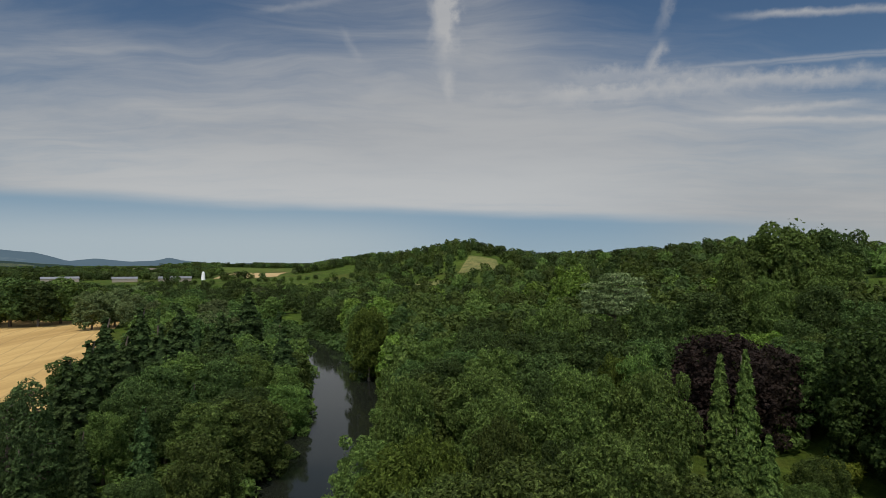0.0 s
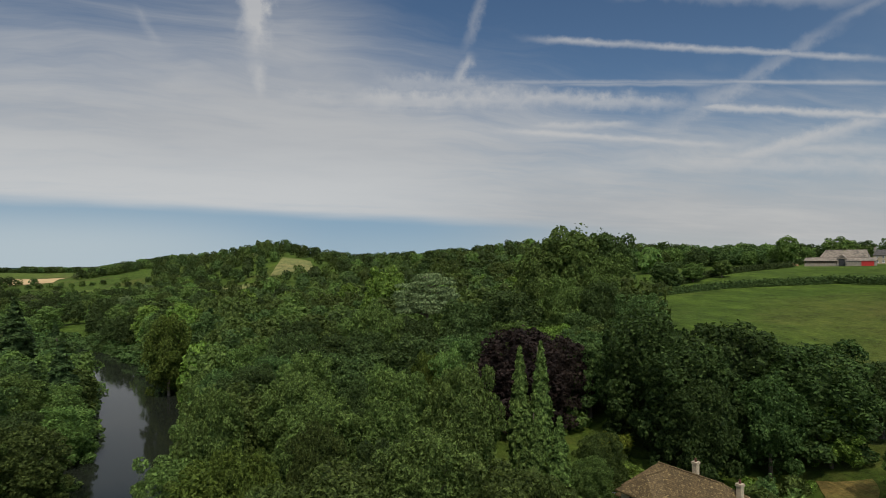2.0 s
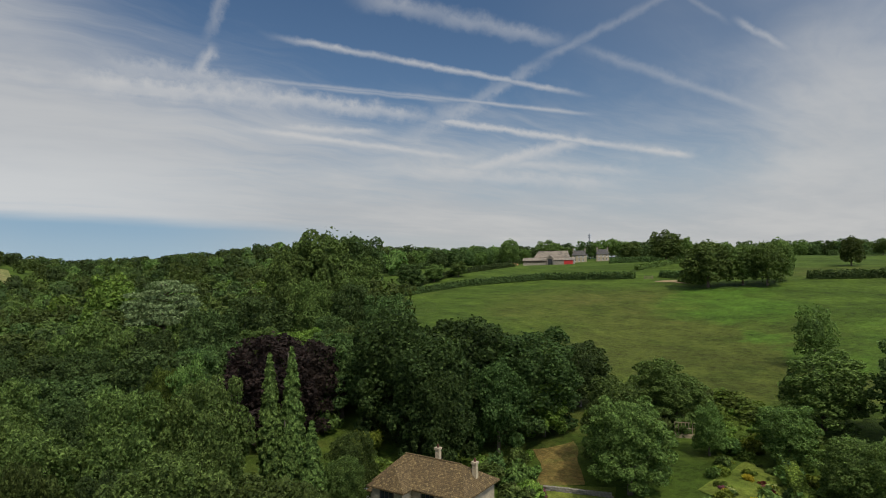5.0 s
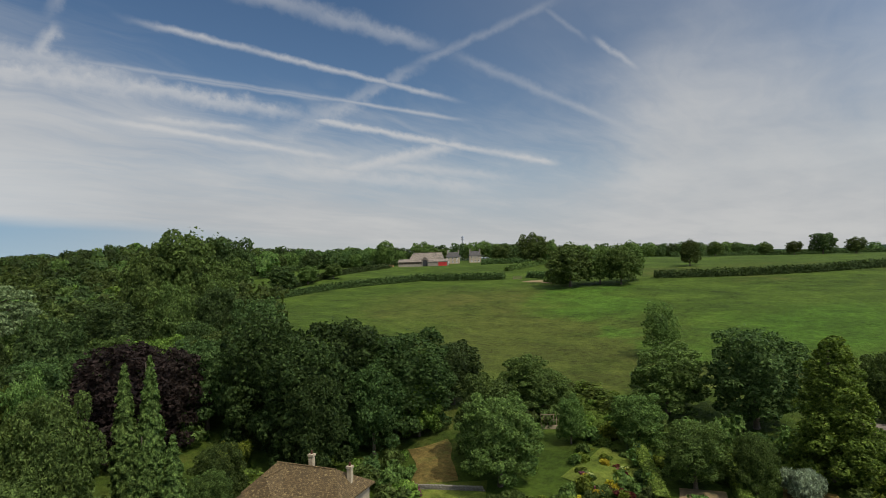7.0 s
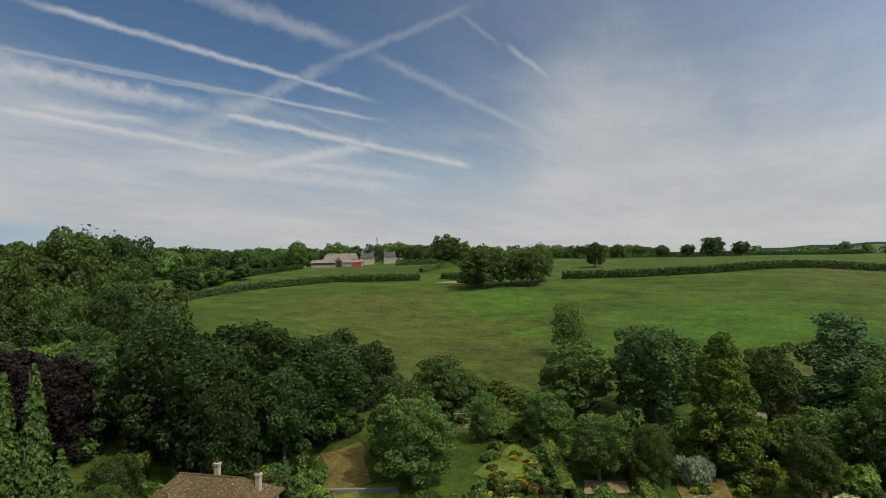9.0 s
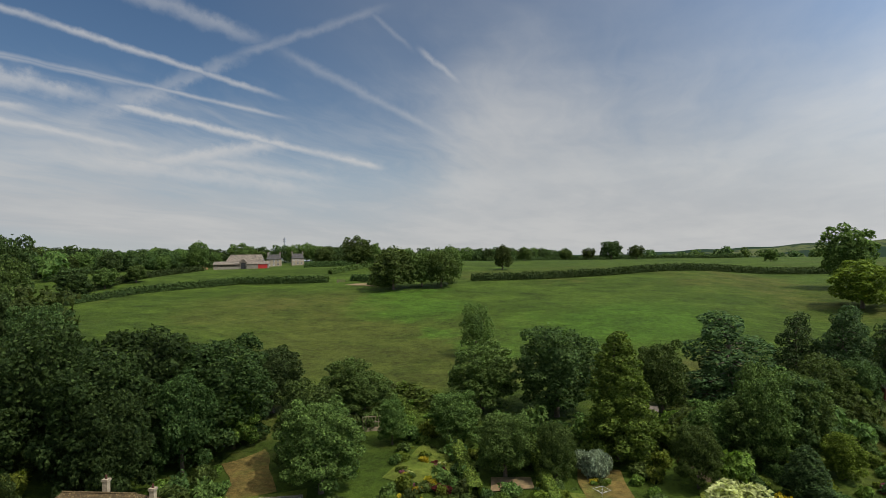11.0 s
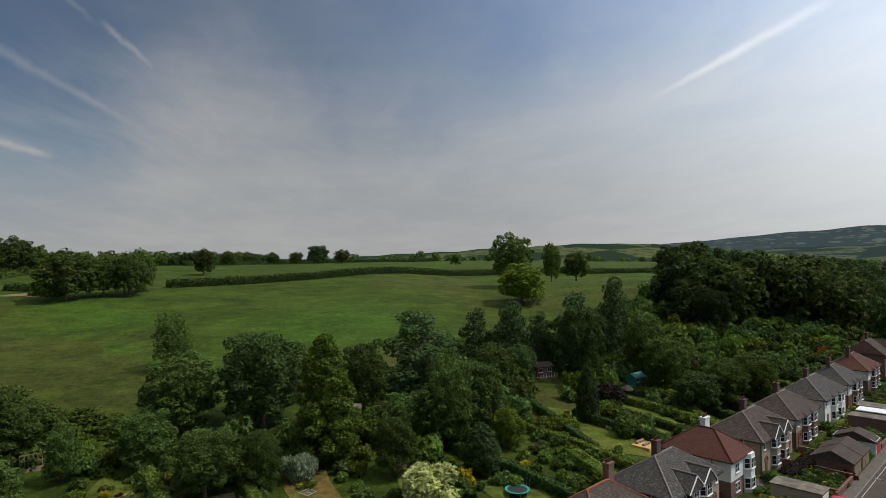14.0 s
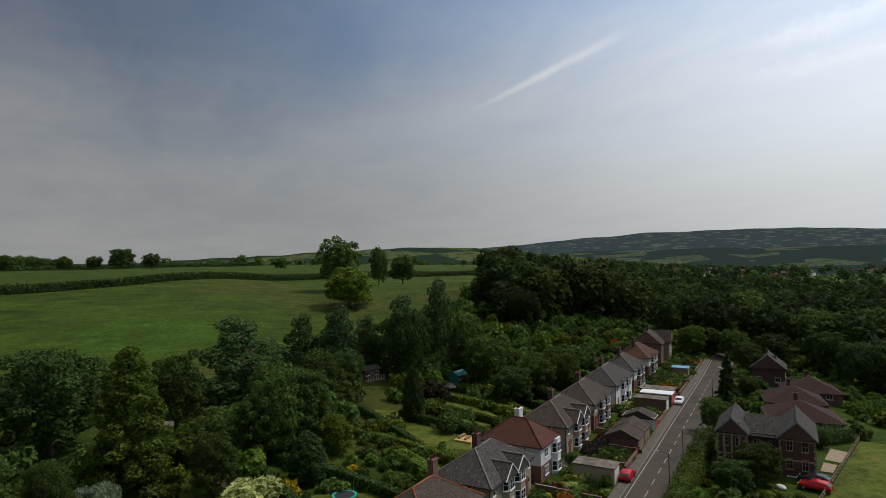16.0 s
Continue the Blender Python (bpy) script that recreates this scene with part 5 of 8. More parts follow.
def bay(parent, x, y, z0, z1, w, out, wall, frame_mat, sills, roof_mat=None, gable=None):
    """A canted bay on a front that faces -y; sills: the heights at which its windows start."""
    vs = [(x - w / 2, y), (x - w * 0.28, y - out), (x + w * 0.28, y - out), (x + w / 2, y)]
    bm = bmesh.new()
    poly_faces(bm, [(a, b, z) for z in (z0, z1) for a, b in vs],
               [(0, 1, 5, 4), (1, 2, 6, 5), (2, 3, 7, 6), (0, 3, 2, 1), (4, 5, 6, 7), (3, 0, 4, 7)])
    bb = part("bay", bm, wall, parent)
    for sill in sills:
        window(parent, x, y - out - 0.03, sill, w * 0.5, 1.45, 0, 2, 2, frame_mat)
        side = math.hypot(w * 0.22, out)
        ang = math.degrees(math.atan2(out, w * 0.22))
        window(parent, x - w * 0.39 - 0.02, y - out / 2 - 0.03, sill, side * 0.8, 1.45, -ang, 1, 2, frame_mat)
        window(parent, x + w * 0.39 + 0.02, y - out / 2 - 0.03, sill, side * 0.8, 1.45, ang, 1, 2, frame_mat)
    if gable:
        gw = w * 1.34
        rise = gw * 0.46
        g, a, b, top = roof_bm(x - gw / 2, x + gw / 2, y - out + 0.1, y + 3.4, z1 + 0.1, rise, 0.25, 0, 0, "y", 0.1)
        gr = part("bay_roof", g, roof_mat, bb)
        ridge_tiles(gr, a, b, top, M_RIDGE)
        tri = bmesh.new()
        yf = y - out - 0.02
        poly_faces(tri, [(x - gw / 2, yf, z1), (x + gw / 2, yf, z1), (x, yf, z1 + rise), (x - gw / 2, yf + 0.14, z1), (x + gw / 2, yf + 0.14, z1), (x, yf + 0.14, z1 + rise)],
                   [(0, 1, 2), (3, 5, 4), (0, 3, 4, 1), (1, 4, 5, 2), (2, 5, 3, 0)])
        part("gable", tri, gable, bb)
        for sgn in (-1, 1):
            # white bargeboard along the verge and pale lead in the valley behind it
            vs, fs = tube([(x + sgn * (gw / 2 + 0.25), yf - 0.16, z1 - 0.1), (x, yf - 0.16, z1 + rise + 0.02)], [0.085, 0.085], 4)
            bm = bmesh.new()
            poly_faces(bm, vs, fs)
            part("bargeboard", bm, frame_mat or P_WHITE, bb)
            vs, fs = tube([(x + sgn * (gw / 2 + 0.1), y + 0.0, z1 + 0.2), (x, y + 2.35, z1 + rise + 0.08)], [0.07, 0.07], 5)
            bm = bmesh.new()
            poly_faces(bm, vs, fs)
            part("valley", bm, M_RIDGE, bb)
    elif roof_mat:
        bm = bmesh.new()
        poly_faces(bm, [(a * 1.0 + (a - x) * 0.1, b - 0.12, z1) for a, b in vs] + [(x - w * 0.3, y, z1 + 0.55), (x + w * 0.3, y, z1 + 0.55)],
                   [(0, 1, 4), (1, 2, 5, 4), (2, 3, 5), (0, 4, 5, 3), (0, 3, 2, 1)])
        part("bay_roof", bm, roof_mat, bb)
    return bb


def door(parent, x, y, z, mat, w=0.95, h=2.05, arch=True, surround=None):
    bm = boxed(x - w / 2, x + w / 2, y - 0.05, y + 0.03, z, z + h)
    dd = part("door", bm, mat, parent)
    if arch:
        bm = bmesh.new()
        for k in range(9):
            a0, a1 = math.pi * k / 9, math.pi * (k + 1) / 9
            r0, r1 = w * 0.62, w * 0.62 + 0.24
            q = [(r0, a0), (r1, a0), (r1, a1), (r0, a1)]
            pts = [(x + r * math.cos(a), yy, z + h - 0.3 + r * math.sin(a)) for yy in (y - 0.1, y + 0.02) for r, a in q]
            poly_faces(bm, pts, [(0, 1, 2, 3), (7, 6, 5, 4), (1, 5, 6, 2), (0, 3, 7, 4), (0, 4, 5, 1), (2, 6, 7, 3)])
        part("arch", bm, surround or W_BRICK, dd)
    part("door_handle", boxed(x + w * 0.3, x + w * 0.3 + 0.05, y - 0.11, y - 0.04, z + 1.0, z + 1.12), P_GREY, dd)
    return dd


# the street's own frame: s metres along it from the near end, off metres to its north-east side
ROAD0, ROAD_DIR, ROAD_TURN = Vector((65.0, -55.0)), Vector((0.59, -0.807)), math.degrees(math.atan2(-0.807, 0.59))
ROAD_N = Vector((0.807, 0.59))


def street_xy(s, off):
    p = ROAD0 + ROAD_DIR * s + ROAD_N * off
    return p.x, p.y


def street_pose(s, off, z=None, turn=0.0):
    x, y = street_xy(s, off)
    return pose(x, y, land_at(x, y) if z is None else z, 0, 0, ROAD_TURN + turn)


def semi(s0, s1, label, wall, lower, roof, chim, front=12.0, depth=8.4, eaves=5.1, rise=2.9, gable=None, arch=True, frame_mat=None, chim_at=(0.34,), bays=(0.36, 0.64), hip1=1.0, ridge=None):
    """A two-storey house of the row; x runs along the street, the front faces -y, towards it."""
    w = s1 - s0
    root = new("house")
    root.matrix_world = street_pose(s0, front)
    root.location.z = land_at(*street_xy((s0 + s1) / 2, front + 2)) - 0.15
    tagged(root, label, "house")
    if lower is wall:
        part("wall", boxed(0, w, 0, depth, -0.6, eaves), wall, root)
    else:
        part("wall", boxed(0, w, 0, depth, 2.7, eaves), wall, root)
        part("lower_wall", boxed(0.03, w - 0.03, 0.03, depth - 0.03, -0.6, 2.7), lower, root)
    bm, a, b, top = roof_bm(0, w, 0, depth, eaves, rise, 0.4, 1.0, hip1)
    r = part("roof", bm, roof, root)
    ridge_tiles(r, a, b, top - 0.02, ridge or M_RIDGE)
    hip_tiles(r, 0, w, 0, depth, eaves, a, b, top, ridge or M_RIDGE)
    for f in chim_at:
        chimney(root, w * f, depth * 0.5 + 0.3, eaves + rise - 1.1, eaves + rise + 1.7, chim, 1.1, 0.75, 4)
    for f in bays:
        bay(root, w * f, 0, -0.4, eaves - 0.15, 2.7, 0.75, lower if lower is not wall else wall, frame_mat, (0.75, 3.35), roof, gable)
    for f in (0.07, 0.93):
        window(root, w * f, -0.03, 3.6, 0.7, 1.1, 0, 1, 2, frame_mat)
    for f in (0.12, 0.88):
        door(root, w * f, 0, 0.05, W_PLANK, arch=arch)
    window(root, -0.03, depth * 0.35, 3.6, 0.8, 1.2, -90, 1, 2, frame_mat)
    window(root, -0.03, depth * 0.62, 3.5, 0.6, 1.0, -90, 1, 2, frame_mat)
    window(root, -0.03, depth * 0.5, 0.9, 0.8, 1.2, -90, 1, 2, frame_mat)
    # gutter and downpipe
    part("gutter", boxed(-0.42, w + 0.42, -0.5, -0.38, eaves - 0.42, eaves - 0.3), P_BLACK, root)
    part("downpipe", boxed(-0.09, -0.01, 0.1, 0.18, -0.3, eaves - 0.3), P_BLACK, root)
    return root


semi(-31.5, -19.0, "brown-roofed house with orange hip tiles and brick chimney", W_BEIGE, W_BEIGE, R_BROWN, W_BRICK, chim_at=(0.72,), gable=None, ridge=R_ORANGE)
semi(-16.4, -3.2, "beige pebbledash house with grey slate hipped roof", W_BEIGE, W_BEIGE, R_SLATE, W_DARKBRICK, gable=W_TIMBER, chim_at=(0.40,))
semi(12.7, 26.6, "beige pebbledash house with brown-grey slate roof", W_BEIGE, W_BEIGE, R_BROWN, W_DARKBRICK, gable=W_BRICK, chim_at=(0.4,))
semi(28.9, 41.6, "brown brick house with grey-brown hipped roof", W_BEIGE, W_BRICK, R_BROWN, W_DARKBRICK, gable=None, chim_at=(0.4,))
semi(46.0, 60.8, "white rendered house with grey slate hipped roof", W_WHITE, W_WHITE, R_SLATE, W_DARKBRICK, chim_at=(0.36,), arch=False)
semi(63.5, 75.4, "white rendered house with plain grey roof", W_WHITE, W_BRICK, R_SLATE, W_DARKBRICK, chim_at=(0.34,), arch=False)
semi(80.8, 92.5, "white house with red-brown tiled roof", W_WHITE, W_BRICK, R_RED, W_DARKBRICK, chim_at=(0.3,), arch=False)


def white_house():
    """The white house with a red-brown roof and a white chimney."""
    root = new("house")
    root.matrix_world = street_pose(-0.2, 11.6)
    root.location.z = land_at(*street_xy(4, 14)) - 0.15
    tagged(root, "white rendered house with red-brown tiled roof and white chimney", "house")
    part("wall", boxed(0, 7.2, 0, 9.6, 2.6, 5.6), W_WHITE, root)
    part("lower_wall", boxed(0.04, 7.16, 0.04, 9.56, -0.6, 2.6), W_BRICK, root)
    bm, a, b, top = roof_bm(0, 7.2, 0, 9.6, 5.6, 2.8, 0.45, 1.0, 1.0, "y")
    r = part("roof", bm, R_RED, root)
    ridge_tiles(r, a, b, top - 0.02, R_RED)
    hip_tiles(r, 0, 7.2, 0, 9.6, 5.6, a, b, top, R_RED, 0.45)
    part("rear_wing", boxed(3.0, 10.2, 3.6, 9.2, -0.5, 5.3), W_WHITE, root)
    bm, a, b, top = roof_bm(3.0, 10.2, 3.6, 9.2, 5.3, 2.6, 0.4, 1.0, 1.0, "x")
    part("rear_roof", bm, R_RED, root)
    bm, a, b, top = roof_bm(7.2, 10.0, 0.9, 4.0, 2.7, 1.5, 0.35, 1.0, 1.0, "y")
    part("porch_roof", bm, R_RED, root)
    part("porch_wall", boxed(7.25, 9.9, 1.2, 3.8, -0.5, 2.6), W_BRICK, root)
    chimney(root, 4.9, 5.4, 6.4, 9.5, W_WHITE, 1.5, 0.8, 4)
    bay(root, 5.7, 0, -0.4, 5.4, 2.6, 0.8, W_WHITE, P_WHITE, (0.7, 3.4))
    window(root, 2.2, -0.03, 3.5, 1.3, 1.2, 0, 2, 2)
    window(root, 2.2, -0.03, 0.9, 1.5, 1.3, 0, 3, 2)
    window(root, -0.03, 6.0, 3.7, 0.6, 0.9, -90, 1, 1)
    part("downpipe", boxed(-0.1, -0.01, 2.4, 2.5, -0.3, 5.3), P_BLACK, root)
    door(root, 8.6, 1.18, 0.0, W_PLANK)


white_house()


def end_house():
    """The last house of the row: a gable with dark framing towards the street."""
    root = new("house")
    root.matrix_world = street_pose(99, 12.0)
    root.location.z = land_at(*street_xy(104, 14))
    tagged(root, "brick house with half-timbered gable and brown roof", "house")
    part("wall", boxed(0, 10, 0, 8, -0.6, 5.3), W_BRICK, root)
    bm, a, b, top = roof_bm(0, 10, 0, 8, 5.3, 3.4, 0.4, 0, 1)
    part("roof", bm, R_BROWN, root)
    bm, a, b, top = roof_bm(5.5, 10, -1.5, 6, 5.3, 3.0, 0.35, 0, 0, "y")
    part("front_roof", bm, R_BROWN, root)
    part("front_wall", boxed(5.6, 9.9, -1.4, 0, -0.6, 5.3), W_BEIGE, root)
    g = bmesh.new()
    poly_faces(g, [(5.6, -1.88, 5.3), (9.9, -1.88, 5.3), (7.75, -1.88, 8.1), (5.6, -1.7, 5.3), (9.9, -1.7, 5.3), (7.75, -1.7, 8.1)],
               [(0, 1, 2), (3, 5, 4), (0, 3, 4, 1), (1, 4, 5, 2), (2, 5, 3, 0)])
    part("gable", g, W_BEIGE, root)
    g = bmesh.new()
    poly_faces(g, [(-0.43, 0.0, 5.3), (-0.43, 8, 5.3), (-0.43, 4, 8.5), (-0.28, 0, 5.3), (-0.28, 8, 5.3), (-0.28, 4, 8.5)],
               [(0, 1, 2), (3, 5, 4), (0, 3, 4, 1), (1, 4, 5, 2), (2, 5, 3, 0)])
    part("gable", g, W_BRICK, root)
    for k in range(5):
        x = 6.1 + k * 0.8
        part("timber", boxed(x - 0.07, x + 0.07, -1.94, -1.885, 5.3, 5.9 + (1.4 - abs(k - 2) * 0.7)), W_TIMBER, root)
    window(root, 7.7, -1.45, 3.3, 1.8, 1.3, 0, 3, 2)
    window(root, 7.7, -1.45, 0.7, 1.8, 1.4, 0, 3, 2)
    chimney(root, 3.4, 4.3, 7.6, 10.2, W_DARKBRICK)


end_house()


def brick_house():
    """The large dark brick house across the street, two gables with a lower range between them."""
    root = new("house")
    root.matrix_world = street_pose(19.5, -16.6, None, 0)
    root.location.z = -0.9
    tagged(root, "dark red brick house with two gables and slate roof", "house")

    def wing(y0, y1, x0, x1, eaves, rise, brick):
        # the gable faces -x; pale quoins stand at its corners
        ym = (y0 + y1) / 2
        part("wall", boxed(x0, x1, y0, y1, -1.6, eaves), brick, root)
        bm, a, b, top = roof_bm(x0, x1, y0, y1, eaves, rise, 0.35, 0, 0, "x")
        r = part("roof", bm, R_SLATE, root)
        ridge_tiles(r, a, b, top, R_SLATE)
        for xg in (x0 - 0.40, x1 + 0.2):
            g = bmesh.new()
            poly_faces(g, [(xg, y0 - 0.2, eaves - 0.15), (xg, y1 + 0.2, eaves - 0.15), (xg, ym, eaves + rise - 0.06), (xg + 0.2, y0 - 0.2, eaves - 0.15), (xg + 0.2, y1 + 0.2, eaves - 0.15), (xg + 0.2, ym, eaves + rise - 0.06)],
                       [(0, 2, 1), (3, 4, 5), (0, 1, 4, 3), (1, 2, 5, 4), (2, 0, 3, 5)])
            part("gable", g, brick, root)
        for yq in (y0, y1):
            for k in range(14):
                w = 0.22 if k % 2 else 0.34
                part("quoin", boxed(x0 - 0.03, x0 + 0.02, yq - (w if yq == y1 else -0.0), yq + (w if yq == y0 else 0.0), 0.1 + k * 0.46, 0.46 + k * 0.46), W_STONE, root)
        for sgn in (-1, 1):
            half = (y1 - y0) / 2 + 0.35
            v = Vector((0, sgn * half, -(rise + 0.18)))
            bm = bmesh.new()
            p0, p1 = Vector((x0 - 0.47, ym, eaves + rise - 0.12)), Vector((x0 - 0.47, ym, eaves + rise - 0.12)) + v
            poly_faces(bm, [p0 + Vector(o) for o in ((0, 0, 0.12), (0.06, 0, 0.12), (0.06, 0, -0.14), (0, 0, -0.14))] + [p1 + Vector(o) for o in ((0, 0, 0.12), (0.06, 0, 0.12), (0.06, 0, -0.14), (0, 0, -0.14))],
                       [(0, 1, 2, 3), (7, 6, 5, 4), (0, 4, 5, 1), (1, 5, 6, 2), (2, 6, 7, 3), (3, 7, 4, 0)])
            part("bargeboard", bm, P_GREY, root)

    wing(2.4, 6.6, 0, 9.5, 6.7, 2.2, W_DARKBRICK)
    wing(-6.6, -1.8, 0.5, 10.5, 6.6, 2.5, W_DARKBRICK)
    part("middle_wall", boxed(2.2, 8.5, -2.0, 2.4, -1.0, 6.2), W_DARKBRICK, root)
    bm, a, b, top = roof_bm(2.2, 8.5, -2.2, 2.6, 6.0, 2.4, 0.3, 0, 0, "y")
    part("middle_roof", bm, R_SLATE, root)
    for y, z in ((-5.2, 4.6), (-3.2, 4.6), (-5.2, 1.9), (-3.2, 1.9)):
        window(root, 0.47, y, z, 0.85, 1.6, -90, 2, 2, W_STONE)
    for y, z in ((3.6, 4.4), (5.4, 4.4), (3.6, 1.4), (5.4, 1.4)):
        window(root, -0.03, y, z, 0.8, 1.4, -90, 2, 2, W_STONE)
    for y, z in ((-0.9, 3.9), (1.2, 3.9), (-0.9, 1.0), (1.2, 1.0)):
        window(root, 2.17, y, z, 0.9, 1.4, -90, 2, 2, W_STONE)
    part("garage_door", boxed(0.42, 0.49, -5.6, -2.8, -1.3, 0.9), P_WHITE, root, "white roller garage door")
    for y in (3.45, 4.5, 5.55):
        part("pilaster", boxed(-0.07, 0.0, y - 0.16, y + 0.16, 0, 7.0 + 1.2), W_STONE, root)
    for z in (3.1, 6.0):
        part("string_course", boxed(-0.05, 0.0, 2.4, 6.6, z, z + 0.2), W_STONE, root)
        part("string_course", boxed(0.44, 0.5, -6.4, -2.0, z, z + 0.2), W_STONE, root)


brick_house()


def plain_house(s, off, w, d, eaves, rise, wall, roof, label, turn=0.0, hip=1.0, z=None):
    root = new("house")
    root.matrix_world = street_pose(s, off, z, turn)
    tagged(root, label, "house")
    part("wall", boxed(-w / 2, w / 2, -d / 2, d / 2, -1.5, eaves), wall, root)
    bm, a, b, top = roof_bm(-w / 2, w / 2, -d / 2, d / 2, eaves, rise, 0.4, hip, hip)
    r = part("roof", bm, roof, root)
    ridge_tiles(r, a, b, top - 0.02, roof)
    if hip < 0.5:
        for sgn in (-1, 1):
            x = sgn * (w / 2 + 0.43)
            g = bmesh.new()
            poly_faces(g, [(x, -d / 2, eaves), (x, d / 2, eaves), (x, 0, eaves + rise - 0.1), (x - sgn * 0.2, -d / 2, eaves), (x - sgn * 0.2, d / 2, eaves), (x - sgn * 0.2, 0, eaves + rise - 0.1)],
                       [(0, 1, 2), (3, 5, 4), (0, 3, 4, 1), (1, 4, 5, 2), (2, 5, 3, 0)])
            part("gable", g, wall, root)
    for k in (-0.28, 0.28):
        window(root, w * k, -d / 2 - 0.03, 0.9, 1.5, 1.3, 0, 3, 1)
        window(root, -w / 2 - 0.03, d * k, 0.9, 1.2, 1.2, -90, 2, 1)
    chimney(root, w * 0.2, 0.4, eaves + rise - 1.0, eaves + rise + 0.9, W_DARKBRICK, 0.8, 0.6, 2)
    return root


plain_house(50, -21.7, 10, 12, 2.4, 2.7, W_BRICK, R_DARKRED, "low brown-roofed bungalow with pale dormer", 8)
plain_house(64.5, -20.5, 10, 11, 2.4, 2.7, W_BRICK, R_DARKRED, "low brown-roofed bungalow behind garden hedges", 8)
plain_house(77.5, -24.0, 9, 11, 2.4, 2.7, W_BRICK, R_DARKRED, "low brown-roofed bungalow with hipped roof", 8)
plain_house(91.5, -15.5, 8, 7.5, 4.4, 3.2, W_DARKBRICK, R_SLATE, "brick house with slate roof and side gable", 0, 0.0)


def stone_cottage():
    """The house below the wood: hipped stone-tiled roof, a wing towards the drive, two chimneys."""
    root = new("house")
    root.matrix_world = pose(47.3, 56.9, land_at(47.3, 56.9) - 0.1, 0, 0, math.degrees(math.atan2(-0.966, 0.26))) @ Matrix.Diagonal((1.26, 1.1, 1.03, 1))
    tagged(root, "cream stone house with mossy brown tiled hipped roof", "house")
    e = 6.2
    part("wall", boxed(-4.3, 5.4, -3.3, 3.3, -0.8, e), W_STONE, root)
    bm, a, b, top = roof_bm(-4.3, 5.4, -3.3, 3.3, e, 2.2, 0.45, 0.45, 0.62)
    r = part("roof", bm, R_STONE, root)
    ridge_tiles(r, a, b, top - 0.03, R_STONE)
    part("wing_wall", boxed(-3.9, -0.3, -4.9, -3.3, -0.8, e), W_STONE, root)
    bm, a, b, top = roof_bm(-3.9, -0.3, -4.9, 0.6, e, 1.8, 0.4, 0.8, 0.0, "y")
    r = part("wing_roof", bm, R_STONE, root)
    ridge_tiles(r, a, b, top - 0.03, R_STONE)
    part("side_wall", boxed(-6.0, -4.3, -2.4, 2.2, -0.8, 4.2), W_STONE, root)
    bm, a, b, top = roof_bm(-6.0, -4.1, -2.4, 2.2, 4.2, 1.4, 0.3, 1.0, 1.0, "y")
    part("side_roof", bm, R_STONE, root)
    chimney(root, 0.1, 1.3, e + 1.0, e + 3.1, W_STONE, 0.45, 0.5, 1)
    chimney(root, 4.75, 0.5, e + 0.1, e + 2.6, W_STONE, 0.42, 0.5, 1)
    window(root, -2.1, -4.93, e - 1.75, 1.6, 1.25, 0, 3, 1, W_TIMBER)
    window(root, 1.6, -3.33, e - 1.75, 1.5, 1.25, 0, 3, 1, W_TIMBER)
    window(root, 4.1, -3.33, e - 1.75, 1.3, 1.25, 0, 2, 1, W_TIMBER)
    window(root, 1.6, -3.33, 0.8, 1.5, 1.3, 0, 3, 1, W_TIMBER)
    window(root, -2.1, -4.93, 0.8, 1.6, 1.3, 0, 3, 1, W_TIMBER)
    window(root, -6.03, -0.2, 1.6, 0.6, 1.2, -90, 1, 1, W_TIMBER)
    door(root, 0.2, -3.3, 0.0, W_TIMBER, arch=False)


stone_cottage()


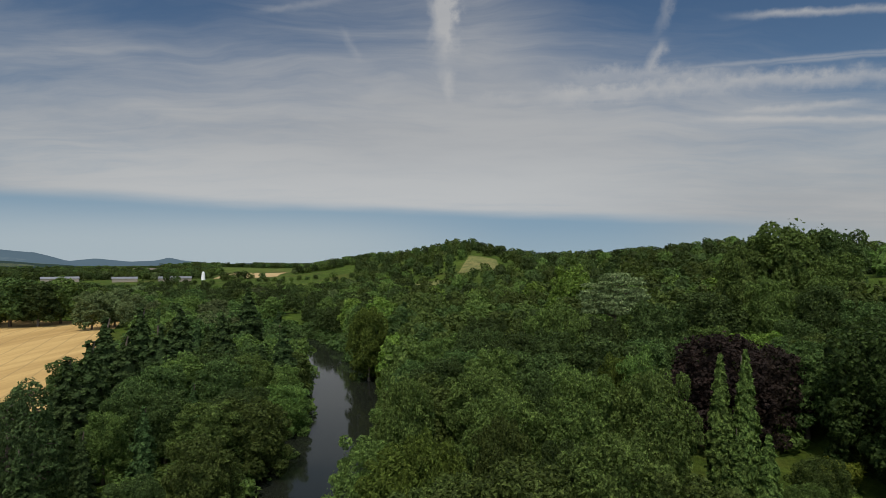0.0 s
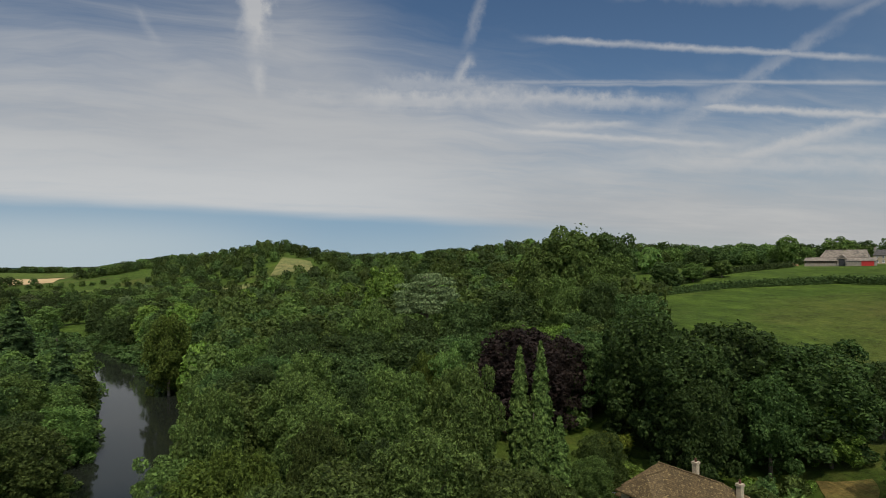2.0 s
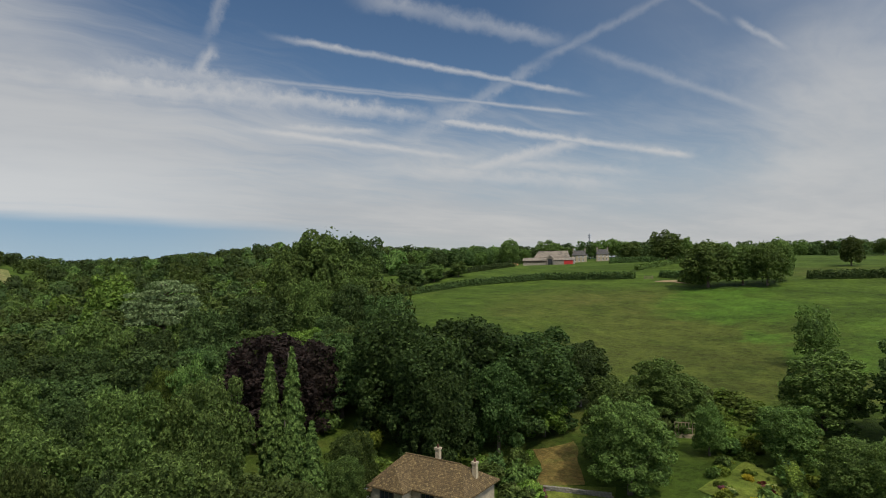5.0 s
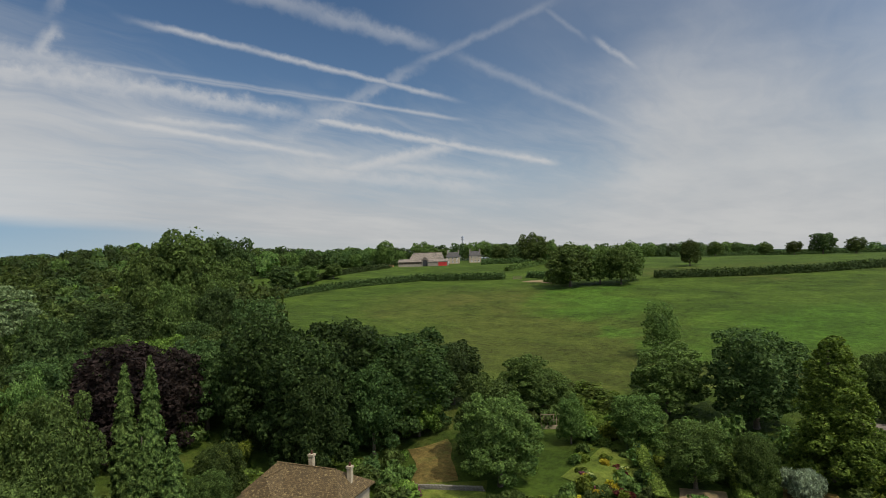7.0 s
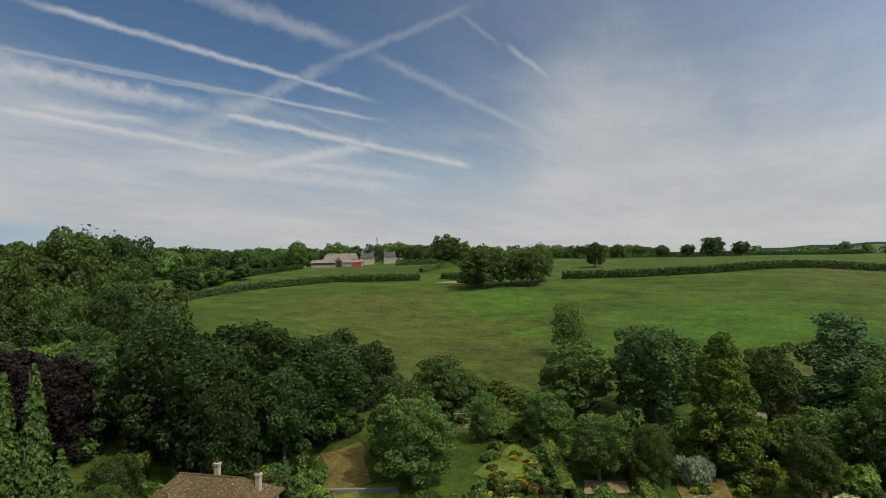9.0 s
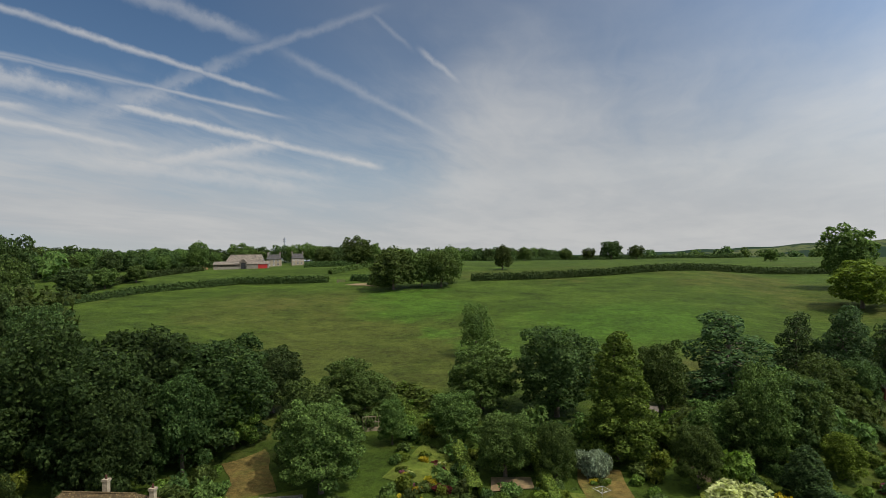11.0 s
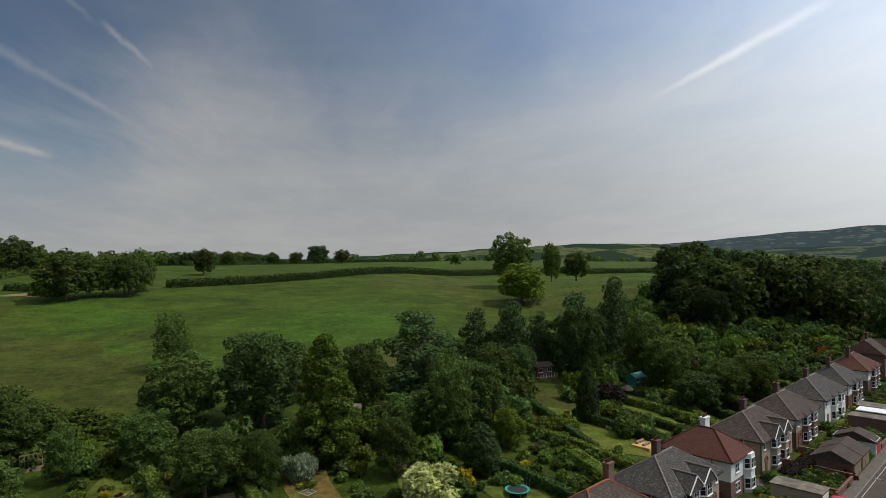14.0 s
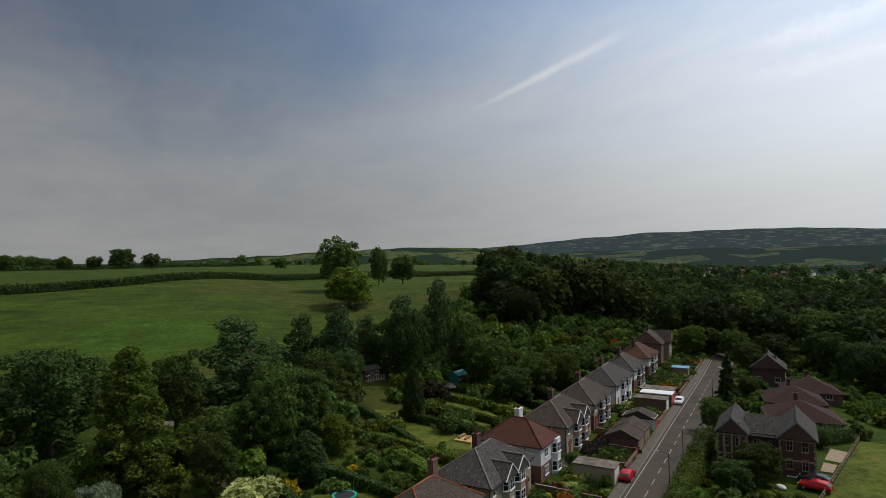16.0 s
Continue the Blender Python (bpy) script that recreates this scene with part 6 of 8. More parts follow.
def barn():
    """The old stone barn at the top of the pasture: hipped roof, gabled porch, an open lean-to on one side and a red-doored one on the other."""
    root = new("barn")
    bx, by = 303, 241
    root.matrix_world = pose(bx, by, land_at(bx, by) + 0.2, 0, 0, math.degrees(math.atan2(-0.86, 0.5)))
    tagged(root, "old grey stone barn with lean-tos and red doors", "barn")
    part("wall", boxed(-10.5, 11, 0, 9, -1, 4.6), W_BARN, root)
    bm, a, b, top = roof_bm(-10.5, 11, 0, 9, 4.6, 3.9, 0.3, 0.45, 0.25)
    r = part("roof", bm, R_SHEET, root)
    ridge_tiles(r, a, b, top, R_SHEET)
    part("porch_wall", boxed(-1.9, 2.3, -5.0, 0, -1, 3.9), W_BARN, root)
    bm, a, b, top = roof_bm(-1.9, 2.3, -5.0, 3.5, 3.9, 2.1, 0.25, 0, 0, "y")
    part("porch_roof", bm, R_SHEET, root)
    g = bmesh.new()
    poly_faces(g, [(-1.9, -5.02, 3.9), (2.3, -5.02, 3.9), (0.2, -5.02, 5.9), (-1.9, -4.9, 3.9), (2.3, -4.9, 3.9), (0.2, -4.9, 5.9)],
               [(0, 1, 2), (3, 5, 4), (0, 3, 4, 1), (1, 4, 5, 2), (2, 5, 3, 0)])
    part("gable", g, W_BARN, root)
    # flat black panel on the solid porch imitates a shaded entrance
    part("opening", boxed(-1.2, 1.6, -5.08, -5.0, -0.5, 3.6), P_BLACK, root, "dark open cart entrance")
    for name, x0, x1, low, high in (("lean_to", -17, -2.0, 2.6, 4.4), ("cart_shed", 2.4, 15, 2.7, 4.3)):
        bm = bmesh.new()
        poly_faces(bm, [(x0 - 0.3, -6.3, low), (x1 + 0.3, -6.3, low), (x1 + 0.3, 0.02, high), (x0 - 0.3, 0.02, high),
                        (x0 - 0.3, -6.3, low - 0.15), (x1 + 0.3, -6.3, low - 0.15), (x1 + 0.3, 0.02, high - 0.18), (x0 - 0.3, 0.02, high - 0.18)],
                   [(0, 1, 2, 3), (4, 7, 6, 5), (0, 4, 5, 1), (1, 5, 6, 2), (2, 6, 7, 3), (3, 7, 4, 0)])
        part(name + "_roof", bm, R_SHEET, root)
        part(name + "_wall", boxed(x0, x1, -6.0 if name == "cart_shed" else -2.0, 0, -1, low - 0.1), W_BARN, root)
    for k in range(7):
        part("post", boxed(-16.8 + k * 2.35, -16.6 + k * 2.35, -6.1, -5.9, -0.8, 2.55), M_WOOD, root)
    part("low_wall", boxed(-16.9, -2.2, -6.05, -5.85, -0.8, 1.2), W_BARN, root)
    part("door", boxed(9.0, 14.4, -6.1, -6.01, -0.5, 2.4), P_RED, root, "red sliding barn door")


barn()


def farmhouse(x, y, turn, wall, w=11):
    root = new("house")
    root.matrix_world = pose(x, y, land_at(x, y) - 0.2, 0, 0, turn)
    tagged(root, "pale stone farmhouse with grey slate roof", "house")
    part("wall", boxed(-w / 2, w / 2, -3.5, 3.5, -1, 5.0), wall, root)
    bm, a, b, top = roof_bm(-w / 2, w / 2, -3.5, 3.5, 5.0, 3.0, 0.3, 0.4, 0.4)
    part("roof", bm, R_SLATE, root)
    for k in (-0.3, 0, 0.3):
        window(root, w * k, -3.53, 3.2, 1.0, 1.3, 0, 2, 2)
        window(root, w * k, -3.53, 0.8, 1.0, 1.4, 0, 2, 2)
    chimney(root, -w * 0.42, 0, 6.6, 9.3, W_BARN)
    chimney(root, w * 0.42, 0, 6.6, 9.3, W_BARN)


farmhouse(332, 240, -58, W_STONE, 9)
farmhouse(344, 230, -52, W_STONE, 8)

# ---------------------------------------------------------------- the street
def strip(name, s0, s1, o0, o1, above, mat, label, category, kind="structure", thick=None, step=4.0):
    """A band along the street between two offsets; thick gives it an upright edge."""
    n = max(1, int((s1 - s0) / step))
    bm = bmesh.new()
    rows = []
    for i in range(n + 1):
        s = s0 + (s1 - s0) * i / n
        row = []
        for o in (o0, o1):
            x, y = street_xy(s, o)
            row.append((x, y, max(land_at(x, y), land_at(*street_xy(s, o + 1)), land_at(*street_xy(s, o - 1))) + above))
        rows.append(row)
    vs = [[bm.verts.new(p) for p in row] for row in rows]
    lo = [[bm.verts.new((p[0], p[1], p[2] - (thick or 0.3))) for p in row] for row in rows]
    for i in range(n):
        bm.faces.new((vs[i][0], vs[i][1], vs[i + 1][1], vs[i + 1][0]))
        bm.faces.new((vs[i][0], vs[i + 1][0], lo[i + 1][0], lo[i][0]))
        bm.faces.new((vs[i][1], lo[i][1], lo[i + 1][1], vs[i + 1][1]))
    bm.faces.new((vs[0][0], lo[0][0], lo[0][1], vs[0][1]))
    bm.faces.new((vs[n][0], vs[n][1], lo[n][1], lo[n][0]))
    ob = part(name, bm, mat, None)
    return tagged(ob, label, category, kind=kind)


strip("road", -60, 124, -5.0, 0.3, 0.06, M_ROAD, "worn grey asphalt residential road", "road")
strip("pavement_north", -60, 112, 0.45, 1.9, 0.17, M_PATH, "narrow grey pavement beside the road", "pavement")
strip("pavement_south", -60, 112, -6.2, -5.15, 0.17, M_PATH, "narrow grey pavement beside the road", "pavement")
strip("kerb_north", -60, 112, 0.3, 0.45, 0.18, M_KERB, "pale stone kerb", "kerb")
strip("kerb_south", -60, 112, -5.15, -5.0, 0.18, M_KERB, "pale stone kerb", "kerb")
strip("edge_line", -60, 112, -0.20, -0.10, 0.068, M_LINE, "worn white line along the road edge", "road marking")
dash0 = new("centre_line")
tagged(dash0, "broken white line along the road's middle", "road marking", kind="structure")
for k in range(34):
    s = -58 + k * 5.0
    d = strip("dash", s, s + 2.4, -2.5, -2.4, 0.068, M_LINE, "", "", "")
    d.parent = dash0
    for key in ("label", "category", "kind"):
        if key in d:
            del d[key]
word = new("road_word")
tagged(word, "worn white marking across the far end", "road marking", kind="structure")
for k in range(4):
    d = strip("bar", 101 + k * 0.9, 101.5 + k * 0.9, -4.6, -2.8, 0.068, M_LINE, "", "", "")
    d.parent = word
    for key in ("label", "category", "kind"):
        if key in d:
            del d[key]


def street_lamp(s, off, reach, turn):
    root = new("street_lamp")
    root.matrix_world = street_pose(s, off, None, turn)
    tagged(root, "dark steel street lamp with a short arm", "street lamp")
    part("pole", pole_bm(0, 0, -0.1, 6.2, 0.075, 0.05), P_BLACK, root)
    vs, fs = tube([(0, 0, 6.1), (0, reach * 0.5, 6.35), (0, reach, 6.4)], [0.035, 0.03, 0.03], 6)
    bm = bmesh.new()
    poly_faces(bm, vs, fs)
    part("arm", bm, P_BLACK, root)
    part("lamp_head", boxed(-0.12, 0.12, reach - 0.1, reach + 0.5, 6.33, 6.45, bevel=0.03), P_GREY, root)


street_lamp(2.8, -5.6, 1.4, 0)
street_lamp(15.3, -5.6, 0.3, 0)
street_lamp(58, -5.6, 1.2, 0)


def car(s, off, turn, paint, label, z=None, van=False):
    """A parked hatchback: shaped body, glass, lights and four wheels."""
    root = new("van" if van else "car")
    root.matrix_world = street_pose(s, off, z, turn)
    root.location.z += 0.09
    tagged(root, label, "van" if van else "car")
    h = 1.95 if van else 1.45
    prof = [(-2.0, 0.35), (-2.05, 0.75), (-1.9, 1.0 if not van else h - 0.1), (-1.45, h - 0.06), (-0.2, h), (0.45, h - 0.08), (1.05, 0.98), (1.85, 0.82), (2.02, 0.6), (2.0, 0.32)]
    bm = bmesh.new()
    ring = []
    for y, k in ((-0.84, 0.93), (-0.78, 1.0), (0.78, 1.0), (0.84, 0.93)):
        ring.append([bm.verts.new((x * (0.985 if k < 1 else 1.0), y * (0.86 if z2 > 1.05 else 1.0), 0.32 + (z2 - 0.32) * (0.97 if k < 1 else 1.0))) for x, z2 in prof])
    for a, b in zip(ring, ring[1:]):
        for i in range(len(prof)):
            j = (i + 1) % len(prof)
            bm.faces.new((a[i], a[j], b[j], b[i]))
    bm.faces.new(ring[0])
    bm.faces.new(ring[-1][::-1])
    body = part("body", bm, paint, root, "", True)
    for y in (-1, 1):
        gl = bmesh.new()
        poly_faces(gl, [(-1.55, y * 0.735, h - 0.18), (0.35, y * 0.735, h - 0.18), (0.85, y * 0.80, 1.0), (-1.6, y * 0.80, 1.0),
                        (-1.55, y * 0.715, h - 0.18), (0.35, y * 0.715, h - 0.18), (0.85, y * 0.78, 1.0), (-1.6, y * 0.78, 1.0)],
                   [(0, 1, 2, 3), (4, 7, 6, 5), (0, 4, 5, 1), (1, 5, 6, 2), (2, 6, 7, 3), (3, 7, 4, 0)])
        part("side_window", gl, M_GLASS, root)
    gl = bmesh.new()
    poly_faces(gl, [(0.48, -0.62, h - 0.1), (0.48, 0.62, h - 0.1), (1.04, 0.7, 1.02), (1.04, -0.7, 1.02), (0.44, -0.62, h - 0.14), (0.44, 0.62, h - 0.14), (1.0, 0.7, 0.98), (1.0, -0.7, 0.98)],
               [(0, 3, 2, 1), (4, 5, 6, 7), (0, 1, 5, 4), (1, 2, 6, 5), (2, 3, 7, 6), (3, 0, 4, 7)])
    part("windscreen", gl, M_GLASS, root)
    gl = bmesh.new()
    poly_faces(gl, [(-1.96, -0.6, 1.02), (-1.96, 0.6, 1.02), (-1.62, 0.58, h - 0.16), (-1.62, -0.58, h - 0.16), (-1.9, -0.6, 1.0), (-1.9, 0.6, 1.0), (-1.56, 0.58, h - 0.18), (-1.56, -0.58, h - 0.18)],
               [(0, 1, 2, 3), (4, 7, 6, 5), (0, 4, 5, 1), (1, 5, 6, 2), (2, 6, 7, 3), (3, 7, 4, 0)])
    part("rear_window", gl, M_GLASS, root)
    for y in (-0.6, 0.6):
        part("headlight", boxed(1.88, 2.03, y - 0.16, y + 0.16, 0.62, 0.76, bevel=0.02), P_WHITE, root)
        part("tail_light", boxed(-2.08, -1.98, y - 0.14, y + 0.14, 0.72, 0.9, bevel=0.02), P_RED, root)
    for x in (-1.25, 1.25):
        for y in (-0.76, 0.76):
            bm = bmesh.new()
            bmesh.ops.create_cone(bm, cap_ends=True, segments=18, radius1=0.31, radius2=0.31, depth=0.2, matrix=Matrix.Translation((x, y, 0.31)) @ pose(0, 0, 0, 90).to_4x4())
            wheel = part("wheel", bm, M_TYRE, root)
            bm = bmesh.new()
            bmesh.ops.create_cone(bm, cap_ends=True, segments=14, radius1=0.19, radius2=0.19, depth=0.22, matrix=Matrix.Translation((x, y, 0.31)) @ pose(0, 0, 0, 90).to_4x4())
            part("rim", bm, P_GREY, wheel)


car(7.6, 1.1, 0, C_RED, "small red car parked on the pavement edge")
car(56.5, 1.0, 180, C_WHITE, "white hatchback parked at the kerb")
car(96, -6.2, 0, C_WHITE, "white van parked at the roadside", van=True)
car(15.8, -22.8, 75, C_RED, "red car parked beside the brick house")
car(18.6, -22.8, 75, C_DARK, "dark car parked beside the brick house")
white_q = Vector((46.2, 69.2)) - ROAD0
car(white_q.dot(ROAD_DIR), white_q.dot(ROAD_N), 35, C_WHITE, "white car parked on the gravel drive")


def garage(s, off, w, d, h, wall, roof, door_mat, label, pitched=0.0, turn=0.0):
    root = new("garage")
    root.matrix_world = street_pose(s, off, None, turn)
    tagged(root, label, "garage")
    part("wall", boxed(0, w, 0, d, -0.5, h), wall, root)
    if pitched:
        bm, a, b, top = roof_bm(0, w, 0, d, h, pitched, 0.2, 0, 0)
        part("roof", bm, roof, root)
        for x in (0, w - 0.12):
            g = bmesh.new()
            poly_faces(g, [(x, 0, h), (x, d, h), (x, d / 2, h + pitched - 0.06), (x + 0.12, 0, h), (x + 0.12, d, h), (x + 0.12, d / 2, h + pitched - 0.06)],
                       [(0, 1, 2), (3, 5, 4), (0, 3, 4, 1), (1, 4, 5, 2), (2, 5, 3, 0)])
            part("gable", g, wall, root)
    else:
        part("roof", boxed(-0.15, w + 0.15, -0.15, d + 0.15, h, h + 0.16), roof, root)
    part("door", boxed(0.4, w - 0.4, -0.06, 0.0, 0.0, 2.0), door_mat, root)


garage(4.2, 2.2, 3.2, 6.0, 2.3, W_BEIGE, R_SHEET, P_WHITE, "flat-roofed pale concrete garage by the road")
garage(20.5, 2.2, 4.6, 5.6, 2.2, W_BRICK, R_BROWN, M_WOOD, "brown-roofed brick garage with shallow pitched roof", 1.3)
garage(25.5, 2.2, 4.6, 5.6, 2.2, W_BRICK, R_BROWN, M_WOOD, "brown-roofed brick garage with shallow pitched roof", 1.3)
garage(34.0, 2.0, 3.4, 6.0, 2.2, W_WHITE, R_BROWN, P_RED, "small garage with white gable and red door", 1.2)
garage(48.5, 2.4, 3.4, 6.5, 2.3, W_BRICK, R_SHEET, P_WHITE, "flat garage with a pale sheet roof")
garage(53.0, 2.0, 3.4, 6.5, 2.5, W_BRICK, P_WHITE, P_RED, "garage with white roof and red door")
garage(57.5, 2.4, 4.0, 7.0, 2.4, W_BRICK, R_SHEET, P_RED, "flat brown garage beside the road")
garage(86.5, 3.2, 3.2, 4.0, 2.2, M_WOOD, P_BLUE, M_WOOD, "small shed with a pale blue sheet roof")


def garden_wall(s0, o0, s1, o1, height, mat, label, thick=0.25):
    a, b = Vector(street_xy(s0, o0)), Vector(street_xy(s1, o1))
    d = b - a
    bm = bmesh.new()
    n = max(1, int(d.length / 3))
    for i in range(n):
        p, q = a + d * i / n, a + d * (i + 1) / n
        m = (p + q) / 2
        z = land_at(m.x, m.y)
        mat4 = Matrix.Translation((m.x, m.y, z + height / 2 - 0.2)) @ pose(0, 0, 0, 0, 0, math.degrees(math.atan2(d.y, d.x))) @ Matrix.Diagonal((d.length / n, thick, height + 0.4, 1))
        bmesh.ops.create_cube(bm, size=1.0, matrix=mat4)
        cap = Matrix.Translation((m.x, m.y, z + height + 0.04)) @ pose(0, 0, 0, 0, 0, math.degrees(math.atan2(d.y, d.x))) @ Matrix.Diagonal((d.length / n, thick + 0.1, 0.08, 1))
        bmesh.ops.create_cube(bm, size=1.0, matrix=cap)
    ob = part("garden_wall", bm, mat, None)
    tagged(ob, label, "wall")


for s in (-3, 11.5, 19.5, 27.5, 44, 62, 78, 96):
    garden_wall(s, 2.1, s + 0.2, 11.5, 0.9, W_BRICK, "low brick wall between front gardens")
for s0, s1 in ((-28, -18), (-15, -4), (10.5, 19), (38.5, 47), (64, 77), (80, 86), (91, 108)):
    garden_wall(s0, 2.1, s1, 2.1, 0.8, W_BRICK, "low brick front garden wall beside the pavement")


def rail_fence(points, z_of, label):
    root = new("fence")
    root.matrix_world = pose(points[0][0], points[0][1], z_of(*points[0]))
    tagged(root, label, "fence")
    inv = root.matrix_world.inverted()
    for (x0, y0), (x1, y1) in zip(points, points[1:]):
        a, b = Vector((x0, y0)), Vector((x1, y1))
        n = max(1, int((b - a).length / 2.2))
        for i in range(n):
            p, q = a + (b - a) * i / n, a + (b - a) * (i + 1) / n
            zp, zq = z_of(p.x, p.y), z_of(q.x, q.y)
            lp, lq = inv @ Vector((p.x, p.y, zp)), inv @ Vector((q.x, q.y, zq))
            part("post", boxed(lp.x - 0.06, lp.x + 0.06, lp.y - 0.06, lp.y + 0.06, lp.z - 0.3, lp.z + 1.15), M_WOOD, root)
            for h in (0.45, 0.95):
                vs, fs = tube([lp + Vector((0, 0, h)), lq + Vector((0, 0, h))], [0.05, 0.05], 4)
                bm = bmesh.new()
                poly_faces(bm, vs, fs)
                part("rail", bm, M_WOOD, root)


rail_fence([street_xy(8, -22.6), street_xy(47, -30.7)], land_at, "weathered wooden post and rail fence")

# ---------------------------------------------------------------- hedges and fields
def hedge(points, width, height, mat, label, density=9.0, size=0.42, clipped=False, category="hedge", z_of=None):
    """A leafy hedge along a line of points; clipped ones have flat sides and top."""
    rng = np.random.default_rng(int(abs(points[0][0] * 13 + points[0][1] * 7)) + 5)
    pts = [Vector(p) for p in points]
    vs, fs, leaves, norms = [], [], [], []
    for a, b in zip(pts, pts[1:]):
        d = b - a
        n = max(1, int(d.length / (1.2 if clipped else 1.8)))
        side = Vector((-d.y, d.x)).normalized()
        prev = None
        for i in range(n + 1):
            p = a + d * (i / n)
            w = width * 0.5 * (1.0 if clipped else rng.uniform(0.75, 1.15)) * 0.85
            h = height * (1.0 if clipped else rng.uniform(0.55, 1.2)) * 0.9
            z = land_at(p.x, p.y)
            k = len(vs)
            for u, v in ((-1, -0.3), (-1.0, 0.55), (-0.8 if clipped else -0.6, h), (0.8 if clipped else 0.6, h), (1.0, 0.55), (1, -0.3)):
                q = p + side * (u * w)
                vs.append((q.x, q.y, z + v))
            if prev is not None:
                for j in range(5):
                    fs += [(prev + j, k + j, k + j + 1), (prev + j, k + j + 1, prev + j + 1)]
            prev = k
        m = int(d.length * (2 * height + width) * density * 1.7)
        t = rng.random(m)
        f = rng.random(m) * (2 * height + width)
        up_l, top = f < height, (f >= height) & (f < height + width)
        u = np.where(up_l, -width / 2, np.where(top, f - height - width / 2, width / 2))
        z = np.where(up_l, f, np.where(top, height, f - height - width))
        jit = 0.05 if clipped else 0.22
        u = u + rng.normal(0, jit, m)
        x = a.x + d.x * t + side.x * u
        y = a.y + d.y * t + side.y * u
        leaves.append(np.stack([x, y, land(x, y) + z * (1 if clipped else rng.uniform(0.55, 1.3, m)) + rng.normal(0, jit * 0.6, m)], 1))
        sgn = np.where(up_l, -1.0, np.where(top, 0.0, 1.0))
        norms.append(np.stack([side.x * sgn, side.y * sgn, np.where(top, 1.0, 0.25)], 1))
    quads = leaf_quads(np.vstack(leaves), np.vstack(norms), size, rng, 1.3, 0.45)
    tri = np.vstack([np.array(fs) + len(quads), np.arange(len(quads)).reshape(-1, 3)])
    ob = new("hedge", mesh_from("hedge", np.vstack([quads, np.array(vs)]), tri, mat))
    return tagged(ob, label, category)


FIELD_HEDGE = "thick green hedgerow along the pasture"
hedge([(140, 226), (164, 218), (194, 207), (224, 181), (233, 140)], 3.2, 2.4, L_DARK, FIELD_HEDGE, 5, 0.7)
hedge([(176, 232), (229, 245), (272, 245)], 3.2, 2.4, L_DARK, FIELD_HEDGE, 5, 0.7)
hedge([(239, 131), (235, 119)], 2.8, 2.2, L_DARK, FIELD_HEDGE, 5, 0.7)
hedge([(344, 214), (356, 205), (366, 186)], 2.4, 2.2, L_DARK, "dark hedge beside the farm", 4, 0.8)
hedge([(226, 116), (222, 104)], 2.4, 2.0, L_MID, FIELD_HEDGE, 5, 0.7)
hedge([(240, 75), (252, 46), (266, 21), (287, -11), (308, -41), (324, -67), (348, -105), (374, -152), (402, -208)], 3.2, 2.4, L_DARK, FIELD_HEDGE, 5, 0.7)
hedge([(324, -67), (342, -99), (358, -128), (370, -154)], 2.4, 1.8, L_MID, FIELD_HEDGE, 5, 0.7)
hedge([(262, 156), (300, 150), (306, 132)], 3.0, 2.0, L_MID, FIELD_HEDGE, 4, 0.8)
hedge([(300, 196), (316, 176), (330, 150)], 3.0, 2.4, L_DARK, "dark hedge beside the farm", 4, 0.8)
hedge([(330, 260), (270, 300), (200, 330)], 4.0, 3.0, L_DARK, "tall dark hedge behind the farm", 3, 0.9)
hedge([(420, 120), (480, 40), (520, -60)], 4.0, 2.6, L_DARK, "far hedgerow on the skyline", 3, 0.9)

# bare ground by the gate, and the far field beside the farm
drape("gateway_soil", ((225, 127), (229, 124), (229, 106), (222, 110)), 8, 8, M_SOIL, 0.12, "trodden bare earth by the field gate", "ground", wave=1.5)


def field_gate():
    root = new("gate")
    root.matrix_world = pose(231, 134, land_at(231, 134), 0, 0, -78)
    tagged(root, "grey wooden field gate standing in the hedge", "gate")
    for x in (0, 3.4):
        part("post", boxed(x - 0.09, x + 0.09, -0.09, 0.09, -0.3, 1.5), M_WOOD, root)
    for z in (0.3, 0.55, 0.8, 1.05, 1.3):
        part("bar", boxed(0.1, 3.3, -0.03, 0.03, z - 0.05, z + 0.05), M_WOOD, root)


field_gate()


def field(name, quad, mat, label, n=16, above=0.5):
    drape(name, quad, n, n, mat, above, label, "field")


M_PALE = grass("pale_hill_grass", (0.115, 0.125, 0.038), (0.15, 0.15, 0.05), (0.19, 0.155, 0.062), 0.02, 0.012)
M_STUBBLE = plain("stubble", (0.42, 0.29, 0.13), 0.95, vary=0.15, scale=0.05, alt=(0.33, 0.22, 0.10), alt_scale=0.02)
M_MEADOW = grass("bright_meadow", (0.060, 0.088, 0.013), (0.080, 0.108, 0.018), (0.095, 0.10, 0.025), 0.02, 0.01)
field("hill_field", ((17, 640), (62, 632), (66, 730), (34, 750)), M_PALE, "pale dry grass field on the hill")
field("hill_field", ((-58, 565), (4, 560), (2, 615), (-50, 618)), M_PALE, "pale dry grass field on the hill")
field("hill_field", ((122, 562), (198, 562), (198, 638), (122, 638)), M_MEADOW, "small green field between woods")
field("meadow", ((-130, 1090), (-60, 1090), (-65, 1180), (-120, 1180)), M_MEADOW, "bright green sloping meadow")
field("stubble_field", ((-362, 943), (-267, 964), (-314, 1231), (-439, 1213)), M_STUBBLE, "pale harvested grain field")
field("stubble_field", ((-235, 480), (-200, 480), (-205, 530), (-245, 530)), M_STUBBLE, "pale harvested grain field")
field("meadow", ((-272, 582), (-135, 632), (-160, 770), (-335, 712)), M_MEADOW, "green meadow on the valley floor")
field("meadow", ((-446, 1220), (-300, 1262), (-325, 1460), (-520, 1400)), M_MEADOW, "green meadow on the hillside behind the mill")
